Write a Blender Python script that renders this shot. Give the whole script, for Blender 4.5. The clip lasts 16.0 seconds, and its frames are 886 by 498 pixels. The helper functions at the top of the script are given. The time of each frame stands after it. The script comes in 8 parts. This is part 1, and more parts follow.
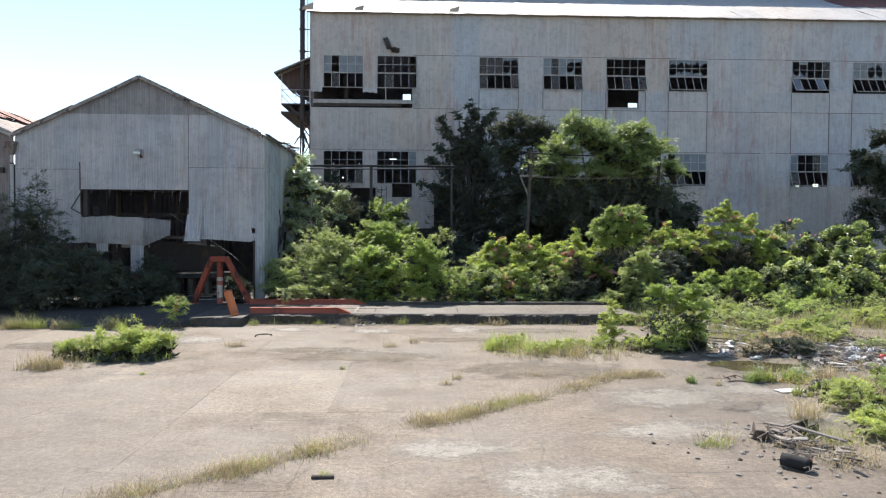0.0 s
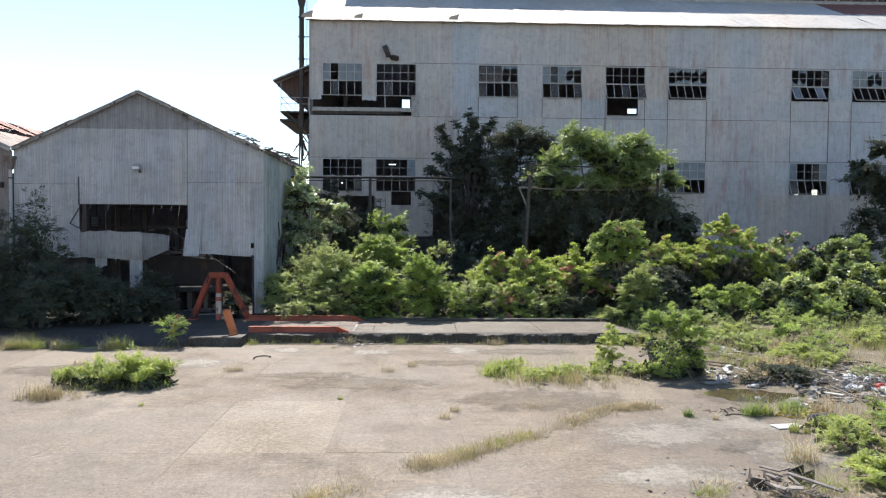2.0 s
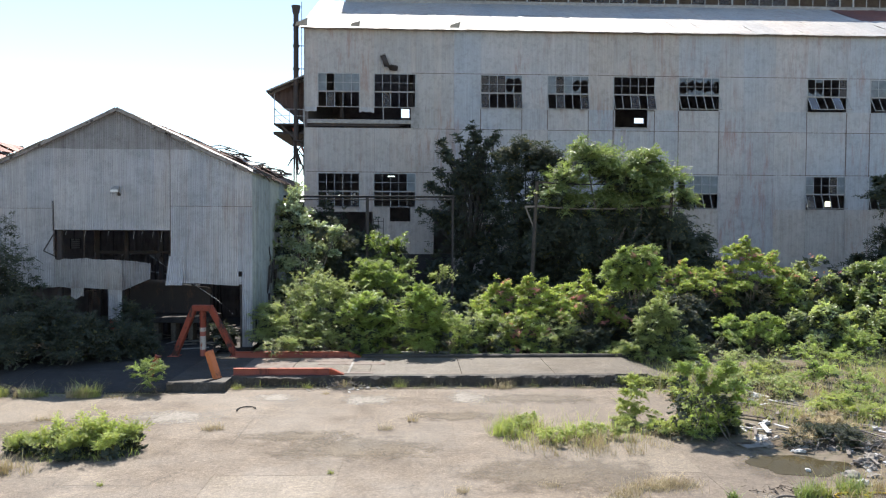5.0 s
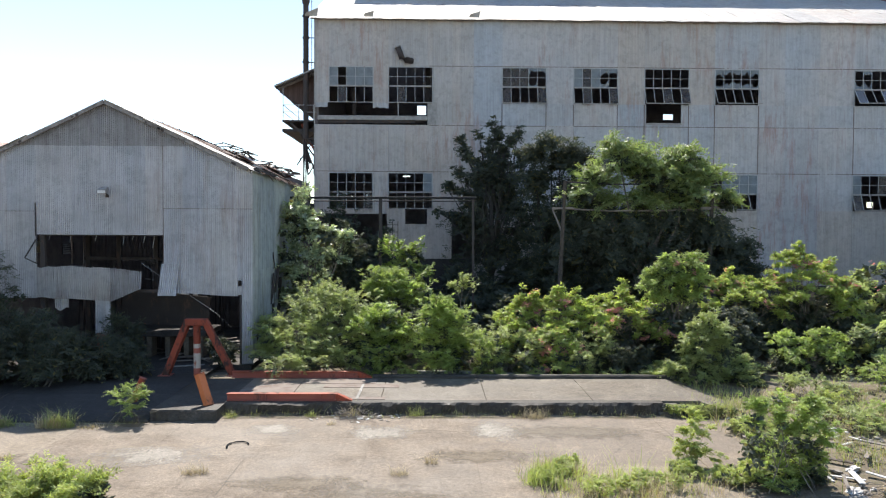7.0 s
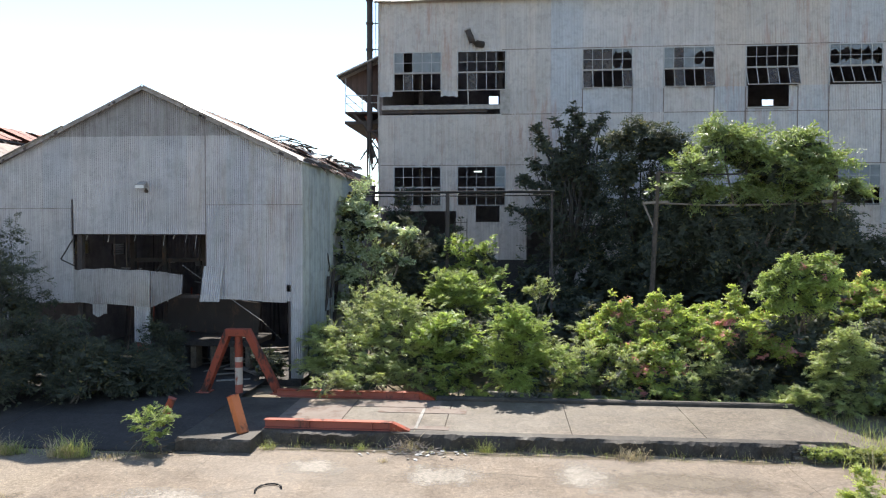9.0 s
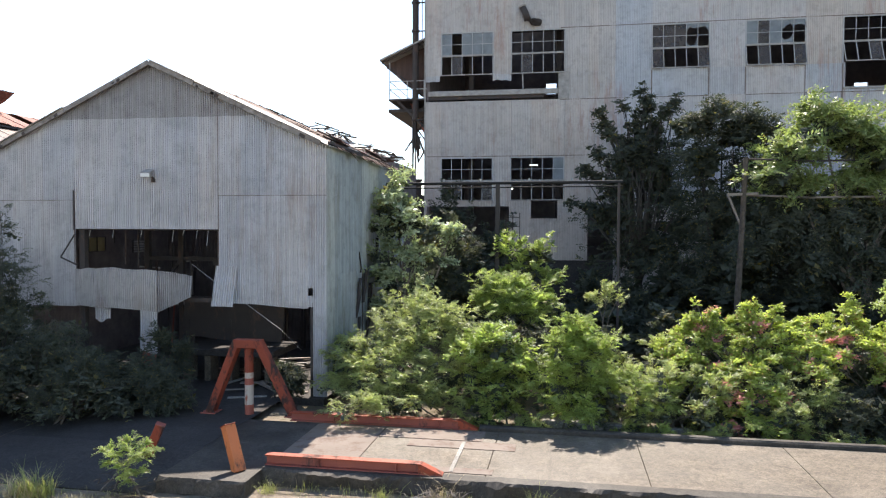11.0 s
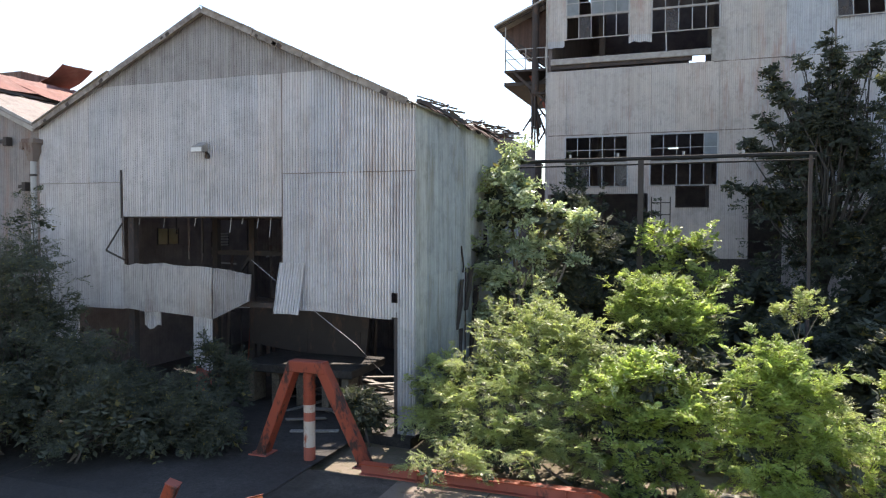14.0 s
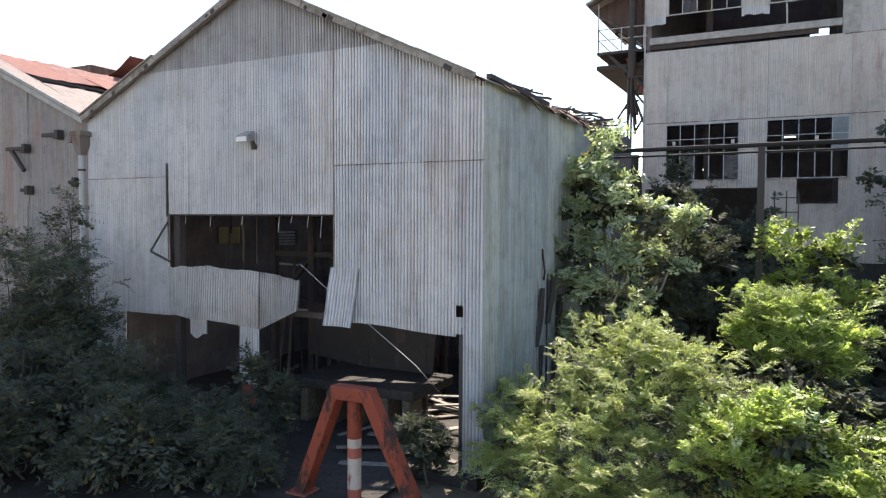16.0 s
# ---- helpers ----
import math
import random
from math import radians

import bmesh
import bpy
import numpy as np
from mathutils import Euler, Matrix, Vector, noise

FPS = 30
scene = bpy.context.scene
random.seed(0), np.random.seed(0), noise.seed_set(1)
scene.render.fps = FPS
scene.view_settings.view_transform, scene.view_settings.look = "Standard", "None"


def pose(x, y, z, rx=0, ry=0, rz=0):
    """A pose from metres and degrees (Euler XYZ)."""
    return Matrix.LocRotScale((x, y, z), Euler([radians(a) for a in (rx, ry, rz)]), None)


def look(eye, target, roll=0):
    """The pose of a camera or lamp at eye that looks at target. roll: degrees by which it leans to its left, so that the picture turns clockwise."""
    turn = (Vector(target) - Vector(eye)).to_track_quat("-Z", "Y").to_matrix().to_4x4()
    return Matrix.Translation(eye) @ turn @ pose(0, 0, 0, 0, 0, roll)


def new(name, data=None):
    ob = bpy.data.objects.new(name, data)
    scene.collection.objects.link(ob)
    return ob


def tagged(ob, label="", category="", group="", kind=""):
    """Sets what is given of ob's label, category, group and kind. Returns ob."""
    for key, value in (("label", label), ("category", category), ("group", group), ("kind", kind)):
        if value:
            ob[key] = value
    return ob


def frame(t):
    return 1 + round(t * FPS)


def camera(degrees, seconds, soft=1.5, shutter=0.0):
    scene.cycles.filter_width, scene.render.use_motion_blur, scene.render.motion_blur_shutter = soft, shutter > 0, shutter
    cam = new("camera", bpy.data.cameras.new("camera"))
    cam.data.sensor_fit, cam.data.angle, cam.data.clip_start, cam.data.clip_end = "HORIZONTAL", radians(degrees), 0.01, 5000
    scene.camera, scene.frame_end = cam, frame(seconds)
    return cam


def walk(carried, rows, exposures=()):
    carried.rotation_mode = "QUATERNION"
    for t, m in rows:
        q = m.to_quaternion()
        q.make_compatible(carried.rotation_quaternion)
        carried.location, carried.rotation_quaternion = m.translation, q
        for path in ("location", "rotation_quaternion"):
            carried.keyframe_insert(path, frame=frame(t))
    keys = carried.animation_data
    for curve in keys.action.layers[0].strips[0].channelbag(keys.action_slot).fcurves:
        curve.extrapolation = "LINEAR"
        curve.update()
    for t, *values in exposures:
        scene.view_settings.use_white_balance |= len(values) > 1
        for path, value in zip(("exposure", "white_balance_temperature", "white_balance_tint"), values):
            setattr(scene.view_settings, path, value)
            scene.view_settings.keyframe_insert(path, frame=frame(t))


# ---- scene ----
cam = camera(64.6, 16.0, soft=1.2)
PATH = [
    (0, (0.158, 0.738, 3.956), (0.228, 2.736, 3.902), 0.3),
    (0.5, (0.163, 0.757, 4.167), (0.234, 2.754, 4.106), 0.3),
    (1, (0.195, 0.751, 4.414), (0.265, 2.748, 4.35), 0.2),
    (1.5, (0.15, 0.757, 4.687), (0.223, 2.755, 4.621), 0.4),
    (2, (0.18, 0.736, 4.937), (0.252, 2.733, 4.872), 0.4),
    (2.5, (0.172, 0.786, 5.203), (0.245, 2.784, 5.137), 0.4),
    (3, (0.174, 1.006, 5.421), (0.248, 3.004, 5.357), 0.4),
    (3.5, (0.175, 1.454, 5.625), (0.25, 3.452, 5.563), 0.4),
    (4, (0.195, 1.971, 5.818), (0.268, 3.969, 5.76), 0.3),
    (6.5, (0.013, 5.794, 6.243), (0.087, 7.792, 6.186), 0.3),
    (7, (0.032, 6.698, 6.261), (0.061, 8.697, 6.205), 0.3),
    (7.5, (0.08, 7.732, 6.21), (0.022, 9.73, 6.155), 0.2),
    (8, (0.105, 8.728, 6.16), (-0.014, 10.723, 6.105), 0.2),
    (8.5, (0.067, 9.786, 6.156), (-0.08, 11.78, 6.101), 0.0),
    (9, (0.01, 10.809, 6.185), (-0.168, 12.8, 6.127), 0.1),
    (11.5, (-0.102, 15.997, 5.934), (-0.473, 17.961, 5.874), 0.3),
    (12, (-0.344, 17.011, 5.854), (-0.747, 18.969, 5.792), 0.4),
    (12.5, (-0.541, 17.963, 5.793), (-0.994, 19.911, 5.731), 0.3),
    (13, (-0.786, 18.962, 5.751), (-1.308, 20.891, 5.686), 0.2),
    (13.5, (-1.01, 19.921, 5.722), (-1.604, 21.83, 5.657), 0.2),
    (14, (-1.231, 20.833, 5.747), (-1.898, 22.718, 5.677), 0.2),
    (14.5, (-1.436, 21.693, 5.721), (-2.178, 23.549, 5.653), 0.2),
    (15, (-1.672, 22.43, 5.749), (-2.473, 24.262, 5.675), 0.2),
    (15.5, (-1.818, 23.056, 5.798), (-2.667, 24.865, 5.716), 0.3),
    (16, (-1.863, 23.685, 5.817), (-2.768, 25.466, 5.736), 0.3),
]
walk(cam, [(t, look(eye, target, roll)) for t, eye, target, roll in PATH], exposures=[(0.0, 0.82, 6750, 10.5), (4.0, 0.86, 6750, 10.5), (7.0, 0.92, 6750, 10), (8.0, 0.85, 6700, 9), (9.0, 1.09, 6900, 11), (12.0, 1.25, 7150, 14), (16.0, 1.4, 7350, 14.5)])

# ---- light ----
SUN_EL, SUN_AZ = 52.0, -9.5          # degrees; azimuth from +y towards +x
world = bpy.data.worlds.new("sky")
scene.world = world
world.use_nodes = True
wn = world.node_tree.nodes
sky = wn.new("ShaderNodeTexSky")
sky.sky_type = "NISHITA"
sky.sun_disc = False
sky.sun_elevation = radians(SUN_EL)
sky.sun_rotation = radians(SUN_AZ)
sky.air_density, sky.dust_density, sky.ozone_density = 1.0, 0.0, 1.0
wn["Background"].inputs["Strength"].default_value = 0.138
world.node_tree.links.new(sky.outputs["Color"], wn["Background"].inputs["Color"])
sun_data = bpy.data.lights.new("sun", "SUN")
sun_data.energy, sun_data.angle, sun_data.color = 4.5, radians(0.53), (1.0, 0.96, 0.9)
sun = new("sun", sun_data)
to_sun = Vector((math.sin(radians(SUN_AZ)) * math.cos(radians(SUN_EL)), math.cos(radians(SUN_AZ)) * math.cos(radians(SUN_EL)), math.sin(radians(SUN_EL))))
sun.matrix_world = look(to_sun * 100, (0, 0, 0))


# ---- materials ----
class Nodes:
    """Small builder of node materials."""

    def __init__(self, name):
        self.mat = bpy.data.materials.new(name)
        self.mat.use_nodes = True
        self.nt = self.mat.node_tree
        self.bsdf = self.nt.nodes["Principled BSDF"]
        self.out = self.nt.nodes["Material Output"]
        self.coord = self.nt.nodes.new("ShaderNodeTexCoord").outputs["Object"]
        self.geo = self.nt.nodes.new("ShaderNodeNewGeometry")
        self.info = self.nt.nodes.new("ShaderNodeObjectInfo")

    def link(self, a, b):
        self.nt.links.new(a, b)

    def put(self, socket, value):
        if isinstance(value, bpy.types.NodeSocket):
            self.link(value, socket)
        else:
            socket.default_value = value

    def noise(self, scale, detail=4.0, rough=0.6, stretch=(1, 1, 1), vector=None, world_space=True):
        m = self.nt.nodes.new("ShaderNodeMapping")
        m.inputs["Scale"].default_value = stretch
        self.link(vector or (self.geo.outputs["Position"] if world_space else self.coord), m.inputs["Vector"])
        n = self.nt.nodes.new("ShaderNodeTexNoise")
        n.inputs["Scale"].default_value, n.inputs["Detail"].default_value, n.inputs["Roughness"].default_value = scale, detail, rough
        self.link(m.outputs["Vector"], n.inputs["Vector"])
        return n.outputs["Fac"]

    def voronoi(self, scale, feature="DISTANCE_TO_EDGE", jitter=None):
        v = self.nt.nodes.new("ShaderNodeTexVoronoi")
        v.feature = feature
        v.inputs["Scale"].default_value = scale
        src = self.geo.outputs["Position"]
        if jitter is not None:
            a = self.nt.nodes.new("ShaderNodeVectorMath")
            a.operation = "ADD"
            self.link(src, a.inputs[0])
            self.link(jitter, a.inputs[1])
            src = a.outputs[0]
        self.link(src, v.inputs["Vector"])
        return v.outputs["Distance"]

    def ramp(self, fac, *stops):
        r = self.nt.nodes.new("ShaderNodeValToRGB")
        e = r.color_ramp.elements
        while len(e) < len(stops):
            e.new(0.5)
        for el, (p, c) in zip(e, stops):
            el.position = p
            el.color = (*c, 1) if isinstance(c, tuple) else (c, c, c, 1)
        self.put(r.inputs["Fac"], fac)
        return r.outputs["Color"]

    def mix(self, fac, a, b, kind="MIX"):
        m = self.nt.nodes.new("ShaderNodeMix")
        m.data_type, m.blend_type = "RGBA", kind
        self.put(m.inputs[0], fac)
        for s, v in ((m.inputs[6], a), (m.inputs[7], b)):
            self.put(s, (*v, 1) if isinstance(v, tuple) and len(v) == 3 else v)
        return m.outputs[2]

    def math(self, op, a, b=0.0):
        m = self.nt.nodes.new("ShaderNodeMath")
        m.operation = op
        self.put(m.inputs[0], a)
        self.put(m.inputs[1], b)
        return m.outputs[0]

    def bump(self, height, strength=0.3, distance=0.02):
        b = self.nt.nodes.new("ShaderNodeBump")
        b.inputs["Strength"].default_value, b.inputs["Distance"].default_value = strength, distance
        self.link(height, b.inputs["Height"])
        self.link(b.outputs["Normal"], self.bsdf.inputs["Normal"])

    def done(self, color=None, rough=0.7, metal=0.0, spec=0.5):
        if color is not None:
            self.put(self.bsdf.inputs["Base Color"], (*color, 1) if isinstance(color, tuple) and len(color) == 3 else color)
        self.put(self.bsdf.inputs["Roughness"], rough)
        self.put(self.bsdf.inputs["Metallic"], metal)
        self.put(self.bsdf.inputs["Specular IOR Level"], spec)
        return self.mat


def sheet_metal(name, light, dark, rust=0.15, tint=(0.28, 0.17, 0.12), rough=0.6, metal=0.35, vary=0.28, cool=(0.965, 0.99, 1.03), warm=(1.04, 1.0, 0.97), thin_=0.35, drips=0.45, spread=0.44):
    """Weathered galvanised sheet: run-off streaks, blotches, drips, rust stains, and a shade of its own for every sheet."""
    n = Nodes(name)
    streak = n.noise(1.0, 6, 0.7, (7.0, 7.0, 0.18))
    thin = n.noise(1.0, 4, 0.6, (30.0, 30.0, 0.5))
    blotch = n.noise(0.4, 6, 0.68)
    mottled = n.noise(2.4, 6, 0.72)
    fine = n.noise(18.0, 3, 0.65)
    rnd_ = n.info.outputs["Random"]
    base = n.mix(n.ramp(streak, (0.32, 0.0), (0.66, 1.0)), dark, light)
    base = n.mix(n.math("MULTIPLY", n.ramp(blotch, (0.4, 0.0), (0.62, 1.0)), 0.55), base, tuple(c * 1.14 for c in light))
    base = n.mix(n.math("MULTIPLY", n.ramp(mottled, (0.48, 0.0), (0.68, 1.0)), 0.5), base, tuple(c * 0.72 for c in dark))
    base = n.mix(thin_, base, n.ramp(thin, (0.35, 0.55), (0.6, 1.0)), "MULTIPLY")
    base = n.mix(vary, base, n.ramp(rnd_, (0.0, 0.6), (1.0, 1.0)), "MULTIPLY")
    hue = n.mix(n.ramp(n.math("ADD", n.math("MULTIPLY", n.noise(0.11, 3, 0.5), 0.8), n.math("MULTIPLY", rnd_, 0.22)), (0.38, 0.0), (0.66, 1.0)), cool, warm)
    base = n.mix(1.0, base, hue, "MULTIPLY")
    base = n.mix(0.35, base, n.ramp(fine, (0.2, 0.6), (0.8, 1.0)), "MULTIPLY")
    stain = n.noise(0.9, 7, 0.75, (2.2, 2.2, 0.28))
    patch = n.noise(0.16, 4, 0.6)
    mask = n.math("MULTIPLY", n.ramp(stain, (0.5, 0.0), (0.7, 1.0)), n.ramp(patch, (spread, 0.1), (spread + 0.16, 1.0)))
    base = n.mix(n.math("MULTIPLY", mask, rust), base, tint)
    drip = n.math("MULTIPLY", n.ramp(n.noise(1.0, 5, 0.7, (11.0, 11.0, 0.8)), (0.6, 0.0), (0.7, 1.0)), n.ramp(n.noise(0.5, 3, 0.6), (0.45, 0.0), (0.6, 1.0)))
    base = n.mix(n.math("MULTIPLY", drip, drips), base, tuple(c * 0.45 for c in dark))
    n.bump(n.math("ADD", n.noise(3.0, 4, 0.6), n.math("MULTIPLY", fine, 0.2)), 0.2, 0.02)
    return n.done(base, n.ramp(blotch, (0.2, rough - 0.12), (0.8, rough + 0.1)), metal, 0.4)


GALV = sheet_metal("galvanised_sheet", (0.645, 0.64, 0.66), (0.48, 0.472, 0.492), 0.5)
GALV_DULL = sheet_metal("dull_galvanised_sheet", (0.53, 0.52, 0.525), (0.36, 0.35, 0.355), 0.6, drips=0.7)
GALV_OLD = sheet_metal("oldest_galvanised_sheet", (0.47, 0.455, 0.46), (0.27, 0.255, 0.255), 0.7, (0.2, 0.15, 0.13), drips=0.9)
GALV_BIG = sheet_metal("painted_sheet", (0.52, 0.522, 0.538), (0.40, 0.398, 0.408), 0.9, (0.33, 0.21, 0.18), metal=0.15, vary=0.14, cool=(0.945, 0.99, 1.035), warm=(1.07, 1.0, 0.94), thin_=0.1)
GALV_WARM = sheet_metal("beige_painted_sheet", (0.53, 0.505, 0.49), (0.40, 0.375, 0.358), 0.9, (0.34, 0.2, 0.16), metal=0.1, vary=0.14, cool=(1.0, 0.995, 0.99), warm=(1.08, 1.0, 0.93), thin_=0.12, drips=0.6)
GALV_STAIN = sheet_metal("rust_streaked_painted_sheet", (0.5, 0.492, 0.5), (0.385, 0.37, 0.375), 0.85, (0.33, 0.15, 0.125), metal=0.12, vary=0.14, cool=(0.97, 0.99, 1.01), warm=(1.07, 1.0, 0.95), thin_=0.15, drips=0.6, spread=0.3)
GALV_TEAL = sheet_metal("greenish_sheet", (0.56, 0.595, 0.585), (0.36, 0.385, 0.38), 0.75, (0.2, 0.17, 0.1), vary=0.4, thin_=0.5, drips=0.95)
ROOF_LIGHT = sheet_metal("bare_roof_sheet", (0.62, 0.60, 0.56), (0.48, 0.45, 0.42), 0.5, (0.35, 0.16, 0.10), 0.7)
ROOF_TAN = sheet_metal("tan_roof_sheet", (0.36, 0.31, 0.275), (0.25, 0.2, 0.175), 0.6, (0.22, 0.12, 0.09), 0.75)
ROOF_RED = sheet_metal("rusty_red_roof_sheet", (0.30, 0.135, 0.11), (0.2, 0.09, 0.075), 0.6, (0.35, 0.3, 0.27), 0.7)
ROOF_RUST = sheet_metal("rusted_roof_sheet", (0.20, 0.13, 0.11), (0.10, 0.065, 0.055), 0.7, (0.3, 0.25, 0.22), 0.8)


def painted_steel(name, paint, under, amount=0.5, rough=0.55):
    n = Nodes(name)
    a = n.noise(2.4, 7, 0.75, (1.0, 1.0, 0.4))
    b = n.noise(15.0, 5, 0.7, (1.0, 1.0, 0.5))
    m = n.ramp(n.math("ADD", n.math("MULTIPLY", a, 0.75), n.math("MULTIPLY", b, 0.25)), (amount, 0.0), (amount + 0.08, 1.0))
    shade = n.mix(0.5, paint, n.ramp(n.noise(1.2, 3), (0.3, 0.6), (0.7, 1.0)), "MULTIPLY")
    n.bump(m, 0.25, 0.01)
    return n.done(n.mix(m, shade, under), n.mix(m, (rough,) * 3, (0.85,) * 3), 0.0, 0.4)


ORANGE = painted_steel("worn_orange_paint", (0.36, 0.062, 0.026), (0.07, 0.032, 0.024), 0.51)
# darker copy of the orange paint, with the shade on the A-frame in it
ORANGE_SHADED = painted_steel("worn_orange_in_shade", (0.27, 0.052, 0.026), (0.045, 0.024, 0.02), 0.5, 0.7)
ORANGE_PALE = painted_steel("pale_orange_paint", (0.62, 0.18, 0.06), (0.12, 0.06, 0.04), 0.53)
WHITE_PAINT = painted_steel("flaking_white_paint", (0.5, 0.43, 0.38), (0.3, 0.09, 0.055), 0.49)
# faded red parts, and the shaded faces of the orange guide beams
RED_FADED_SHADE = painted_steel("faded_red_and_beam_shade", (0.36, 0.10, 0.07), (0.12, 0.06, 0.05), 0.55)
DARK_STEEL = painted_steel("rusted_dark_steel", (0.06, 0.051, 0.049), (0.11, 0.07, 0.055), 0.54, 0.85)
PALE_STEEL = painted_steel("pale_grey_steel", (0.42, 0.42, 0.42), (0.16, 0.10, 0.08), 0.6, 0.6)
SEAM_RUST = painted_steel("rust_stained_seam", (0.2, 0.165, 0.15), (0.13, 0.085, 0.07), 0.5, 0.85)
BLACK_RUBBER = painted_steel("old_black_rubber", (0.02, 0.02, 0.021), (0.05, 0.045, 0.04), 0.55, 0.85)
PLATE = painted_steel("rusted_floor_plate", (0.2, 0.158, 0.13), (0.145, 0.1, 0.08), 0.5, 0.75)
YELLOW = painted_steel("yellow_plastic", (0.6, 0.42, 0.06), (0.35, 0.25, 0.08), 0.62, 0.5)
RED_PLASTIC = painted_steel("red_plastic", (0.5, 0.06, 0.04), (0.3, 0.08, 0.06), 0.62, 0.5)


def concrete(name, light, dark, stain=(0.16, 0.13, 0.10), cracks=0.5, vary=0.2, rough=0.85, pale=0.35, fade=False):
    """Old concrete: broad damp stains, dirt, pale bloom, worn aggregate and hairline cracks."""
    n = Nodes(name)
    big = n.noise(0.2, 7, 0.68)
    mid = n.noise(1.1, 7, 0.72)
    fine = n.noise(26.0, 4, 0.75)
    grain = n.noise(90.0, 2, 0.6)
    base = n.mix(n.ramp(mid, (0.32, 0.0), (0.66, 1.0)), dark, light)
    base = n.mix(n.math("MULTIPLY", n.ramp(big, (0.47, 0.0), (0.56, 1.0)), 0.5), base, stain)
    dirt = n.noise(0.55, 7, 0.75, (1.0, 1.6, 1.0))
    base = n.mix(n.math("MULTIPLY", n.ramp(dirt, (0.52, 0.0), (0.6, 1.0)), 0.4), base, tuple(c * 0.75 for c in dark))
    bloom = n.noise(0.42, 6, 0.7, (1.3, 1.0, 1.0))
    base = n.mix(n.math("MULTIPLY", n.ramp(bloom, (0.57, 0.0), (0.66, 1.0)), pale), base, tuple(min(0.6, c * 1.35) for c in light))
    base = n.mix(vary, base, n.ramp(n.info.outputs["Random"], (0.0, 0.6), (1.0, 1.0)), "MULTIPLY")
    base = n.mix(0.7, base, n.ramp(fine, (0.32, 0.4), (0.62, 1.12)), "MULTIPLY")
    base = n.mix(0.65, base, n.ramp(n.noise(9.0, 6, 0.8), (0.36, 0.35), (0.58, 1.12)), "MULTIPLY")
    base = n.mix(0.7, base, n.ramp(grain, (0.36, 0.4), (0.6, 1.2)), "MULTIPLY")
    speck = n.noise(7.0, 3, 0.6)
    base = n.mix(n.math("MULTIPLY", n.ramp(speck, (0.64, 0.0), (0.7, 1.0)), 0.55), base, tuple(c * 0.6 for c in dark))
    edge = n.voronoi(0.30, jitter=n.noise(0.9, 6, 0.75))
    crack = n.math("MULTIPLY", n.ramp(edge, (0.0, 1.0), (0.006, 0.0)), n.math("MULTIPLY", n.ramp(n.noise(0.33, 2), (0.47, 0.0), (0.55, 1.0)), cracks))
    base = n.mix(crack, base, (0.06, 0.05, 0.04))
    n.bump(n.math("SUBTRACT", n.math("ADD", n.math("MULTIPLY", fine, 0.5), mid), crack), 0.4, 0.02)
    n.done(base, n.ramp(big, (0.4, rough), (0.62, rough - 0.3)), 0.0, 0.45)
    if fade:
        # a stain or painted sheen that thins out raggedly towards its rim
        gen = n.nt.nodes.new("ShaderNodeTexCoord").outputs["Generated"]
        m = n.nt.nodes.new("ShaderNodeMapping")
        m.inputs["Location"].default_value = (-1, -1, 0)
        m.inputs["Scale"].default_value = (2, 2, 0)
        n.link(gen, m.inputs["Vector"])
        g = n.nt.nodes.new("ShaderNodeTexGradient")
        g.gradient_type = "SPHERICAL"
        n.link(m.outputs["Vector"], g.inputs["Vector"])
        k = n.ramp(n.math("ADD", g.outputs["Fac"], n.math("MULTIPLY", n.math("SUBTRACT", n.noise(1.3, 8, 0.78), 0.5), 2.4)), (0.2, 0.0), (0.75, 0.8))
        tr = n.nt.nodes.new("ShaderNodeBsdfTransparent")
        x = n.nt.nodes.new("ShaderNodeMixShader")
        n.put(x.inputs[0], k)
        n.link(tr.outputs[0], x.inputs[1])
        n.link(n.bsdf.outputs[0], x.inputs[2])
        n.link(x.outputs[0], n.out.inputs["Surface"])
    return n.mat


SLAB = concrete("yard_concrete", (0.335, 0.265, 0.195), (0.205, 0.157, 0.113), (0.18, 0.138, 0.1), 0.75, 0.26)
SLAB_TAN = concrete("tan_patch_concrete", (0.345, 0.278, 0.203), (0.275, 0.22, 0.16), (0.24, 0.19, 0.14), 0.3, 0.1)
KERB = concrete("dark_kerb_concrete", (0.115, 0.098, 0.08), (0.045, 0.038, 0.031), (0.03, 0.027, 0.022), 0.7, pale=0.4)
DECK = concrete("deck_concrete", (0.25, 0.207, 0.157), (0.155, 0.127, 0.096), (0.11, 0.09, 0.068), 0.6)
# pale silt, lightened to carry the glare of the sky
FILM = concrete("pale_silt_and_sheen", (0.49, 0.44, 0.37), (0.4, 0.35, 0.285), (0.35, 0.305, 0.25), 0.1, 0.1, rough=0.75, fade=True)
DAMP = concrete("damp_dark_concrete", (0.31, 0.25, 0.178), (0.21, 0.165, 0.117), (0.18, 0.142, 0.1), 0.3, 0.1, rough=0.95, fade=True)
PALE_CONC = concrete("pale_concrete", (0.45, 0.43, 0.40), (0.30, 0.28, 0.25), (0.2, 0.18, 0.15), 0.3)
# one tone far darker than the yard concrete
DARK_CONC = concrete("dark_concrete", (0.082, 0.072, 0.066), (0.048, 0.042, 0.038), (0.034, 0.029, 0.026), 0.5, pale=0.3, rough=0.98)


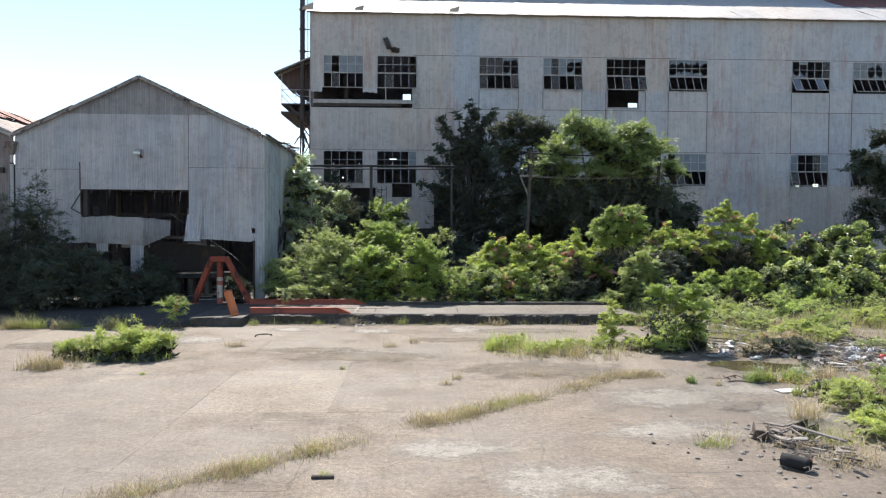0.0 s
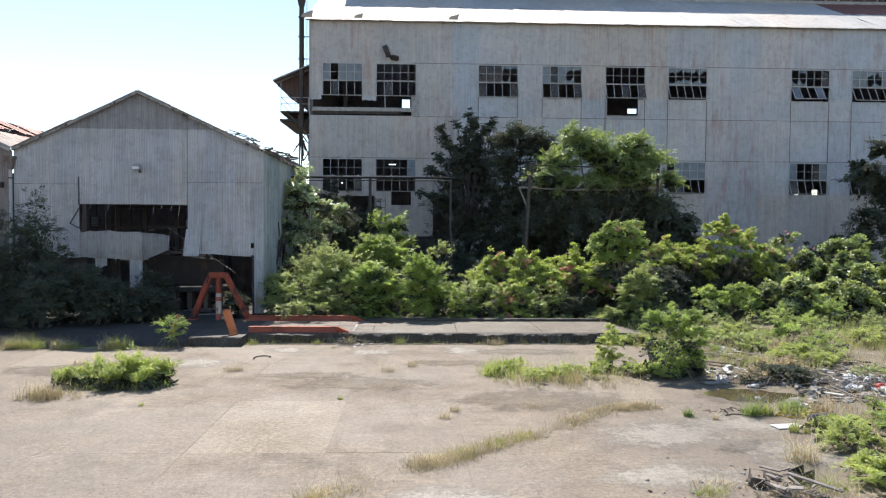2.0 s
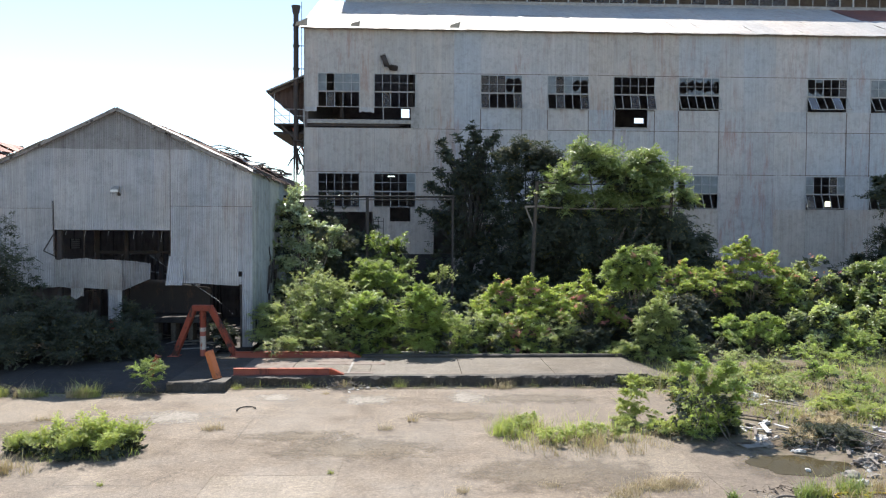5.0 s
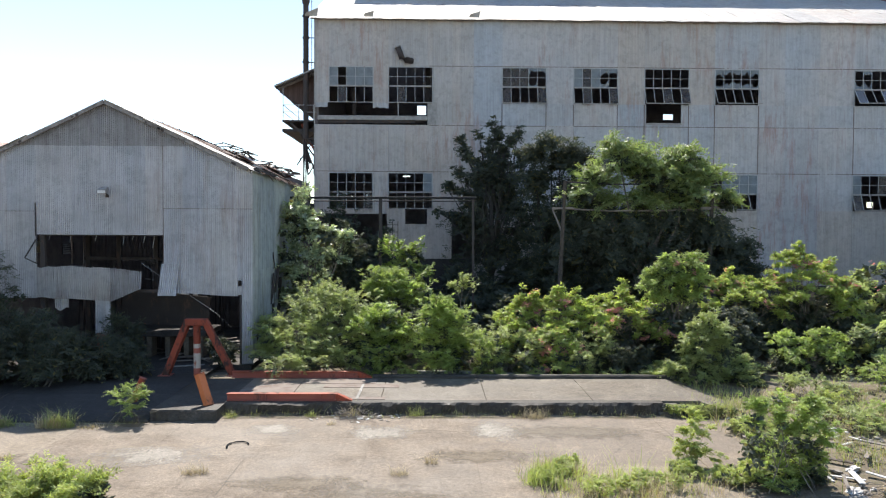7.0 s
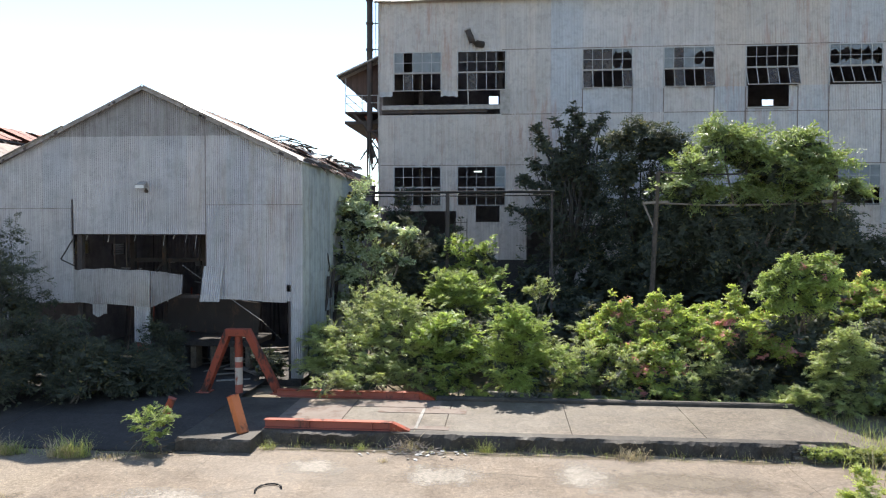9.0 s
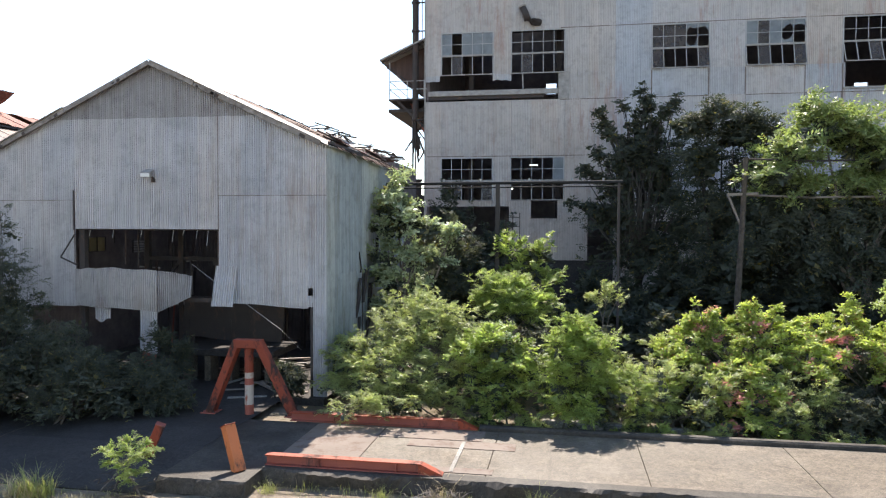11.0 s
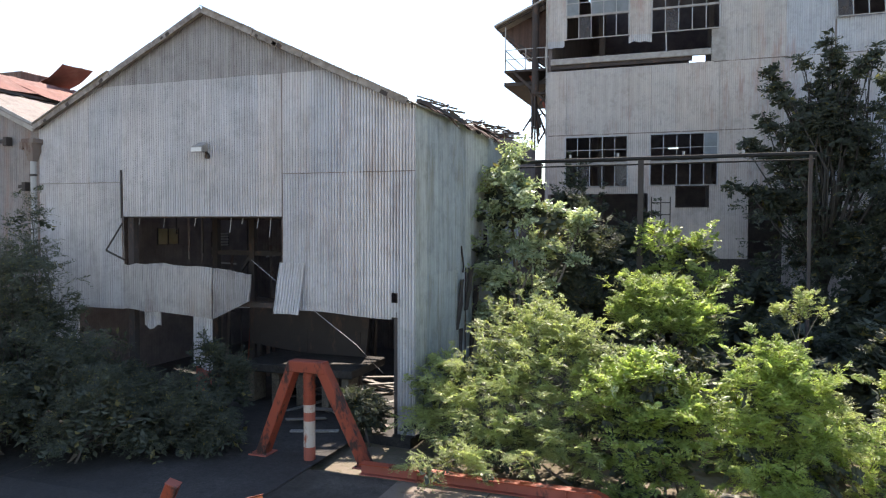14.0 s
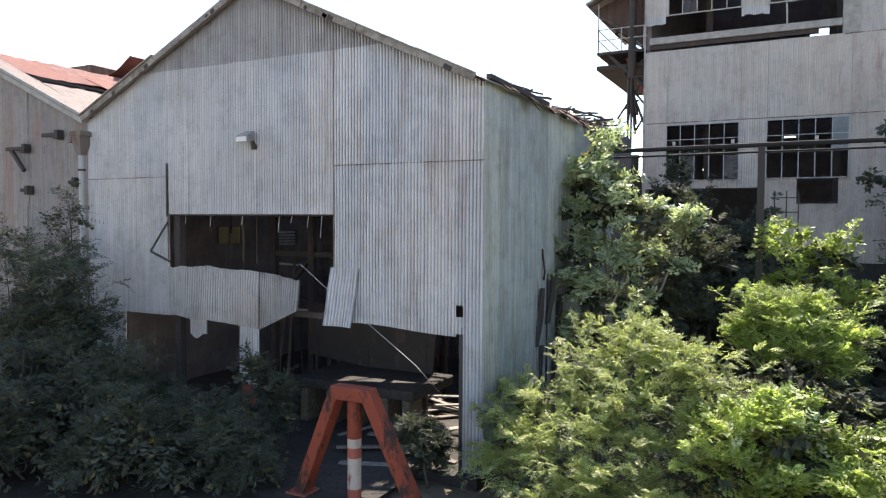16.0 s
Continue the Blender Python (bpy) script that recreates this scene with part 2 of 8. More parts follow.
def soil():
    n = Nodes("dry_soil")
    a, b, c = n.noise(0.5, 6, 0.7), n.noise(4.0, 5, 0.7), n.noise(40.0, 3, 0.7)
    base = n.mix(n.ramp(a, (0.35, 0.0), (0.65, 1.0)), (0.16, 0.125, 0.09), (0.28, 0.235, 0.185))
    base = n.mix(n.math("MULTIPLY", n.ramp(b, (0.45, 0.0), (0.62, 1.0)), 0.6), base, (0.085, 0.085, 0.04))
    base = n.mix(0.4, base, n.ramp(c, (0.2, 0.5), (0.8, 1.0)), "MULTIPLY")
    n.bump(n.math("ADD", b, n.math("MULTIPLY", c, 0.3)), 0.6, 0.05)
    return n.done(base, 0.95, 0.0, 0.2)


SOIL = soil()


def plain(name, a, b, scale=6.0, rough=0.7, metal=0.0, spec=0.4, stretch=(1, 1, 1), bump=0.2):
    n = Nodes(name)
    k = n.noise(scale, 5, 0.65, stretch)
    base = n.mix(n.ramp(k, (0.3, 0.0), (0.7, 1.0)), a, b)
    base = n.mix(0.3, base, n.ramp(n.noise(scale * 7, 3, 0.6), (0.25, 0.65), (0.75, 1.0)), "MULTIPLY")
    n.bump(k, bump, 0.02)
    return n.done(base, rough, metal, spec)


WOOD_GREY = plain("weathered_wood", (0.17, 0.145, 0.125), (0.27, 0.235, 0.205), 5.0, 0.9, stretch=(1, 1, 6))
WOOD_DARK = plain("rotten_dark_wood", (0.045, 0.036, 0.03), (0.12, 0.095, 0.075), 6.0, 0.9)
BARK_DARK = plain("dark_bark", (0.055, 0.048, 0.042), (0.1, 0.088, 0.076), 9.0, 0.95, stretch=(1, 1, 0.3), bump=0.6)
BARK = plain("grey_brown_bark", (0.13, 0.11, 0.09), (0.26, 0.225, 0.19), 9.0, 0.95, stretch=(1, 1, 0.3), bump=0.6)
RUBBISH = plain("pale_rubbish", (0.45, 0.43, 0.41), (0.7, 0.69, 0.67), 2.5, 0.7)
RUBBLE = plain("grey_rubble", (0.2, 0.175, 0.15), (0.36, 0.33, 0.29), 5.0, 0.9, bump=0.6)
RAKE = plain("stained_gable_board", (0.13, 0.11, 0.1), (0.4, 0.375, 0.355), 2.2, 0.85, stretch=(1.6, 1, 1.6))
TRIM = plain("weathered_trim", (0.25, 0.235, 0.22), (0.42, 0.40, 0.38), 3.0, 0.75)
INTERIOR = plain("dark_sheet_lining", (0.12, 0.102, 0.102), (0.22, 0.186, 0.182), 1.5, 0.9)
LAMP_GLASS = plain("cloudy_lamp_lens", (0.6, 0.6, 0.6), (0.75, 0.75, 0.74), 5.0, 0.3)


def pane_material(name, tint, dirt, rough=0.2):
    """Dusty window glass: part clear glass, part dust film."""
    n = Nodes(name)
    d = n.nt.nodes.new("ShaderNodeBsdfDiffuse")
    n.put(d.inputs["Color"], n.mix(n.noise(2.5, 5, 0.7), tuple(c * 0.7 for c in tint), tint))
    g = n.nt.nodes.new("ShaderNodeBsdfGlass")
    g.inputs["Roughness"].default_value, g.inputs["IOR"].default_value = rough, 1.45
    m = n.nt.nodes.new("ShaderNodeMixShader")
    n.put(m.inputs[0], n.ramp(n.noise(1.8, 4, 0.6), (0.3, max(0.0, dirt - 0.2)), (0.7, min(1.0, dirt + 0.15))))
    n.link(g.outputs[0], m.inputs[1])
    n.link(d.outputs[0], m.inputs[2])
    n.link(m.outputs[0], n.out.inputs["Surface"])
    return n.mat


PANE_DUSTY = pane_material("dusty_window_glass", (0.27, 0.3, 0.325), 0.85)
PANE_DARK = pane_material("dark_window_glass", (0.1, 0.088, 0.085), 0.8)
# ochre tint that stands in for light through an opening
PANE_OCHRE = pane_material("ochre_lit_pane", (0.55, 0.42, 0.2), 0.5, 0.6)


def water():
    n = Nodes("shallow_muddy_water")
    n.bump(n.noise(6.0, 2, 0.5), 0.03, 0.01)
    return n.done(n.mix(n.noise(1.2, 3), (0.05, 0.042, 0.022), (0.10, 0.08, 0.045)), 0.04, 0.0, 0.5)


WATER = water()


def leaf_material(name, dark, light, dry=(0.2, 0.17, 0.06), trans=0.5, gloss=0.58):
    """Leaves: diffuse, gloss and light that passes through, each leaf of its own shade."""
    n = Nodes(name)
    rnd = n.geo.outputs["Random Per Island"]
    tone = n.math("ADD", n.math("MULTIPLY", rnd, 0.5), n.math("MULTIPLY", n.ramp(n.noise(2.6, 3, 0.6), (0.35, 0.0), (0.65, 1.0)), 0.5))
    col = n.mix(tone, dark, light)
    col = n.mix(n.math("MULTIPLY", n.ramp(n.noise(0.9, 3, 0.6), (0.4, 0.0), (0.7, 1.0)), 0.5), col, tuple(c * 1.25 for c in light))
    col = n.mix(n.ramp(n.math("FRACT", n.math("MULTIPLY", rnd, 37.0)), (0.93, 0.0), (0.95, 0.8)), col, dry)
    n.done(col, gloss, 0.0, 0.5)
    t = n.nt.nodes.new("ShaderNodeBsdfTranslucent")
    n.put(t.inputs["Color"], n.mix(1.0, col, (1.6, 1.72, 1.12), "MULTIPLY"))
    m = n.nt.nodes.new("ShaderNodeMixShader")
    m.inputs[0].default_value = trans
    n.link(n.bsdf.outputs[0], m.inputs[1])
    n.link(t.outputs[0], m.inputs[2])
    n.link(m.outputs[0], n.out.inputs["Surface"])
    return n.mat


LEAF_FEATHER = leaf_material("feathery_green_leaves", (0.125, 0.155, 0.075), (0.44, 0.475, 0.225), trans=0.5, gloss=0.38)
LEAF_BRIGHT = leaf_material("bright_green_leaves", (0.105, 0.15, 0.05), (0.4, 0.465, 0.165), trans=0.52, gloss=0.45)
LEAF_YELLOW = leaf_material("yellow_green_weed_leaves", (0.2, 0.24, 0.075), (0.46, 0.49, 0.17), (0.4, 0.34, 0.16), 0.42, 0.55)
LEAF_TREE = leaf_material("sunlit_tree_leaves", (0.10, 0.14, 0.055), (0.29, 0.34, 0.14), trans=0.42, gloss=0.45)
# shade under trees and inside shrubs is mixed into this dark green
LEAF_DARK_SHADED = leaf_material("dark_shaded_leaves", (0.04, 0.049, 0.038), (0.08, 0.092, 0.066), trans=0.3, gloss=0.72)
LEAF_PALE = leaf_material("pale_glossy_leaves", (0.085, 0.12, 0.065), (0.46, 0.51, 0.34), trans=0.35, gloss=0.24)
LEAF_VINE = leaf_material("vine_leaves", (0.13, 0.18, 0.05), (0.44, 0.485, 0.15), (0.36, 0.17, 0.12), 0.5, 0.45)
LEAF_DRY = leaf_material("dry_grass_blades", (0.27, 0.2, 0.12), (0.6, 0.49, 0.31), (0.24, 0.16, 0.09), 0.12, 0.85)
LEAF_GRASS = leaf_material("green_grass_blades", (0.16, 0.185, 0.06), (0.38, 0.39, 0.14), (0.4, 0.31, 0.17), 0.35, 0.6)
BLOSSOM = leaf_material("pink_blossom", (0.5, 0.17, 0.2), (0.66, 0.32, 0.34), (0.35, 0.27, 0.12), 0.4, 0.7)
# small white leaves that stand in for glints on glossy foliage
LEAF_GLINT_WHITE = leaf_material("white_leaf_glint", (0.42, 0.45, 0.33), (0.58, 0.6, 0.5), (0.4, 0.42, 0.2), 0.4, 0.5)


# ---- mesh helpers ----
def mesh_object(name, verts, faces, mat, parent=None, smooth=False, label="", mats=None, index=None):
    me = bpy.data.meshes.new(name)
    me.from_pydata([tuple(v) for v in verts] if not isinstance(verts, np.ndarray) else verts.tolist(), [], faces if isinstance(faces, list) else faces.tolist())
    for m in mats or (mat,):
        me.materials.append(m)
    if smooth:
        me.polygons.foreach_set("use_smooth", [True] * len(me.polygons))
    if index is not None:
        me.polygons.foreach_set("material_index", index)
    me.update()
    ob = new(name, me)
    if parent is not None:
        ob.parent = parent
    if label:
        ob["label"] = label
    return ob


def part(name, bm, mat, parent, label="", smooth=False):
    """One bmesh as one mesh object under a thing or a part."""
    me = bpy.data.meshes.new(name)
    bm.normal_update()
    bm.to_mesh(me)
    bm.free()
    me.materials.append(mat)
    if smooth:
        me.polygons.foreach_set("use_smooth", [True] * len(me.polygons))
    ob = new(name, me)
    if parent is not None:
        ob.parent = parent
    if label:
        ob["label"] = label
    return ob


def thing(name, label, category, at=(0, 0, 0), group="", kind=""):
    ob = new(name)
    ob.empty_display_size = 0.2
    ob.location = at
    return tagged(ob, label, category, group, kind)


def box_into(bm, lo, hi, bevel=0.0, jitter=0.0, rng=None):
    """A box from corner to corner, its edges bevelled."""
    m = Matrix.Translation([(a + b) / 2 for a, b in zip(lo, hi)]) @ Matrix.Diagonal([abs(b - a) for a, b in zip(lo, hi)] + [1])
    r = bmesh.ops.create_cube(bm, size=1.0, matrix=m)
    vs = r["verts"]
    if jitter and rng:
        for v in vs:
            v.co += Vector((rng.uniform(-jitter, jitter), rng.uniform(-jitter, jitter), rng.uniform(-jitter, jitter)))
    if bevel:
        es = list({e for v in vs for e in v.link_edges})
        bmesh.ops.bevel(bm, geom=es, offset=bevel, segments=1, affect="EDGES")
    return bm


def box(lo, hi, bevel=0.0):
    return box_into(bmesh.new(), lo, hi, bevel)


def bar_into(bm, a, b, w, h=None, bevel=0.0, round_=0):
    """A bar from a to b: a square section w x h, or round with that many sides."""
    a, b = Vector(a), Vector(b)
    d = b - a
    q = d.to_track_quat("Z", "Y").to_matrix().to_4x4()
    m = Matrix.Translation((a + b) / 2) @ q
    if round_:
        bmesh.ops.create_cone(bm, cap_ends=True, segments=round_, radius1=w / 2, radius2=(h or w) / 2, depth=d.length, matrix=m)
    else:
        r = bmesh.ops.create_cube(bm, size=1.0, matrix=m @ Matrix.Diagonal((w, h or w, d.length, 1)))
        if bevel:
            bmesh.ops.bevel(bm, geom=list({e for v in r["verts"] for e in v.link_edges}), offset=bevel, segments=1, affect="EDGES")
    return bm


def bar(a, b, w, h=None, bevel=0.0, round_=0):
    return bar_into(bmesh.new(), a, b, w, h, bevel, round_)


def tube(points, radii, sides=7):
    """Verts and faces of a tapered tube along points."""
    pts = [Vector(p) for p in points]
    verts, faces = [], []
    for i, p in enumerate(pts):
        d = (pts[min(i + 1, len(pts) - 1)] - pts[max(i - 1, 0)]).normalized()
        u = d.orthogonal().normalized()
        w = d.cross(u)
        for k in range(sides):
            a = 2 * math.pi * k / sides
            verts.append(p + (u * math.cos(a) + w * math.sin(a)) * radii[i])
    for i in range(len(pts) - 1):
        for k in range(sides):
            k2 = (k + 1) % sides
            faces.append((i * sides + k, i * sides + k2, (i + 1) * sides + k2, (i + 1) * sides + k))
    faces.append(tuple(range(sides))[::-1])
    faces.append(tuple((len(pts) - 1) * sides + k for k in range(sides)))
    return verts, faces


def join(chunks):
    verts, faces = [], []
    for v, f in chunks:
        o = len(verts)
        verts += list(v)
        faces += [tuple(i + o for i in q) for q in f]
    return verts, faces


def corrugated(u0, u1, bottom, top, place, pitch=0.084, amp=0.018, per=8, rows=4, dents=0.012, seed=0, thick=0.012):
    """A corrugated sheet over u0..u1, between two heights that may be functions of u. place(u, w, d) gives the point, d outwards."""
    bottom = bottom if callable(bottom) else (lambda u, b=bottom: b)
    top = top if callable(top) else (lambda u, b=top: b)
    n = max(4, int(round((u1 - u0) / pitch * per)))
    g0, gs = math.floor(u0 * per / pitch), pitch / per
    n = max(2, math.ceil(u1 * per / pitch) - g0)
    verts, faces = [], []
    for side in (1, 0):
        for i in range(n + 1):
            u = min(max((g0 + i) * gs, u0), u1)
            b, t = bottom(u), top(u)
            for j in range(rows + 1):
                w = b + (t - b) * j / rows
                d = amp * (2 * abs(math.sin(math.pi * u / pitch)) ** 0.65 - 1)
                if dents:
                    d += dents * noise.noise((u * 0.9 + seed, w * 0.8, seed * 1.7)) + 0.5 * dents * noise.noise((u * 3.1, w * 2.3, seed))
                verts.append(place(u, w, d - (0 if side else thick)))
    r, o = rows + 1, (n + 1) * (rows + 1)
    caps = []
    for i in range(n):
        for j in range(rows):
            a = i * r + j
            faces.append((a, a + r, a + r + 1, a + 1))
            faces.append((o + a, o + a + 1, o + a + r + 1, o + a + r))
        caps.append((i * r, o + i * r, o + (i + 1) * r, (i + 1) * r))
        a = i * r + rows
        caps.append((a, a + r, o + a + r, o + a))
    for j in range(rows):
        caps.append((j, j + 1, o + j + 1, o + j))
        a = n * r + j
        caps.append((a, o + a, o + a + 1, a + 1))
    for q in caps:
        faces.append(tuple(range(len(verts), len(verts) + 4)))
        verts += [verts[i] for i in q]
    return verts, faces


# ---- plants ----
def unit(v):
    return v / np.maximum(np.linalg.norm(v, axis=1, keepdims=True), 1e-6)


def leaves_on(base, along, side, length, width, fold=0.25):
    """Kite-shaped folded leaves: four verts and two triangles each."""
    n = len(base)
    up = unit(np.cross(along, side))
    L, W = length[:, None], width[:, None]
    v = np.empty((n, 4, 3))
    v[:, 0] = base
    v[:, 1] = base + along * L * 0.5 + side * W * 0.5 + up * W * fold
    v[:, 2] = base + along * L
    v[:, 3] = base + along * L * 0.5 - side * W * 0.5 + up * W * fold
    idx = np.arange(n)[:, None] * 4
    f = np.concatenate([idx + np.array([[0, 1, 2]]), idx + np.array([[0, 2, 3]])], axis=1).reshape(-1, 3)
    return v.reshape(-1, 3), f


def sprays(rng, c, own, bd, reach, twigs, pairs, twig_len, leaf_len, leaf_w, droop, rag, hang=0.42):
    """Arching pointed shoots that rise out of the clumps, with side twigs that shorten towards the tip."""
    nb = len(own)
    mid = c[own, :3]
    # some shoots hang outwards and close the plant towards the ground
    low = rng.random(nb) < hang
    bd = np.where(low[:, None], unit(bd * np.array([1, 1, 0]) + np.array([0, 0, 1]) * rng.uniform(-0.7, 0.1, (nb, 1)) + 1e-4), bd)
    reach = np.where(low, reach * 1.1, reach)
    start = np.where(low[:, None], mid * np.array([0.85, 0.85, 0.9]), mid * np.array([0.75, 0.75, 0.72])) + rng.normal(size=(nb, 3)) * 0.12 * c[own, 3:6]
    tip = mid + (bd * np.array([1, 1, 0.8]) + np.array([0, 0, 0.25])) * (reach * np.clip(np.exp(rng.normal(0.0, 0.3 * rag, nb)), 0.4, 1.8))[:, None]
    tip[:, 2] = np.maximum(tip[:, 2], 0.1)
    bow = (start + tip) / 2 + np.array([0, 0, 1.0]) * (0.16 * np.linalg.norm(tip - start, axis=1))[:, None]
    pick = rng.integers(0, nb, twigs)
    s = (0.3 + 0.7 * rng.random(twigs) ** 0.8)[:, None]
    a, b, d = start[pick], bow[pick], tip[pick]
    pos = a * (1 - s) ** 2 + b * 2 * s * (1 - s) + d * s ** 2
    way = unit((b - a) * (1 - s) + (d - b) * s + 1e-4)
    flat = unit(np.cross(way, np.array([0.0, 0.0, 1.0]) + rng.normal(size=(twigs, 3)) * 0.35))
    side = np.where(rng.random(twigs) < 0.5, 1.0, -1.0)[:, None]
    out = unit(flat * side * rng.uniform(0.5, 1.0, (twigs, 1)) + way * 0.7 + rng.normal(size=(twigs, 3)) * 0.18)
    tl = twig_len * (1.4 - s[:, 0]) * 1.15 * rng.uniform(0.7, 1.25, twigs)
    u = (np.arange(pairs) + 0.5) / pairs
    base = pos[:, None, :] + out[:, None, :] * (tl[:, None] * u[None, :])[..., None]
    base[..., 2] -= droop * 0.7 * tl[:, None] * (u ** 2)[None, :]
    plane = unit(np.array([0, 0, 1.0]) + rng.normal(size=(twigs, 3)) * 0.35)
    cross = unit(np.cross(out, plane))
    vs, fs, o, m = [], [], 0, twigs * pairs
    for sign in (1.0, -1.0):
        al = (cross[:, None, :] * sign + out[:, None, :] * 0.6 + rng.normal(size=(twigs, pairs, 3)) * 0.14).reshape(m, 3)
        al[:, 2] -= droop * 0.4
        al = unit(al)
        si = unit(np.cross(al, rng.normal(size=(m, 3)) * 0.25 + np.repeat(plane, pairs, axis=0)))
        sc = rng.uniform(0.7, 1.25, m) * np.tile(1.15 - 0.5 * u, twigs)
        v, f = leaves_on(base.reshape(m, 3), al, si, leaf_len * sc, leaf_w * sc)
        vs.append(v)
        fs.append(f + o)
        o += len(v)
    return np.concatenate(vs), np.concatenate(fs)


def crown(rng, clumps, twigs, pairs, twig_len, leaf_len, leaf_w, droop=0.25, shell=0.55, up=0.35, rag=1.0, feather=False, hang=0.42):
    """Leaves in pairs along many small twigs that fill the clumps (x, y, z, rx, ry, rz)."""
    c = np.array(clumps, float)
    vol = (c[:, 3] * c[:, 4] * c[:, 5]) ** 0.6
    nb = max(len(c) * 6, twigs // 13)
    own = rng.choice(len(c), size=nb, p=vol / vol.sum())
    bd = unit(rng.normal(size=(nb, 3)) * np.array([1, 1, 0.75]) + np.array([0, 0, 0.2 + up]))
    reach = 1 / np.sqrt(((bd / c[own, 3:6]) ** 2).sum(1))
    if feather:
        return sprays(rng, c, own, bd, reach, twigs, pairs, twig_len, leaf_len, leaf_w, droop, rag, hang)
    bl = reach * np.clip(np.exp(rng.normal(-0.08, 0.28 * rag, nb)), 0.45, 1.6) * np.where(rng.random(nb) < 0.12 * rag, 1.55, 1.0)
    pick = rng.integers(0, nb, twigs)
    s0 = shell * 0.6 + (1 - shell * 0.6) * rng.random(twigs) ** 0.75
    d, L0 = bd[pick], bl[pick]
    base = c[own[pick], :3] + d * (L0 * s0)[:, None] + rng.normal(size=(twigs, 3)) * 0.045 * L0[:, None]
    base[:, 2] -= droop * 0.4 * L0 * s0 ** 2
    way = unit((d * 0.6 + rng.normal(size=(twigs, 3)) * 0.65) * np.array([1, 1, 0.55]) + np.array([0, 0, up * 0.5]))
    tl = twig_len * rng.uniform(0.5, 1.35, twigs)
    s = (np.arange(pairs) + 0.6) / pairs
    pos = base[:, None, :] + way[:, None, :] * (tl[:, None] * s[None, :])[..., None]
    pos[..., 2] -= droop * tl[:, None] * (s ** 2)[None, :]
    plane = unit(np.array([0, 0, 1.0]) + rng.normal(size=(twigs, 3)) * 0.5 + d * 0.5)
    cross = unit(np.cross(way, plane))
    out_v, out_f, o = [], [], 0
    for sign in (1.0, -1.0):
        m = twigs * pairs
        al = (cross[:, None, :] * sign + way[:, None, :] * 0.55 + rng.normal(size=(twigs, pairs, 3)) * 0.16).reshape(m, 3)
        al[:, 2] -= droop * 0.6
        al = unit(al)
        si = unit(np.cross(al, rng.normal(size=(m, 3)) * 0.3 + np.repeat(plane, pairs, axis=0)))
        sc = rng.uniform(0.7, 1.25, m)
        v, f = leaves_on(pos.reshape(m, 3), al, si, leaf_len * sc, leaf_w * sc)
        out_v.append(v)
        out_f.append(f + o)
        o += len(v)
    return np.concatenate(out_v), np.concatenate(out_f)


def blades(rng, spots, height, width, lean=0.5):
    """Grass blades: bent narrow strips on the given ground spots (x, y, z)."""
    n = len(spots)
    az = rng.random(n) * 2 * math.pi
    dirv = np.stack([np.cos(az), np.sin(az), np.zeros(n)], 1)
    side = np.stack([-np.sin(az), np.cos(az), np.zeros(n)], 1)
    h = height * np.clip(np.exp(rng.normal(-0.15, 0.45, n)), 0.25, 2.2)
    le = lean * h * rng.uniform(0.2, 1.2, n)
    w = width * rng.uniform(0.6, 1.3, n)
    v = np.empty((n, 5, 3))
    v[:, 0] = spots - side * w[:, None]
    v[:, 1] = spots + side * w[:, None]
    mid = spots + dirv * (le * 0.35)[:, None] + np.array([0, 0, 1.0]) * (h * 0.6)[:, None]
    v[:, 2] = mid + side * w[:, None] * 0.8
    v[:, 3] = mid - side * w[:, None] * 0.8
    v[:, 4] = spots + dirv * le[:, None] + np.array([0, 0, 1.0]) * h[:, None]
    idx = np.arange(n) * 5
    quads = np.stack([idx, idx + 1, idx + 2, idx + 3], 1).tolist()
    tris = np.stack([idx + 3, idx + 2, idx + 4], 1).tolist()
    return v.reshape(-1, 3), quads + tris


def limbs(rng, base, clumps, radius, stems=1, spread=0.15, sides=6):
    """Trunks that split towards the clumps, as tapered bent tubes."""
    chunks = []
    cs = [Vector(c[:3]) for c in clumps]
    base = Vector(base)
    low = min(c.z for c in cs)
    stem_tops = []
    for s in range(stems):
        b = base + Vector((rng.uniform(-spread, spread), rng.uniform(-spread, spread), -0.08))
        mean = sum(cs, Vector()) / len(cs)
        t = b.lerp(mean, 0.45 if stems == 1 else rng.uniform(0.4, 0.7))
        t.z = min(t.z, max(low, base.z + 0.4 * (mean.z - base.z)))
        m = b.lerp(t, 0.5) + Vector((rng.uniform(-1, 1), rng.uniform(-1, 1), 0)) * 0.06 * (t - b).length
        chunks.append(tube([b, m, t], [radius, radius * 0.85, radius * 0.65], sides + 2))
        stem_tops.append((t, m))
    for i, c in enumerate(cs):
        t, m = stem_tops[i % len(stem_tops)]
        start = m.lerp(t, rng.uniform(0.3, 1.0))
        k = start.lerp(c, 0.5) + Vector((rng.uniform(-1, 1), rng.uniform(-1, 1), rng.uniform(-0.3, 0.8))) * 0.1 * (c - start).length
        chunks.append(tube([start, k, c], [radius * 0.55, radius * 0.4, radius * 0.16], sides))
        for j in range(3):
            e = c + Vector((rng.uniform(-1, 1) * clumps[i][3], rng.uniform(-1, 1) * clumps[i][4], rng.uniform(-0.4, 0.9) * clumps[i][5])) * 0.8
            chunks.append(tube([k.lerp(c, rng.uniform(0.3, 1)), e], [radius * 0.2, radius * 0.06], 4))
    return join(chunks)


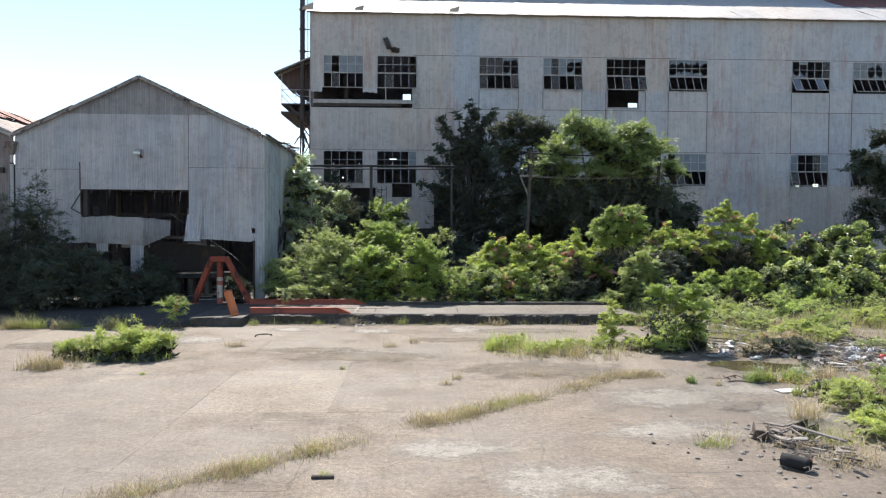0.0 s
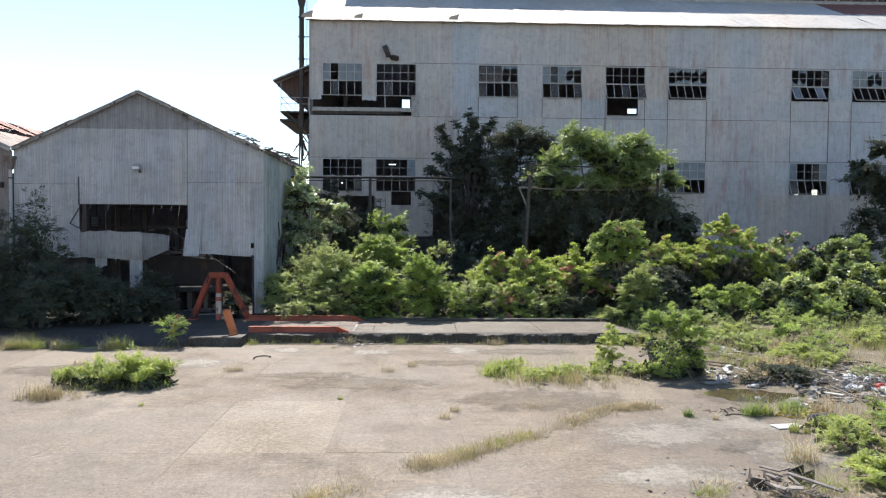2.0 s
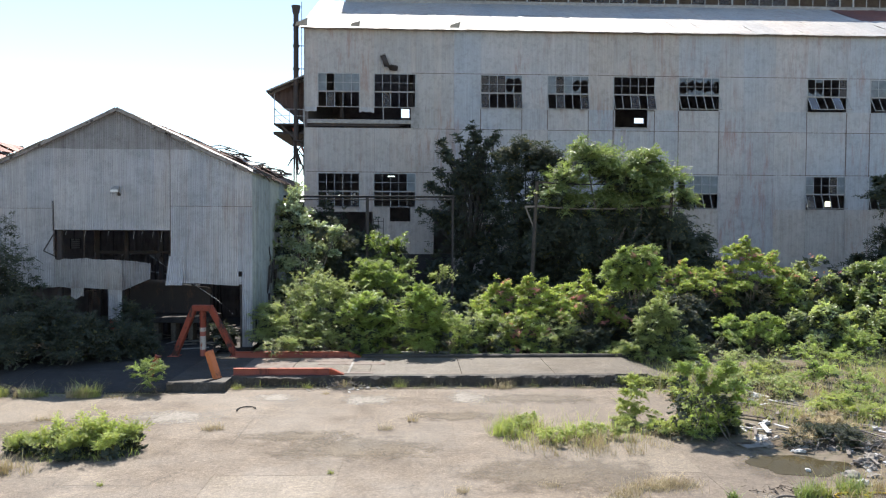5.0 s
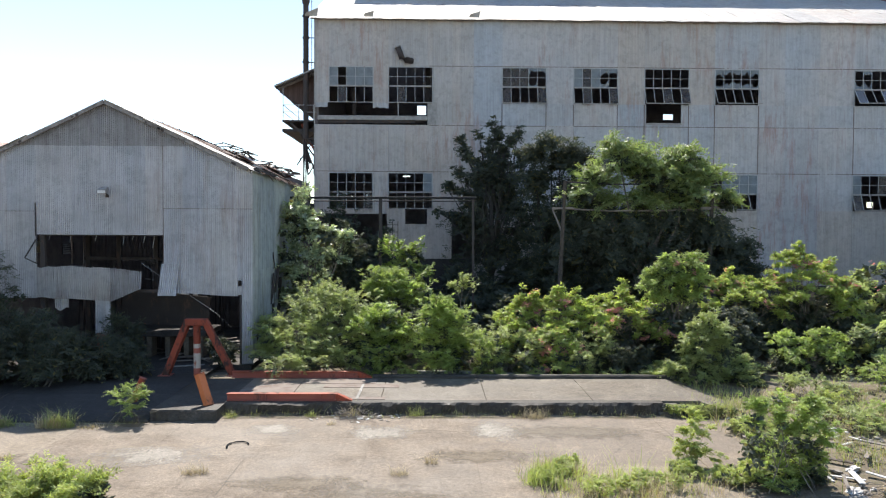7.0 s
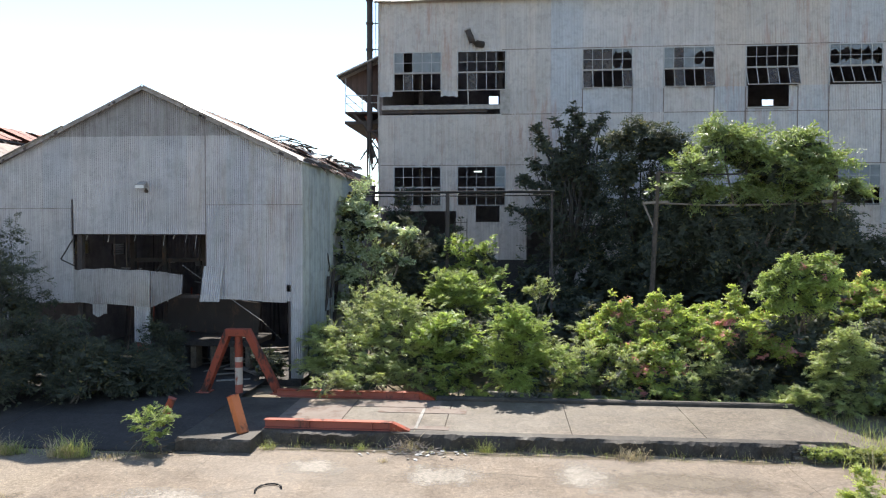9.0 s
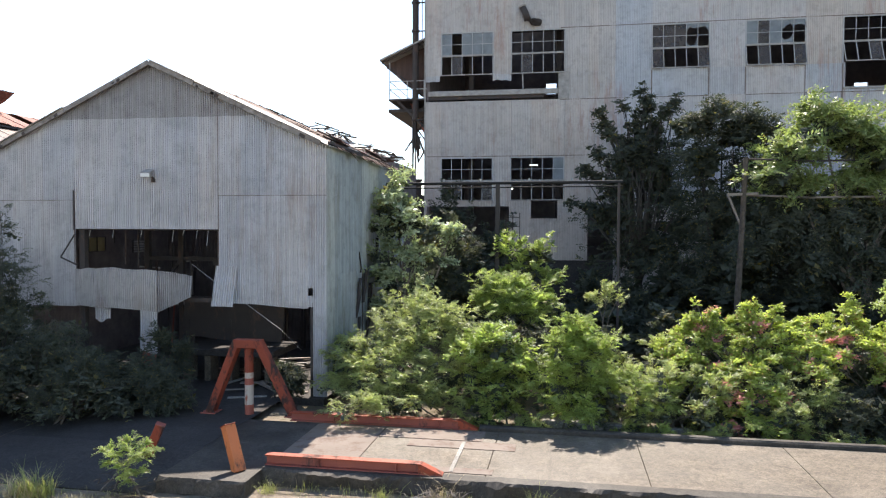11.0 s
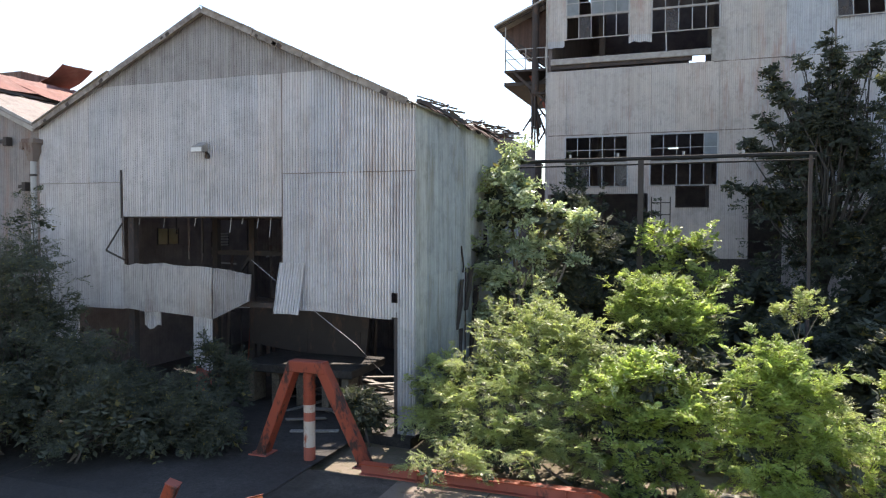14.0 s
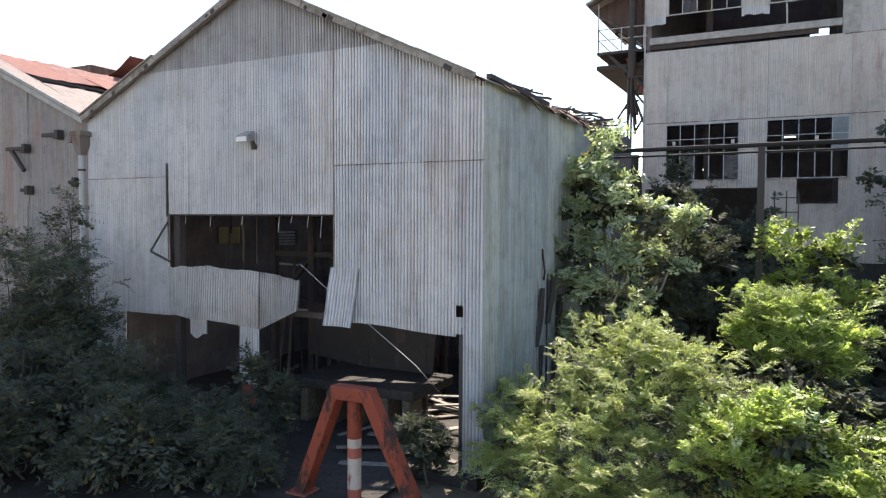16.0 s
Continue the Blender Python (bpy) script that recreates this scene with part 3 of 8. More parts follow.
def plant(name, label, category, base, clumps, mat, twigs, pairs=5, twig_len=0.5, leaf_len=0.12, leaf_w=0.05, radius=0.06, stems=2, droop=0.25, seed=1, blossom=None, group="", shell=0.5, up=0.35, bark=True, core=0.25, rag=1.0, feather=None, hang=0.42):
    """A shrub or tree: trunk, crown, and blossom or painted leaf glints where it has any. Clumps are relative to the
    base.
    """
    rng, pr = np.random.default_rng(seed), random.Random(seed)
    feather = name == "shrub" if feather is None else feather
    ob = thing(name, label, category, base, group)
    if bark:
        v, f = limbs(pr, (0, 0, 0), clumps, radius, stems, spread=0.1 + 0.12 * stems)
        mesh_object("trunk", v, f, BARK_DARK if mat is LEAF_DARK_SHADED else BARK, ob, True)
    v, f = crown(rng, clumps, twigs, pairs, twig_len, leaf_len, leaf_w, droop, shell, up, rag, feather, hang)
    mesh_object("crown", v, f, mat, ob)
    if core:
        # dense leaves in the heart of the plant, its shade put in as dark colour
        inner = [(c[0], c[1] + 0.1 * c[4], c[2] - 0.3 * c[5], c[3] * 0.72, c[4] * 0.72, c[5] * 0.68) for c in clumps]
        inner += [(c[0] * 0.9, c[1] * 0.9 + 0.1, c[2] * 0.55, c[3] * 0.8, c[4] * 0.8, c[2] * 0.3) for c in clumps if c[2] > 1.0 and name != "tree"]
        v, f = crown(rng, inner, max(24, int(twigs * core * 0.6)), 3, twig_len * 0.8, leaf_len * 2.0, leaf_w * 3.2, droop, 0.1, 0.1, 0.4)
        mesh_object("inner_leaves", v, f, LEAF_DARK_SHADED, ob)
    if blossom:
        bmat, count, clus = blossom
        v, f = crown(rng, clus, count, 3, 0.18, 0.10, 0.07, 0.1, 0.9, 0.5)
        # white petals here are painted glints, pink ones are blossom
        mesh_object("blossom", v, f, bmat, ob)
    return ob


def heap(rng, n, w, d, h, r=0.33):
    """Clumps spread in a low mound w x d x h about the base."""
    out = []
    for i in range(n):
        a, q = rng.uniform(0, 2 * math.pi), math.sqrt(rng.random())
        x, y = 0.5 * w * q * math.cos(a), 0.5 * d * q * math.sin(a)
        s = r * rng.uniform(0.7, 1.3)
        top = h * (1 - 0.45 * q * q)
        out.append((x, y, max(s * 0.6, rng.uniform(0.35, 1.0) * top - s * 0.6), s * w * 0.5, s * d * 0.5, s * h * 0.55))
    return out


# ---- ground and yard ----
def lump(x, y, s=1.0):
    return noise.noise((x * 0.31 * s, y * 0.31 * s, 3.3)) + 0.5 * noise.noise((x * 0.9 * s, y * 0.9 * s, 7.1))


def ground_height(x, y):
    z = -0.008
    edge = 11.4 if y < 22.5 else 9.2
    if y < 14.5:
        edge = 8.0 + 0.24 * (y - 0.5)
    if x > edge or y > 31 or x < -24:
        k = min(1.0, max(0.0, (x - edge) / 3)) if y < 34 else min(1.0, (y - 31) / 4)
        z = -0.008 + k * (0.12 + 0.10 * lump(x, y))
    return z


gx = [-1500, -500, -150] + [-60 + 1.5 * i for i in range(81)] + [150, 500, 1500]
gy = [-1500, -400, -100] + [-30 + 1.5 * i for i in range(81)] + [150, 500, 1500]
gv = [(x, y, ground_height(x, y)) for x in gx for y in gy]
gf = [(i * len(gy) + j, (i + 1) * len(gy) + j, (i + 1) * len(gy) + j + 1, i * len(gy) + j + 1) for i in range(len(gx) - 1) for j in range(len(gy) - 1)]
tagged(mesh_object("ground", gv, gf, SOIL, smooth=True), "dry bare soil overgrown with weeds round the concrete yard", "ground", kind="structure")

DECK_Z = 0.38
platform = thing("platform", "long low concrete weighbridge platform with a crumbling dark front edge", "platform", kind="structure")


def rough_block(lo, hi, jit, step=0.35, seed=0):
    """A concrete block whose long top front edge is broken and uneven; built as a grid along x."""
    n = max(2, int((hi[0] - lo[0]) / step))
    prof = lambda x, k: noise.noise((x * 1.7 + seed, k * 3.1, seed)) * jit + noise.noise((x * 6.0, k, seed + 5)) * jit * 0.5
    verts, faces = [], []
    for i in range(n + 1):
        x = lo[0] + (hi[0] - lo[0]) * i / n
        c = 0.04 + abs(prof(x, 1))
        verts += [(x, lo[1] + prof(x, 2) * 0.5, lo[2]), (x, lo[1] + prof(x, 3), (lo[2] + hi[2]) / 2), (x, lo[1] + prof(x, 4), hi[2] - c), (x, lo[1] + c, hi[2] + prof(x, 6) * 0.1), (x, hi[1], hi[2]), (x, hi[1], lo[2])]
    for i in range(n):
        for k in range(6):
            a, b = i * 6 + k, i * 6 + (k + 1) % 6
            faces.append((a, a + 6, b + 6, b))
    faces += [tuple(range(6)), tuple(n * 6 + k for k in range(6))[::-1]]
    return verts, faces


v, f = rough_block((-6.95, 30.2, -0.3), (7.9, 30.62, DECK_Z + 0.02), 0.13, 0.09, 1)
mesh_object("kerb", v, f, KERB, platform, label="crumbling dark concrete kerb")
v, f = rough_block((-9.1, 29.35, -0.3), (-6.96, 34.2, DECK_Z - 0.02), 0.1, 0.1, 2)
mesh_object("kerb", v, f, KERB, platform, label="broken end block of the kerb")
for i, (x0, x1) in enumerate(((-6.95, -4.95), (-4.94, -1.75), (-1.74, 1.9), (1.91, 5.6), (5.61, 9.3))):
    part("slab", box((x0, 30.63, -0.3), (x1, 34.2, DECK_Z - 0.004 * (i % 2)), 0.012), PLATE if i == 0 else DECK, platform)
v, f = rough_block((-2.3, 34.21, -0.3), (9.6, 34.42, DECK_Z + 0.13), 0.02, 0.25, 4)
mesh_object("back_kerb", v, f, KERB, platform, label="low dark kerb along the back")
part("end_ramp", (lambda b: (b.verts.ensure_lookup_table(), [setattr(q, "co", Vector((q.co.x, q.co.y, -0.05 if q.co.x > 10 and q.co.z > 0 else q.co.z))) for q in b.verts], b)[2])(box((9.31, 30.4, -0.3), (11.2, 34.2, DECK_Z - 0.01))), DECK, platform)
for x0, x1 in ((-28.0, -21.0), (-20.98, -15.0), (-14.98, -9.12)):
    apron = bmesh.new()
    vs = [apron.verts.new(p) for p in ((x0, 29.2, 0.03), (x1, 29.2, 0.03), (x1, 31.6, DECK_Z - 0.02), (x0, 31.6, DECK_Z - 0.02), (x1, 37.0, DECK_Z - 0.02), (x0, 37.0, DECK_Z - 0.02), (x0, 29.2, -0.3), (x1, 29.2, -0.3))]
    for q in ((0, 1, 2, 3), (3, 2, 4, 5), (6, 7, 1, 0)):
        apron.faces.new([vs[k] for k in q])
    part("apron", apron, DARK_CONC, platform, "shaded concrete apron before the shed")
for x0, x1, y0, y1 in ((-4.9, -2.1, 33.2, 34.1), (-4.0, -1.2, 32.55, 33.15), (-3.2, -1.6, 30.75, 31.1)):
    part("steel_plate", box((x0, y0, DECK_Z), (x1, y1, DECK_Z + 0.012), 0.003), PLATE, platform, "rusted flat steel plate")
part("steel_strip", box((-2.62, 30.8, DECK_Z + 0.0), (-2.52, 33.1, DECK_Z + 0.02), 0.003), PALE_CONC, platform)

kr = random.Random(91)
for k in range(26):
    x, y = kr.uniform(7.8, 9.7), kr.uniform(30.1, 30.75)
    w = kr.uniform(0.1, 0.32)
    b = rough_block((x - w, y - w * 0.6, -0.05), (x + w, y + w * 0.6, kr.uniform(0.06, 0.3) * (1.25 - (x - 7.8) / 2.4)), 0.05, 0.06, 20 + k)
    tagged(mesh_object("kerb_fragment", *b, KERB if k % 3 else DECK), "fragment of the broken concrete kerb", "rubble", "kerb fragments")

# puddle and damp ground
def blob(name, cx, cy, rx, ry, z, mat, label, category, seed, kind="structure", n=56):
    vs = [(cx, cy, z)]
    for i in range(n):
        a = 2 * math.pi * i / n
        r = 1 + 0.32 * noise.noise((math.cos(a) * 1.4 + seed, math.sin(a) * 1.4, seed)) + 0.12 * noise.noise((math.cos(a) * 5, math.sin(a) * 5, seed))
        vs.append((cx + rx * r * math.cos(a), cy + ry * r * math.sin(a), z))
    return tagged(mesh_object(name, vs, [(0, 1 + i, 1 + (i + 1) % n) for i in range(n)], mat), label, category, kind=kind)


blob("puddle", 10.0, 20.95, 1.25, 0.8, 0.013, WATER, "shallow muddy puddle on the concrete yard", "puddle", 2.0)
# pale patches: silt, with sky glare on wet ground in their colour
blob("silt_patch", 0.9, 13.35, 1.7, 0.9, 0.004, FILM, "pale silt with the sheen of the sky painted in where a puddle stood", "silt", 11.0, "stuff")
blob("silt_patch", 8.3, 18.0, 1.9, 1.4, 0.004, FILM, "pale silt with painted wet sheen beside the puddle", "silt", 15.0, "stuff")
blob("damp_patch", 9.7, 20.8, 2.2, 1.6, 0.007, DAMP, "dark damp concrete round the puddle", "damp patch", 17.0, "stuff")
blob("damp_patch", -3.4, 23.8, 2.2, 0.8, 0.004, DAMP, "dark damp stain on the concrete", "damp patch", 23.0, "stuff")
blob("damp_patch", 1.6, 25.9, 2.2, 0.8, 0.004, DAMP, "dark damp stain on the concrete", "damp patch", 29.0, "stuff")
blob("silt_patch", -1.6, 28.2, 1.4, 1.0, 0.004, FILM, "pale dried silt before the kerb", "silt", 31.0, "stuff")
blob("silt_patch", 1.9, 28.4, 1.0, 1.3, 0.004, FILM, "pale dried silt before the kerb", "silt", 37.0, "stuff")
blob("silt_patch", -5.0, 28.5, 1.1, 0.9, 0.004, FILM, "pale dried silt before the kerb", "silt", 41.0, "stuff")
for k, (x, y, rx, ry) in enumerate(((3.5, 20.6, 3.4, 1.6), (-1.5, 22.6, 3.0, 1.4), (-11, 24.5, 3.4, 1.6), (4.5, 28.2, 3.0, 1.1))):
    blob("damp_patch", x, y, rx, ry, 0.003, DAMP, "brown stain spreading over the concrete", "stain", 50.0 + 3 * k, "stuff")
for k, (x, y, rx, ry) in enumerate(((6.2, 17.2, 2.4, 1.5), (-7.6, 25.8, 2.0, 1.0), (5.2, 14.4, 2.2, 1.2), (8.6, 15.8, 1.8, 1.2), (2.6, 11.6, 2.4, 1.2))):
    blob("silt_patch", x, y, rx, ry, 0.005, FILM, "pale silt with painted wet sheen on the concrete", "silt", 80.0 + 3 * k, "stuff")
blob("puddle", 17.8, 25.9, 1.8, 1.0, 0.10, WATER, "shallow muddy puddle among weeds", "puddle", 5.0)

# ---- shed ----
FY, XL, XR, XA = 37.3, -20.4, -7.8, -14.07
BACK = 48.6
SLOPE = (0.4755, 0.4657)


def gable(x):
    return 11.75 - SLOPE[x > XA] * abs(x - XA)


def front(y):
    return lambda u, w, d: (u, y - d, w)


def sheets(parent, cells, place, mat, pitch=0.084, amp=0.023, width=0.84, dents=0.014, per=8, rows=5, seed=0, name="sheet", step=0.003):
    """Corrugated sheets side by side over cells (u0, u1, bottom, top)."""
    k = seed
    for u0, u1, b, t in cells:
        n = max(1, round((u1 - u0) / width))
        for i in range(n):
            a, c = u0 + (u1 - u0) * i / n, u0 + (u1 - u0) * (i + 1) / n
            off = step * (1 + (k * 7 % 5))
            v, f = corrugated(a - 0.012, c + 0.012, b, t, lambda u, w, d, o=off: place(u, w, d + o), pitch, amp, per, rows, dents, k * 0.37)
            mesh_object(name, v, f, mat, parent)
            k += 1
    return k


shed_front = thing("wall_shed_front", "weathered pale grey corrugated iron gable wall, torn open low down", "wall", kind="structure")
above = lambda lo: (lambda u: max(gable(u) - 0.10, lo + 0.02))
sheets(shed_front, [(-18.4, -9.95, 9.79, above(9.79))], front(FY), GALV_OLD, seed=17)
sheets(shed_front, [
    (XL, -18.4, 6.96, lambda u: gable(u) - 0.1), (-18.4, -17.14, 6.96, 9.80),
    (-17.14, -11.66, 5.95, 9.80),
    (-11.66, -9.95, 7.11, 9.80), (-9.95, XR, 7.11, lambda u: gable(u) - 0.1),
    (XL, -17.14, 3.2, 6.97),
    (-11.66, -8.46, lambda u: 3.36 - 0.06 * math.sin(u * 1.3), 7.12),
    (-8.46, -8.26, 3.99, 7.12), (-8.46, -8.26, 3.36, 3.73),
    (-8.26, XR, 0.3, 7.12),
    (XL, -18.9, 0.3, 3.24),
    (-14.62, -13.98, lambda u: 1.62 + 0.06 * math.sin(u * 9), 3.36),
    (-16.35, -15.78, lambda u: 2.72 + 0.07 * math.sin(u * 11), 3.36),
], front(FY), GALV, seed=1)
# the torn sheets that hang under the opening
def hanging(u, w, d):
    k = max(0.0, min(1.0, (u + 17.1) / 4.6))
    return (u, FY - 0.03 - d - 0.10 * k * k * (4.7 - w) - 0.05 * math.sin(k * 6) * (4.6 - w), w - 0.12 * k * k)


def torn(u, seed):
    # ragged tear: long bites and small notches
    return 0.08 * noise.noise((u * 1.1, seed, 0.0)) + 0.04 * noise.noise((u * 3.1, seed, 2.0))


v, f = corrugated(-17.13, -15.72, lambda u: 3.2 + 0.03 * math.sin(u * 4), lambda u: 4.56 + torn(u, 1.0), hanging, pitch=0.084, amp=0.034, rows=8, dents=0.03, seed=3)
mesh_object("torn_sheet", v, f, GALV_DULL, shed_front, False, "torn corrugated sheet hanging under the opening")
v, f = corrugated(-15.76, -13.92, lambda u: 3.2 - 0.05 * (u + 15.7), lambda u: 4.6 - 0.02 * (u + 15.7) + torn(u, 2.0), hanging, pitch=0.084, amp=0.034, rows=8, dents=0.05, seed=5)
mesh_object("torn_sheet", v, f, GALV_DULL, shed_front, False, "dented corrugated sheet hanging under the opening")
v, f = corrugated(-13.95, -12.5, lambda u: 3.12 + 0.46 * max(0.0, u + 13.9), lambda u: 4.56 - 0.06 * max(0.0, u + 13.9) + torn(u, 3.0), lambda u, w, d: tuple(a + b for a, b in zip(hanging(u, w, d), (0.0, -0.16 * max(0.0, u + 13.9), 0.0))), pitch=0.084, amp=0.034, rows=8, dents=0.06, seed=6)
mesh_object("torn_sheet", v, f, GALV_OLD, shed_front, False, "bent darker end of the torn sheet")
v, f = corrugated(-11.78, -10.98, 3.32, 4.70, lambda u, w, d: (u - 0.10 * (4.7 - w) + 0.05, FY - 0.05 - d - 0.16 * (4.7 - w) * (0.4 + 0.8 * abs(u + 11.38)), w), pitch=0.084, amp=0.022, rows=8, dents=0.06, seed=8)
mesh_object("loose_sheet", v, f, GALV, shed_front, False, "loose bent corrugated flap")
for x0, x1, z in ((XL, -17.14, 6.96), (-11.66, XR, 7.10)):
    part("seam_strip", bar((x0, FY - 0.024, z), (x1, FY - 0.024, z), 0.03, 0.02), SEAM_RUST, shed_front)
part("seam_strip", bar((-11.66, FY - 0.03, 4.7), (-11.66, FY - 0.03, 9.78), 0.025, 0.02), SEAM_RUST, shed_front)
part("seam_strip", bar((-17.14, FY - 0.03, 4.7), (-17.14, FY - 0.03, 6.95), 0.025, 0.02), SEAM_RUST, shed_front)
part("post", bar((-8.32, FY + 0.06, 0.3), (-8.32, FY + 0.06, 3.5), 0.12, 0.12), DARK_STEEL, shed_front, "dark steel post at the opening")
part("post", bar((-14.3, FY + 0.1, 0.245), (-14.3, FY + 0.1, 3.4), 0.16, 0.16), RED_FADED_SHADE, shed_front, "red-painted steel post")
part("red_board", box((-14.56, FY - 0.0, 0.42), (-14.04, FY + 0.04, 1.66), 0.01), RED_FADED_SHADE, shed_front)
for z in (5.98, 3.5):
    part("girt", bar((-17.1, FY + 0.12, z), (XR - 0.1, FY + 0.12, z), 0.1, 0.14), DARK_STEEL, shed_front)
for x in (-16.95,):
    part("column", bar((x, FY + 0.2, 0.3), (x, FY + 0.2, gable(x) - 0.3), 0.2, 0.2), DARK_STEEL, shed_front)
for x, l in ((-16.6, 0.35), (-15.7, 0.5), (-14.6, 0.42), (-13.4, 0.7), (-12.5, 0.5), (-12.1, 0.9), (-13.0, 0.3)):
    part("strap", bar((x, FY + 0.1, 5.92), (x - 0.08, FY + 0.14, 5.92 - l * 0.6), 0.016), PALE_STEEL, shed_front)
part("bent_bracket", (lambda b: (bar_into(b, (-17.12, FY - 0.05, 5.75), (-17.45, FY - 0.35, 4.95), 0.05), bar_into(b, (-17.45, FY - 0.35, 4.95), (-17.02, FY - 0.06, 4.66), 0.05), b)[2])(bmesh.new()), DARK_STEEL, shed_front, "bent dark steel bracket beside the opening")
part("conduit", bar((-17.14, FY - 0.06, 5.9), (-17.14, FY - 0.06, 7.32), 0.05, round_=8), DARK_STEEL, shed_front)

shed_side = thing("wall_shed_side", "greenish corrugated iron side wall with torn lower sheets", "wall", kind="structure")
side_place = lambda u, w, d: (XR + d, u, w)
sheets(shed_side, [
    (37.3, 40.6, lambda u: 0.35 + 0.2 * abs(math.sin(u * 2.3)), 4.4), (37.3, 41.4, 4.38, 8.80),
    (40.75, 41.4, lambda u: 1.4 + 0.4 * math.sin(u * 7), 4.4), (41.55, 48.6, lambda u: 0.6 + 0.4 * abs(math.sin(u * 1.7)), 4.45), (41.42, 48.6, 4.42, lambda u: 8.8 - 0.12 * abs(math.sin(u * 2.9))),
], side_place, GALV_TEAL, seed=31, dents=0.014, amp=0.009)
for y, z0, l, w in ((40.7, 2.6, 1.5, 0.13), (41.45, 3.1, 1.3, 0.16), (40.95, 1.4, 1.2, 0.12), (38.6, 2.9, 0.45, 0.035), (42.3, 2.2, 1.6, 0.2), (41.0, 4.3, 0.8, 0.05), (43.4, 4.4, 1.2, 0.1), (37.9, 1.0, 0.7, 0.06), (41.9, 1.0, 1.4, 0.16)):
    v, f = corrugated(y - w, y + w, z0, z0 + l, lambda u, q, d, yy=y, zz=z0: (XR + 0.04 + d + 0.26 * (q - zz) * abs(u - yy) * 2, u + 0.05 * (q - zz) * math.sin(yy * 9), q), dents=0.1, seed=int(y * 10))
    mesh_object("torn_strip", v, f, DARK_STEEL, shed_side, False, "torn blackened strip of sheet")
for y in (41.5, 45.0, 48.5):
    part("column", bar((XR - 0.2, y, 0.2), (XR - 0.2, y, 8.7), 0.2, 0.2), DARK_STEEL, shed_side)

shed_back = thing("wall_shed_back", "rusty corrugated back wall with openings", "wall", kind="structure")
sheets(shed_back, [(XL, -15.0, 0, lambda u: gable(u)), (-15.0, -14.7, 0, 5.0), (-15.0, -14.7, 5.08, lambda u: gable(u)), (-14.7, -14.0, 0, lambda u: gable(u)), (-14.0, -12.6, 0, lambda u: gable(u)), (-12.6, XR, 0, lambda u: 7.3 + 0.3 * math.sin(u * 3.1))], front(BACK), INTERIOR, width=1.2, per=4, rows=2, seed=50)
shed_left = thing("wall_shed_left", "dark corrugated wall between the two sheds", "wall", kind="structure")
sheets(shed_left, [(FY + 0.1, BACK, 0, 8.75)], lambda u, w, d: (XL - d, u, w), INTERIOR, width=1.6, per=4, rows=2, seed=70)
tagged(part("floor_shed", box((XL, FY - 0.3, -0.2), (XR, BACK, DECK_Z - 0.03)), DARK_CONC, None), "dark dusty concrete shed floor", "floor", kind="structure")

shed_roof = thing("roof_shed", "pitched corrugated shed roof, rusted and partly fallen in at the rear", "roof", kind="structure")


def slope_place(sign):
    # u runs along the ridge (y), w is the distance from the ridge
    m = SLOPE[sign > 0]
    c = 1 / math.sqrt(1 + m * m)
    return lambda u, w, d: (XA + sign * w * c, u, 11.71 - w * m * c + d)


rnd = random.Random(4)
for sign in (-1, 1):
    k = 0
    y = FY - 0.22
    while y < BACK:
        gone = (sign > 0 and y > 44.5 and rnd.random() < 0.45) or (y > 40.5 and rnd.random() < 0.34)
        for w0, w1 in ((-0.02, 3.55), (3.5, 7.1)):
            if sign > 0 and 44.4 < y < 46.0 and w0 > 1:
                continue
            if gone and (w0 > 1) == (int(y * 10) % 2 == 0):
                continue
            if sign > 0 and y > 46.5 and w0 < 1:
                continue
            v, f = corrugated(y, y + 0.82, w0, w1, slope_place(sign), 0.076, 0.011, 4, 4, 0.02 if y < 42 else 0.06, y + sign)
            mesh_object("roof_sheet", v, f, ROOF_RUST if sign > 0 and y > 40.5 else ROOF_LIGHT, shed_roof, True)
        y += 0.8
rk = random.Random(62)
for sign, run in ((-1, 6.28), (1, 6.14)):
    # weathered gable boards in butted lengths, under a thin bent flashing that has come away here and there
    m = SLOPE[sign > 0]
    edge = lambda q, dz=0.0: Vector((XA + sign * run * q, FY - 0.26, 11.655 - run * q * m + dz))
    cuts = [0.0, 0.27, 0.52, 0.78, 1.0]
    for k in range(4):
        a, b = edge(cuts[k] + 0.001, rk.uniform(-0.015, 0.01)), edge(cuts[k + 1] - 0.001, rk.uniform(-0.02, 0.01))
        part("rake_board", bar(a, b, 0.05, 0.17, 0.01), RAKE, shed_roof, "weathered rust-stained board along the gable edge")
        if rk.random() < 0.8:
            part("rake_flashing", bar(a + Vector((0, -0.015, 0.1)), b + Vector((0, -0.015, 0.1)), 0.16, 0.022), TRIM, shed_roof)
    # dark bars laid on the boards for the shade inside rust holes
    for k in range(5):
        q = rk.uniform(0.06, 0.97)
        part("rust_hole", bar(edge(q, -0.03) + Vector((0, -0.035, 0)), edge(q + rk.uniform(0.008, 0.03), -0.05) + Vector((0, -0.035, 0)), 0.012, rk.uniform(0.05, 0.12)), DARK_STEEL, shed_roof)
    part("wall_plate", bar((XA + sign * 6.2, FY, 8.74), (XA + sign * 6.2, BACK, 8.74), 0.12, 0.16), DARK_STEEL, shed_roof)
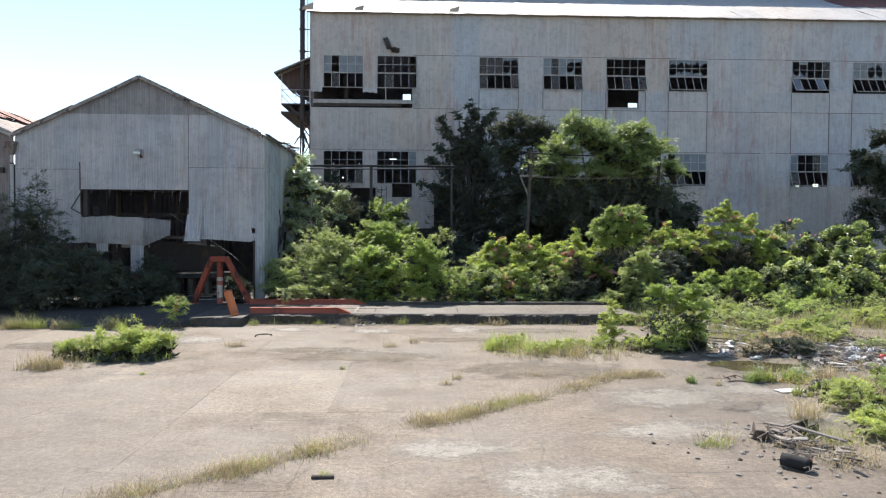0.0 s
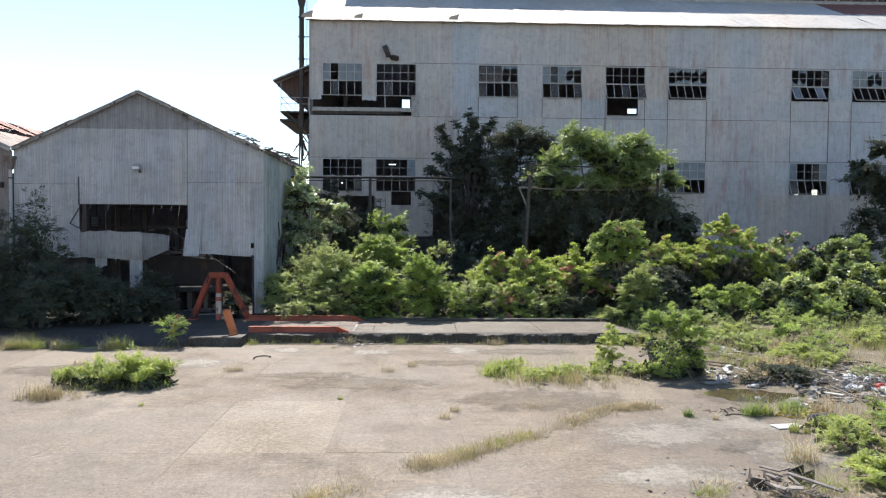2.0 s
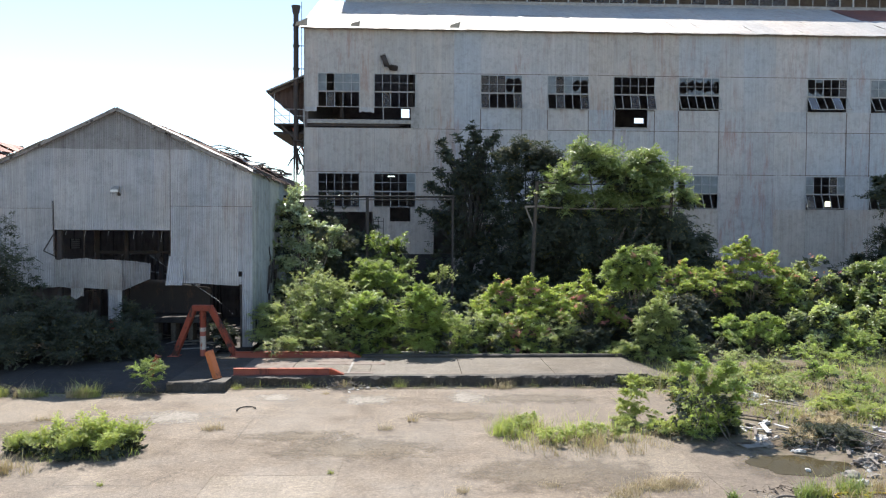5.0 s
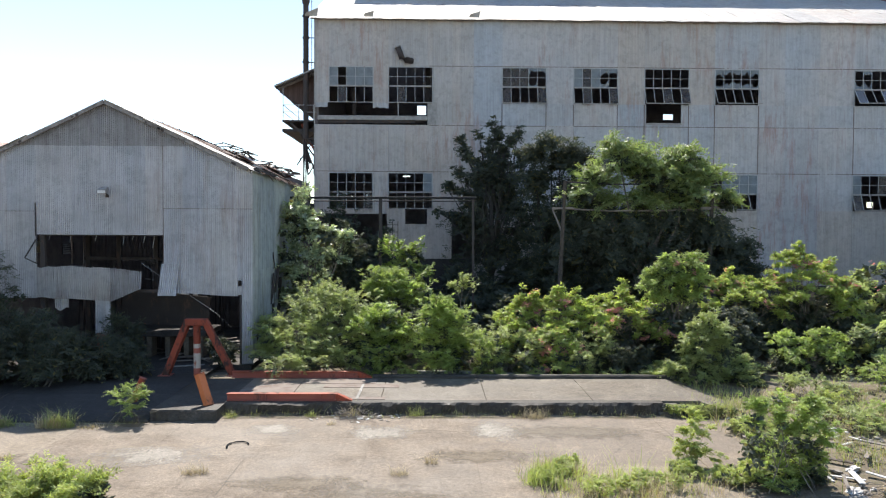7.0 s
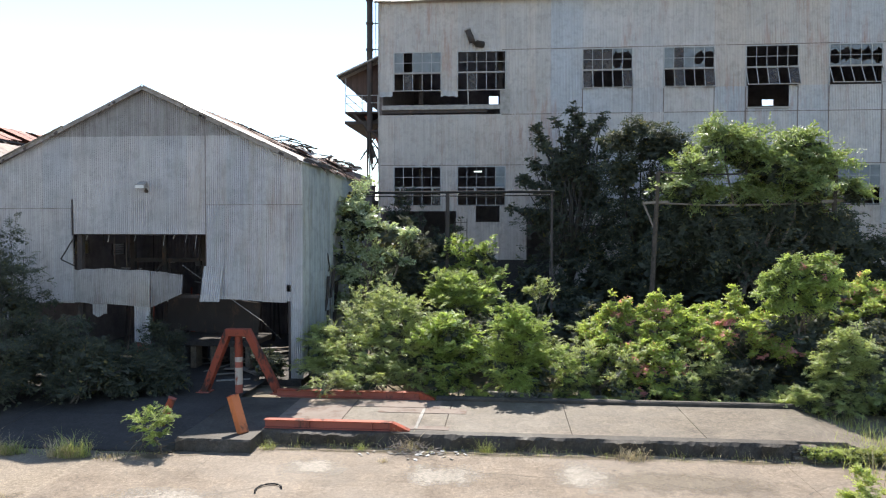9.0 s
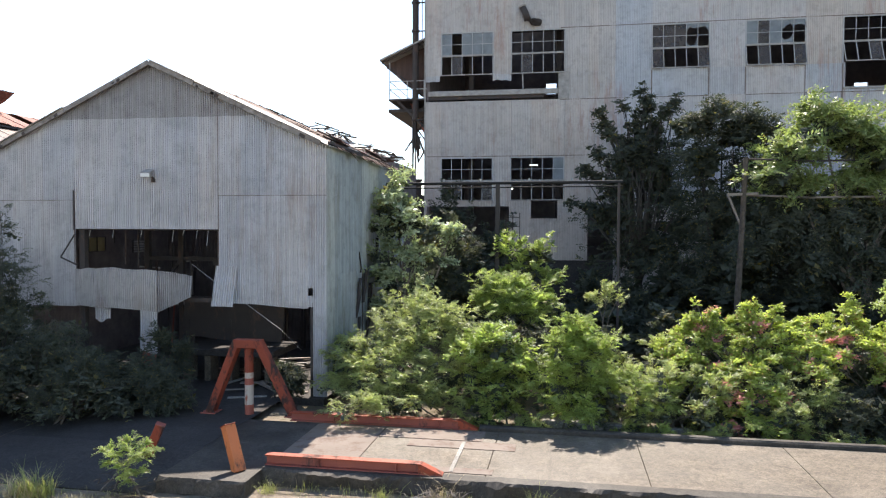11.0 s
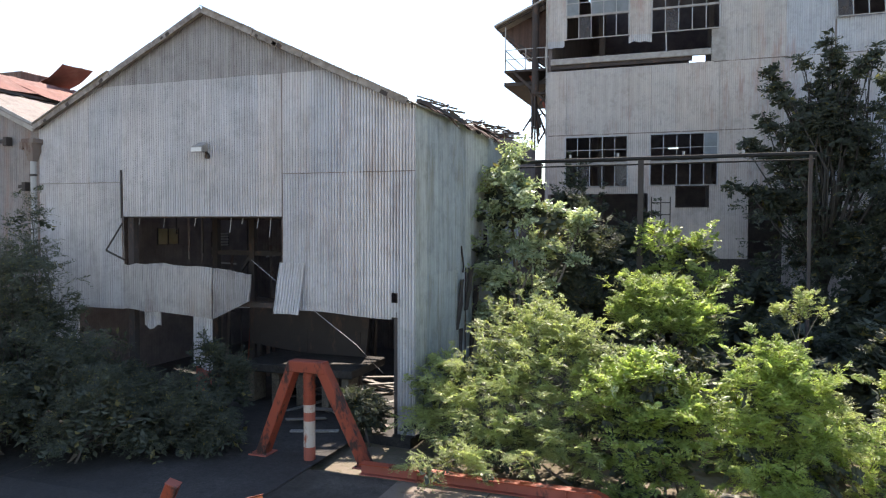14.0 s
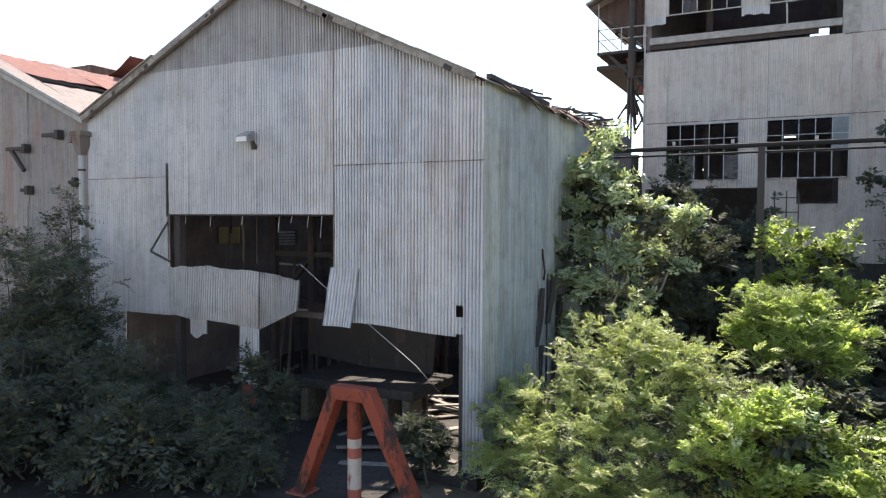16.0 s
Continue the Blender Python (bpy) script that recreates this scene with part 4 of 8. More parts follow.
# rusted, torn sheet ends that hang over the eave
for k in range(26):
    y = FY + 0.1 + 0.42 * k + rk.uniform(-0.1, 0.1)
    w, l, dip = rk.uniform(0.25, 0.5), rk.uniform(0.1, 0.42) * (1.0 + 0.03 * k), rk.uniform(0.1, 0.6)
    v, f = corrugated(y, y + w, 0.0, l, lambda u, q, d, y=y, dip=dip: (XR + 0.02 + 0.75 * q, u + 0.2 * q, 8.9 - 0.012 * (u - FY) - 0.466 * q - dip * q * (0.3 + u - y) + d), 0.076, 0.011, 4, 3, 0.05, k * 1.3)
    mesh_object("torn_eave_sheet", v, f, ROOF_RUST, shed_roof, True, "torn rusted end of a roof sheet")
part("gutter", bar((XR + 0.12, FY - 0.1, 8.82), (XR + 0.12, 41.0, 8.80), 0.12, 0.1), DARK_STEEL, shed_roof)
for y in (40.0, 43.0, 46.0):
    tb = bmesh.new()
    for s in (-1, 1):
        bar_into(tb, (XA, y, 11.5), (XA + s * 6.2, y, 8.72), 0.12, 0.12)
        for q in (0.25, 0.5, 0.75):
            x = XA + s * 6.2 * q
            bar_into(tb, (x, y, 8.7), (x, y, 11.5 - 2.78 * q), 0.07, 0.07)
            bar_into(tb, (x, y, 8.7), (XA + s * 6.2 * (q - 0.25), y, 11.5 - 2.78 * (q - 0.25)), 0.07, 0.07)
    bar_into(tb, (XA - 6.2, y, 8.7), (XA + 6.2, y, 8.7), 0.12, 0.12)
    part("truss", tb, DARK_STEEL, shed_roof, "rusted steel roof truss")

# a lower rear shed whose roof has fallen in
tagged(part("wall_rear_shed", box((-15.0, 49.0, -0.2), (-8.3, 54.0, 9.3)), INTERIOR, None), "dark walls of the rear shed", "wall", kind="structure")
wreck = thing("collapsed_roof", "twisted rafters and rusted sheets of the fallen rear roof", "roof wreck", (-11.7, 51.5, 9.3))
rnd = random.Random(11)
for i in range(100):
    x, y = rnd.uniform(-2.4, 2.6), rnd.uniform(-1.5, 1.8)
    top = max(0.1, 2.75 - (x + 2.4) * 0.42)
    a = Vector((x, y, rnd.uniform(0.35, 1.0) * top))
    b = a + Vector((rnd.uniform(-1.4, 1.4), rnd.uniform(-0.8, 0.8), rnd.uniform(-0.35, 0.35)))
    b.z = min(b.z, max(0.15, 2.85 - (b.x + 2.4) * 0.42))
    part("rafter", bar(a, b, rnd.choice((0.06, 0.09, 0.12)), 0.06), WOOD_DARK if i % 3 else PALE_STEEL, wreck)
for i in range(30):
    x, y = rnd.uniform(-2.2, 2.6), rnd.uniform(-1.2, 1.6)
    z = max(0.0, 2.4 - (x + 2.4) * 0.42) * rnd.uniform(0.55, 1.0)
    sl, tw = -0.42 + rnd.uniform(-0.15, 0.15), rnd.uniform(-0.3, 0.3)
    v, f = corrugated(-0.4, 0.4, -0.7, 0.7, lambda u, w, d: (x + w, y + u + tw * w, z + w * sl + 0.1 * math.sin(u * 4 + i) + d), 0.076, 0.011, 4, 4, 0.05, i)
    mesh_object("sheet", v, f, (ROOF_RUST, ROOF_LIGHT, ROOF_RED)[i % 3], wreck, True)

# ---- adjoining shed ----
LX, LA = -20.62, -27.0
gable_l = lambda u: 11.55 - 0.44 * abs(u - LA)
shed_b = thing("wall_shed_neighbour", "stained corrugated gable wall of the neighbouring shed", "wall", kind="structure")
sheets(shed_b, [(-33.4, LX, lambda u: 6.2, lambda u: gable_l(u) - 0.1), (-33.4, -24.6, 0, 6.22), (-22.7, LX, 0.0, 6.22), (-24.6, -22.7, 3.4, 6.22)], front(37.55), sheet_metal("stained_sheet", (0.33, 0.3, 0.293), (0.21, 0.19, 0.184), 0.9, (0.26, 0.15, 0.12), drips=0.9, spread=0.34), amp=0.01, width=1.0, seed=90)
tagged(part("wall_neighbour_back", box((-33.4, 52, 0), (LX - 0.2, 52.3, 8.5)), INTERIOR, None), "dark rear wall of the neighbouring shed", "wall", kind="structure")
tagged(part("wall_neighbour_end", box((-33.7, 37.5, 0), (-33.42, 52.3, 8.6)), INTERIOR, None), "dark end wall of the neighbouring shed", "wall", kind="structure")
roof_b = thing("roof_neighbour", "neighbouring shed roof of pale and rusty red sheets", "roof", kind="structure")
rnd = random.Random(9)
for sign in (-1, 1):
    y = 37.2
    while y < 52:
        for w0, w1 in ((0, 3.6), (3.5, 7.05)):
            if sign > 0 and w0 < 1:
                w1 = 2.3 + 0.5 * rnd.random() if y > 38.1 else w1
            if sign > 0 and y > 43 and w0 < 1 and rnd.random() < 0.3:
                continue
            v, f = corrugated(y, y + 1.0, w0, w1, lambda u, w, d: (LA + sign * w * 0.915, u, 11.6 - w * 0.403 + d), 0.1, 0.012, 4, 3, 0.05, y * 1.3 + w0)
            mesh_object("roof_sheet", v, f, ROOF_RED if (w0 < 1 and y > 38) or y > 43.5 else ROOF_TAN, roof_b, True)
        y += 0.98
    part("rake_board", bar((LA, 37.25, 11.55), (LA + sign * 6.45, 37.25, 11.55 - 6.45 * 0.44), 0.05, 0.26, 0.01), TRIM, roof_b)
for q in (2.5, 3.1, 3.55):
    part("purlin", bar((LA + q * 0.915, 37.4, 11.5 - q * 0.403), (LA + q * 0.915, 52, 11.5 - q * 0.403), 0.09), DARK_STEEL, roof_b)
for y in (38.6, 40.2, 41.8, 43.4, 45.0, 46.6, 48.2):
    part("rafter", bar((LA + 1.8, y, 11.44 - 0.8), (LA + 4.2, y, 11.44 - 1.86), 0.08), WOOD_DARK, roof_b)
vent_box = thing("roof_ventilator", "rusty ridge ventilator box with a peeled-up red roof sheet", "ventilator", (-28.65, 44.5, 11.85))
part("hood", box((-1.6, -0.9, 0.0), (-0.05, 0.9, 0.5), 0.04), ROOF_RUST, vent_box)
part("base_rim", box((-1.7, -1.0, -1.9), (0.05, 1.0, 0.0), 0.02), ROOF_RUST, vent_box)
v, f = corrugated(-0.8, 0.8, 0.0, 2.2, lambda u, w, d: (w - 0.02, u, 0.02 - 0.22 * w + 0.235 * w * w + d), 0.1, 0.012, 4, 8, 0.06, 4.0)
mesh_object("curled_sheet", v, f, ROOF_RED, vent_box, True, "peeled-up red roof sheet")

pipe_l = thing("downpipe", "grey downpipe with a hopper head in the valley between sheds", "downpipe", (-20.48, FY - 0.16, 0))
hb = bmesh.new()
bmesh.ops.create_cone(hb, cap_ends=True, segments=4, radius1=0.13, radius2=0.3, depth=0.55, matrix=Matrix.Translation((0, 0, 7.93)) @ Matrix.Rotation(radians(45), 4, "Z"))
box_into(hb, (-0.36, -0.2, 8.02), (-0.2, 0.2, 8.26), 0.01)
box_into(hb, (-0.24, -0.22, 8.2), (0.26, 0.2, 8.34), 0.01)
part("hopper", hb, SEAM_RUST, pipe_l, "stained sheet metal hopper head")
dp = part("pipe", bar((0, 0, 0.3), (0, 0, 7.75), 0.17, round_=10), PALE_STEEL, pipe_l)
for z in (2.5, 5.0, 7.2):
    part("clip", bar((0, 0, z), (0, 0, z + 0.06), 0.22, round_=10), DARK_STEEL, dp)
for x, z, w in ((-22.2, 8.35, 0.7), (-21.2, 6.9, 0.25), (-23.5, 6.7, 0.3), (-23.9, 8.0, 0.9)):
    b = thing("wall_bracket", "short rusted steel bracket on the neighbouring shed wall", "bracket", (x, 37.45, z), "wall brackets")
    part("arm", bar((-w / 2, -0.12, 0), (w / 2, -0.12, 0), 0.09, 0.11, 0.01), DARK_STEEL, b)
    part("plate", box((w / 2 - 0.1, -0.16, -0.14), (w / 2 + 0.05, 0.06, 0.14), 0.01), DARK_STEEL, b)
    if w > 0.8:
        part("brace", bar((w / 2 - 0.05, -0.1, -0.7), (-w / 2 + 0.2, -0.12, 0), 0.1, 0.1), DARK_STEEL, b)

flood = thing("floodlight", "pale grey floodlight on a short arm below the gable", "floodlight", (-14.12, FY - 0.03, 7.77))
lb = bmesh.new()
vs = [lb.verts.new(p) for p in ((-0.2, -0.42, -0.06), (0.2, -0.42, -0.06), (0.2, -0.42, 0.1), (-0.2, -0.42, 0.1), (-0.16, -0.1, 0.0), (0.14, -0.1, 0.0), (0.14, -0.1, 0.26), (-0.16, -0.1, 0.26))]
for q in ((0, 1, 2, 3), (5, 4, 7, 6), (3, 2, 6, 7), (1, 5, 6, 2), (4, 0, 3, 7), (4, 5, 1, 0)):
    lb.faces.new([vs[k] for k in q])
bmesh.ops.bevel(lb, geom=list(lb.edges), offset=0.02, segments=2, affect="EDGES")
housing = part("housing", lb, TRIM, flood)
part("lens", box((-0.17, -0.436, -0.04), (0.17, -0.424, 0.08), 0.004), LAMP_GLASS, housing)
part("arm", bar((0.02, -0.12, 0.1), (0.06, 0.0, -0.12), 0.08, round_=8), DARK_STEEL, flood)
part("junction_box", box((0.02, -0.11, -0.2), (0.14, -0.0, -0.08), 0.015), DARK_STEEL, flood)

# things inside the shed
plinth = thing("concrete_plinth", "low concrete machine plinth with square openings", "plinth", (-12.2, 39.0, DECK_Z - 0.03))
for x in (-1.6, -0.75, 0.1, 0.95, 1.6):
    part("pier", box((x - 0.12, -0.15, 0), (x + 0.12, 0.5, 0.95), 0.02), DECK, plinth)
part("top_slab", box((-1.9, -0.3, 0.95), (1.9, 2.0, 1.2), 0.03), DARK_CONC, plinth)
hop = thing("steel_hopper", "slanting dark steel chute inside the shed", "chute", (-12.6, 40.8, DECK_Z - 0.03))
part("chute_plate", bar((-2.4, 0, 2.2), (1.8, 0, 1.75), 0.08, 1.6), DARK_STEEL, hop)
for x in (-2.2, -0.4, 1.5):
    part("leg", bar((x, 0, 0), (x, 0, 2.0), 0.12), DARK_STEEL, hop)
mach = thing("machine_gantry", "rusted steel machine frame standing deep in the shed", "frame", (-14.4, 41.2, DECK_Z - 0.03))
for x in (-2.4, -0.9, 0.9, 2.6):
    part("column", bar((x, 0, 0), (x, 0, 7.2), 0.2), DARK_STEEL, mach)
for z in (2.6, 4.4, 5.6, 7.0):
    part("beam", bar((-2.6, 0, z), (2.9, 0, z), 0.12, 0.16), (DARK_STEEL, RED_FADED_SHADE, PALE_STEEL, DARK_STEEL)[int(z * 10) % 4], mach)
part("brace", bar((-2.4, 0, 2.6), (-0.9, 0, 4.4), 0.1), DARK_STEEL, mach)
part("brace", bar((2.6, 0, 4.4), (0.9, 0, 7.0), 0.1), DARK_STEEL, mach)
# its light is in the ochre colour; the wall behind is solid
ochre = thing("lit_pane_patch", "ochre patch for a lit pane on the wall between the sheds", "pane", (XL + 0.02, 42.9, 4.95))
part("sheet", box((0, -0.55, 0), (0.02, 0.55, 0.6)), PANE_OCHRE, ochre)
for q in (-0.57, 0.0, 0.57):
    part("frame", bar((0.03, q, -0.03), (0.03, q, 0.63), 0.04), DARK_STEEL, ochre)
louvre = thing("louvre", "pale slatted louvre in the wall between the sheds", "louvre", (XL + 0.02, 46.1, 4.8))
for q in range(5):
    part("slat", box((0, -0.55, 0.12 * q), (0.03, 0.55, 0.12 * q + 0.07)), TRIM, louvre)
for q in (-0.57, 0.57):
    part("frame", bar((0.03, q, -0.03), (0.03, q, 0.6), 0.05), DARK_STEEL, louvre)
sr = random.Random(71)
for k in range(26):
    sc = thing("scrap_frame", "bent scrap steel stacked inside the shed", "scrap", (sr.uniform(-18.5, -11.5), sr.uniform(42.0, 47.0), DECK_Z - 0.03), "scrap stacked in the shed")
    h = sr.uniform(2.4, 4.9)
    part("upright", bar((0, 0, 0), (sr.uniform(-0.5, 0.5), 0.1, h), sr.uniform(0.05, 0.12)), (DARK_STEEL, SEAM_RUST, RED_FADED_SHADE, DARK_STEEL)[k % 4], sc)
    part("cross_piece", bar((-sr.uniform(0.2, 0.8), 0.1, h * 0.9), (sr.uniform(0.2, 0.8), 0.15, h * sr.uniform(0.8, 0.95)), 0.06), (PALE_STEEL, DARK_STEEL, SEAM_RUST)[k % 3], sc)
rnd = random.Random(13)
for i in range(9):
    x, y, z = rnd.uniform(-18.5, -10.5), rnd.choice((40.0, 43.0)), rnd.uniform(3.6, 5.4)
    hb_ = thing("hanging_rail", "rusted pipe hanging from the shed roof", "pipe", (x, y, z), "hanging pipes")
    part("pipe", bar((0, 0, 0), (0, 0, 11.55 - SLOPE[x > XA] * abs(x - XA) - z), 0.05, round_=8), (DARK_STEEL, DARK_STEEL, SEAM_RUST)[i % 3], hb_)
    if i % 4 == 1:
        part("fitting", box((-0.11, -0.08, -0.2), (0.11, 0.08, 0.02), 0.02), DARK_STEEL, hb_)
tank = thing("small_tank", "pale riveted tank standing on the shed floor", "tank", (-13.1, 43.2, DECK_Z - 0.03))
part("shell", bar((0, 0, 1.9), (0, 0, 4.9), 1.1, round_=18), PALE_STEEL, tank)
for q in (1.9, 3.4, 4.85):
    part("hoop", bar((0, 0, q), (0, 0, q + 0.06), 1.16, round_=18), DARK_STEEL, tank)
for q in (-0.4, 0.4):
    part("leg", bar((q, 0, 0), (q, 0, 1.9), 0.14), DARK_STEEL, tank)
cable = thing("slack_cable", "thin slack cable hanging across the torn opening", "cable", (0, 0, 0))
v, f = tube([(-12.6, FY - 0.1, 4.75), (-11.9, FY - 0.1, 4.25), (-10.5, FY - 0.12, 3.35), (-9.4, FY - 0.1, 2.6), (-8.7, FY, 1.9)], [0.008] * 5, 5)
mesh_object("wire", v, f, PALE_STEEL, cable, True)
rnd = random.Random(22)
for i in range(11):
    p = thing("plank", "pale broken board in a pile on the shed floor", "plank", (-10.7 + rnd.gauss(0, 0.45), 41.7 + rnd.gauss(0, 0.35), DECK_Z - 0.02 + 0.035 * i), "loose boards")
    p.rotation_euler = (rnd.uniform(-0.1, 0.1), rnd.uniform(-0.12, 0.12), rnd.gauss(0.2, 0.5))
    part("board", box((-rnd.uniform(0.4, 0.9), -0.1, 0), (rnd.uniform(0.4, 0.9), 0.1, 0.035), 0.006), PALE_CONC if i % 3 else WOOD_GREY, p)
rnd = random.Random(21)
for i in range(18):
    x, y = rnd.uniform(-13.5, -8.2), rnd.uniform(36.6, 41.5)
    p = thing("plank", "broken pale board lying on the shed floor", "plank", (x, y, DECK_Z - 0.02 + 0.03 * (i % 3)), "loose boards")
    p.rotation_euler = (rnd.uniform(-0.05, 0.12), rnd.uniform(-0.1, 0.1), rnd.uniform(0, 3.1))
    part("board", box((-rnd.uniform(0.3, 0.8), -0.09, 0), (rnd.uniform(0.3, 0.8), 0.09, 0.035), 0.006), WOOD_GREY if i % 3 else PALE_CONC, p)

# ---- factory building ----
BY, BX0, BX1, BTOP, BBACK = 58.5, -8.66, 60.0, 21.72, 75.0
cols = {"A": (-7.63, -4.41), "B": (-3.28, -0.04), "C": (5.07, 8.32), "D": (10.35, 13.59), "E": (15.59, 18.88), "F": (20.81, 24.08), "G": (31.2, 34.44), "H": (36.37, 39.6), "I": (46.7, 49.9)}
UP, LOW = (15.55, 18.15), (7.78, 10.40)
holes = [(c[0], c[1], *UP) for c in cols.values()] + [(cols[k][0], cols[k][1], *LOW) for k in "ABFGHI"]
holes += [(15.72, 18.33, 14.10, 15.55), (BX0 + 0.02, -0.40, 13.92, 15.55), (1.40, 2.95, 4.1, 7.55), (-2.03, -0.40, 6.68, 7.72), (BX0 + 0.1, -3.35, 4.1, 7.4)]
keep = [(BX0, -7.75, 15.2, 15.56), (-4.41, -3.28, 15.15, 15.56)]
xs = sorted({BX0, BX1, 2.0, 26.0, 28.6, 41.6, 44.2, 52.4, 55.0, 57.5, *[q for h in holes for q in h[:2]]})
zs = sorted({4.1, BTOP, 18.17, 15.55, 13.92, 10.42, 7.76, *[q for h in holes for q in h[2:]]})
xs = [x for i, x in enumerate(xs) if i == 0 or x - xs[i - 1] > 0.03]
zs = [z for i, z in enumerate(zs) if i == 0 or z - zs[i - 1] > 0.035]
big_wall = thing("wall_factory_front", "tall pale grey corrugated iron factory wall with rust streaks", "wall", kind="structure")


def inside(x, z, rects, e=0.0):
    return any(a - e < x < b + e and c - e < z < d + e for a, b, c, d in rects)


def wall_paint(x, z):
    # bays of differing paint: beige end bays, a rust-streaked bay beside the sixth window; lowest course in the beige
    # tone
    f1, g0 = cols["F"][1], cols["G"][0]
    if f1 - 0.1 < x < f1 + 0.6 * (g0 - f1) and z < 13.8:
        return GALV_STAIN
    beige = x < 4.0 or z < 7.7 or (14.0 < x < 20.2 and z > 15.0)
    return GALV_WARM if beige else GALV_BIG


k = 0
for i in range(len(xs) - 1):
    # join cells upwards into whole sheets between the seams
    j = 0
    while j < len(zs) - 1:
        x = (xs[i] + xs[i + 1]) / 2
        if inside(x, (zs[j] + zs[j + 1]) / 2, holes):
            j += 1
            continue
        e = j + 1
        while e < len(zs) - 1 and zs[e] not in (18.17, 13.92, 10.42, 7.76, 15.55) and not inside(x, (zs[e] + zs[e + 1]) / 2, holes):
            e += 1
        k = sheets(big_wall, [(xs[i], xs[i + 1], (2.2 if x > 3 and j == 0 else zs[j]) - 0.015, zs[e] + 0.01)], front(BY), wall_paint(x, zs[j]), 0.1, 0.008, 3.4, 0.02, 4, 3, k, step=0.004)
        j = e
sheets(big_wall, [(a, b, lambda u, c=c: c + 0.14 * noise.noise((u * 2.3, 5.0, 1.0)), d) for a, b, c, d in keep], front(BY), GALV_BIG, 0.1, 0.008, 3.4, 0.03, 4, 3, 400)
part("base_wall", box((BX0, BY + 0.02, -0.2), (BX1, BY + 0.35, 4.1)), DARK_CONC, big_wall, "dark masonry base")
part("ledge_beam", bar((BX0 + 0.2, BY - 0.03, 14.42), (-0.42, BY - 0.03, 14.42), 0.16, 0.32, 0.02), TRIM, big_wall, "pale ledge beam across the torn opening")
part("torn_edge", bar((BX0 + 0.2, BY + 0.1, 14.14), (-1.3, BY + 0.1, 14.16), 0.2, 0.2), DARK_STEEL, big_wall)
part("prop", bar((-2.55, BY + 0.05, 14.55), (-2.6, BY + 0.03, 15.9), 0.06), PALE_STEEL, big_wall)
part("end_sheet", box((-0.4, BY - 0.05, 13.95), (0.25, BY - 0.03, 15.6), 0.004), TRIM, big_wall)
part("hole_sill", bar((15.65, BY - 0.04, 14.12), (18.4, BY - 0.04, 14.12), 0.1, 0.12), TRIM, big_wall)
part("corner_trim", bar((BX0 - 0.02, BY - 0.02, 0), (BX0 - 0.02, BY - 0.02, BTOP), 0.08), TRIM, big_wall)
for x in [c for q in cols.values() for c in q]:
    part("seam_strip", bar((x, BY - 0.02, 10.45 if x > 4 else 15.6), (x, BY - 0.02, 15.5 if x > 4 else 18.1), 0.06, 0.02), SEAM_RUST, big_wall)
    part("seam_strip", bar((x + 0.03, BY - 0.02, 4.2 if x > 4 else 10.5), (x + 0.03, BY - 0.02, 7.7 if x > 4 else 13.85), 0.03, 0.02), TRIM, big_wall)
for z, x0 in ((18.24, -0.3), (13.9, -0.3), (10.5, BX0 + 0.1)):
    xq = x0
    while xq < BX1 - 4:
        part("lap_strip", bar((xq, BY - 0.018, z + 0.02 * noise.noise((xq, z, 0))), (xq + 3.35, BY - 0.018, z + 0.02 * noise.noise((xq + 3.4, z, 0))), 0.02, 0.045), SEAM_RUST, big_wall)
        xq += 3.4
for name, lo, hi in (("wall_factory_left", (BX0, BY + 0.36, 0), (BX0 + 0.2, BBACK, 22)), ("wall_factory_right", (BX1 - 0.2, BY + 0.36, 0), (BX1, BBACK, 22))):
    tagged(part(name, box(lo, hi), INTERIOR, None), "dark inside of the factory end wall", "wall", kind="structure")
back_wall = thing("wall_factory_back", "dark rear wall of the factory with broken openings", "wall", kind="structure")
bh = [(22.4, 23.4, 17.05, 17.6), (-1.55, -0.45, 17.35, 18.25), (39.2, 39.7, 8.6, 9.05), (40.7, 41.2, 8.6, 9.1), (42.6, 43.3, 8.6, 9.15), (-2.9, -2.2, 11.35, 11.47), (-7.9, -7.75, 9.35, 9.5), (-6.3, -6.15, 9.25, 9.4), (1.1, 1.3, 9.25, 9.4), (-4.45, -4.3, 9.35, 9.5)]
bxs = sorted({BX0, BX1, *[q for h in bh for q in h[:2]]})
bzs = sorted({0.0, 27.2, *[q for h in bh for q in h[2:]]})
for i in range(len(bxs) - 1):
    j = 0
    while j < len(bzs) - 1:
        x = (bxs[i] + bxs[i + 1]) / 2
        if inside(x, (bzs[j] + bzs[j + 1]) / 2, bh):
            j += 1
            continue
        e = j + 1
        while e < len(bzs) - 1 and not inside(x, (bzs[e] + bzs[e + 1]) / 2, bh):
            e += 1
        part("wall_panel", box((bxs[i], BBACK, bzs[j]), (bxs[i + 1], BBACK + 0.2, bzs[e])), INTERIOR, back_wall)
        j = e
for x in (-6.0, -0.4, 4.6, 9.6, 14.7, 19.8, 25.0, 30.2, 35.4, 40.6, 45.8):
    c = thing("steel_column", "rusted steel column inside the factory", "column", (x, 60.6, 0), "factory columns")
    part("shaft", bar((0, 0, 0), (0, 0, 22.0), 0.3, 0.35), DARK_STEEL, c)
    part("bracket", bar((0, 0, 13.2), (0, 1.6, 14.2), 0.12), DARK_STEEL, c)
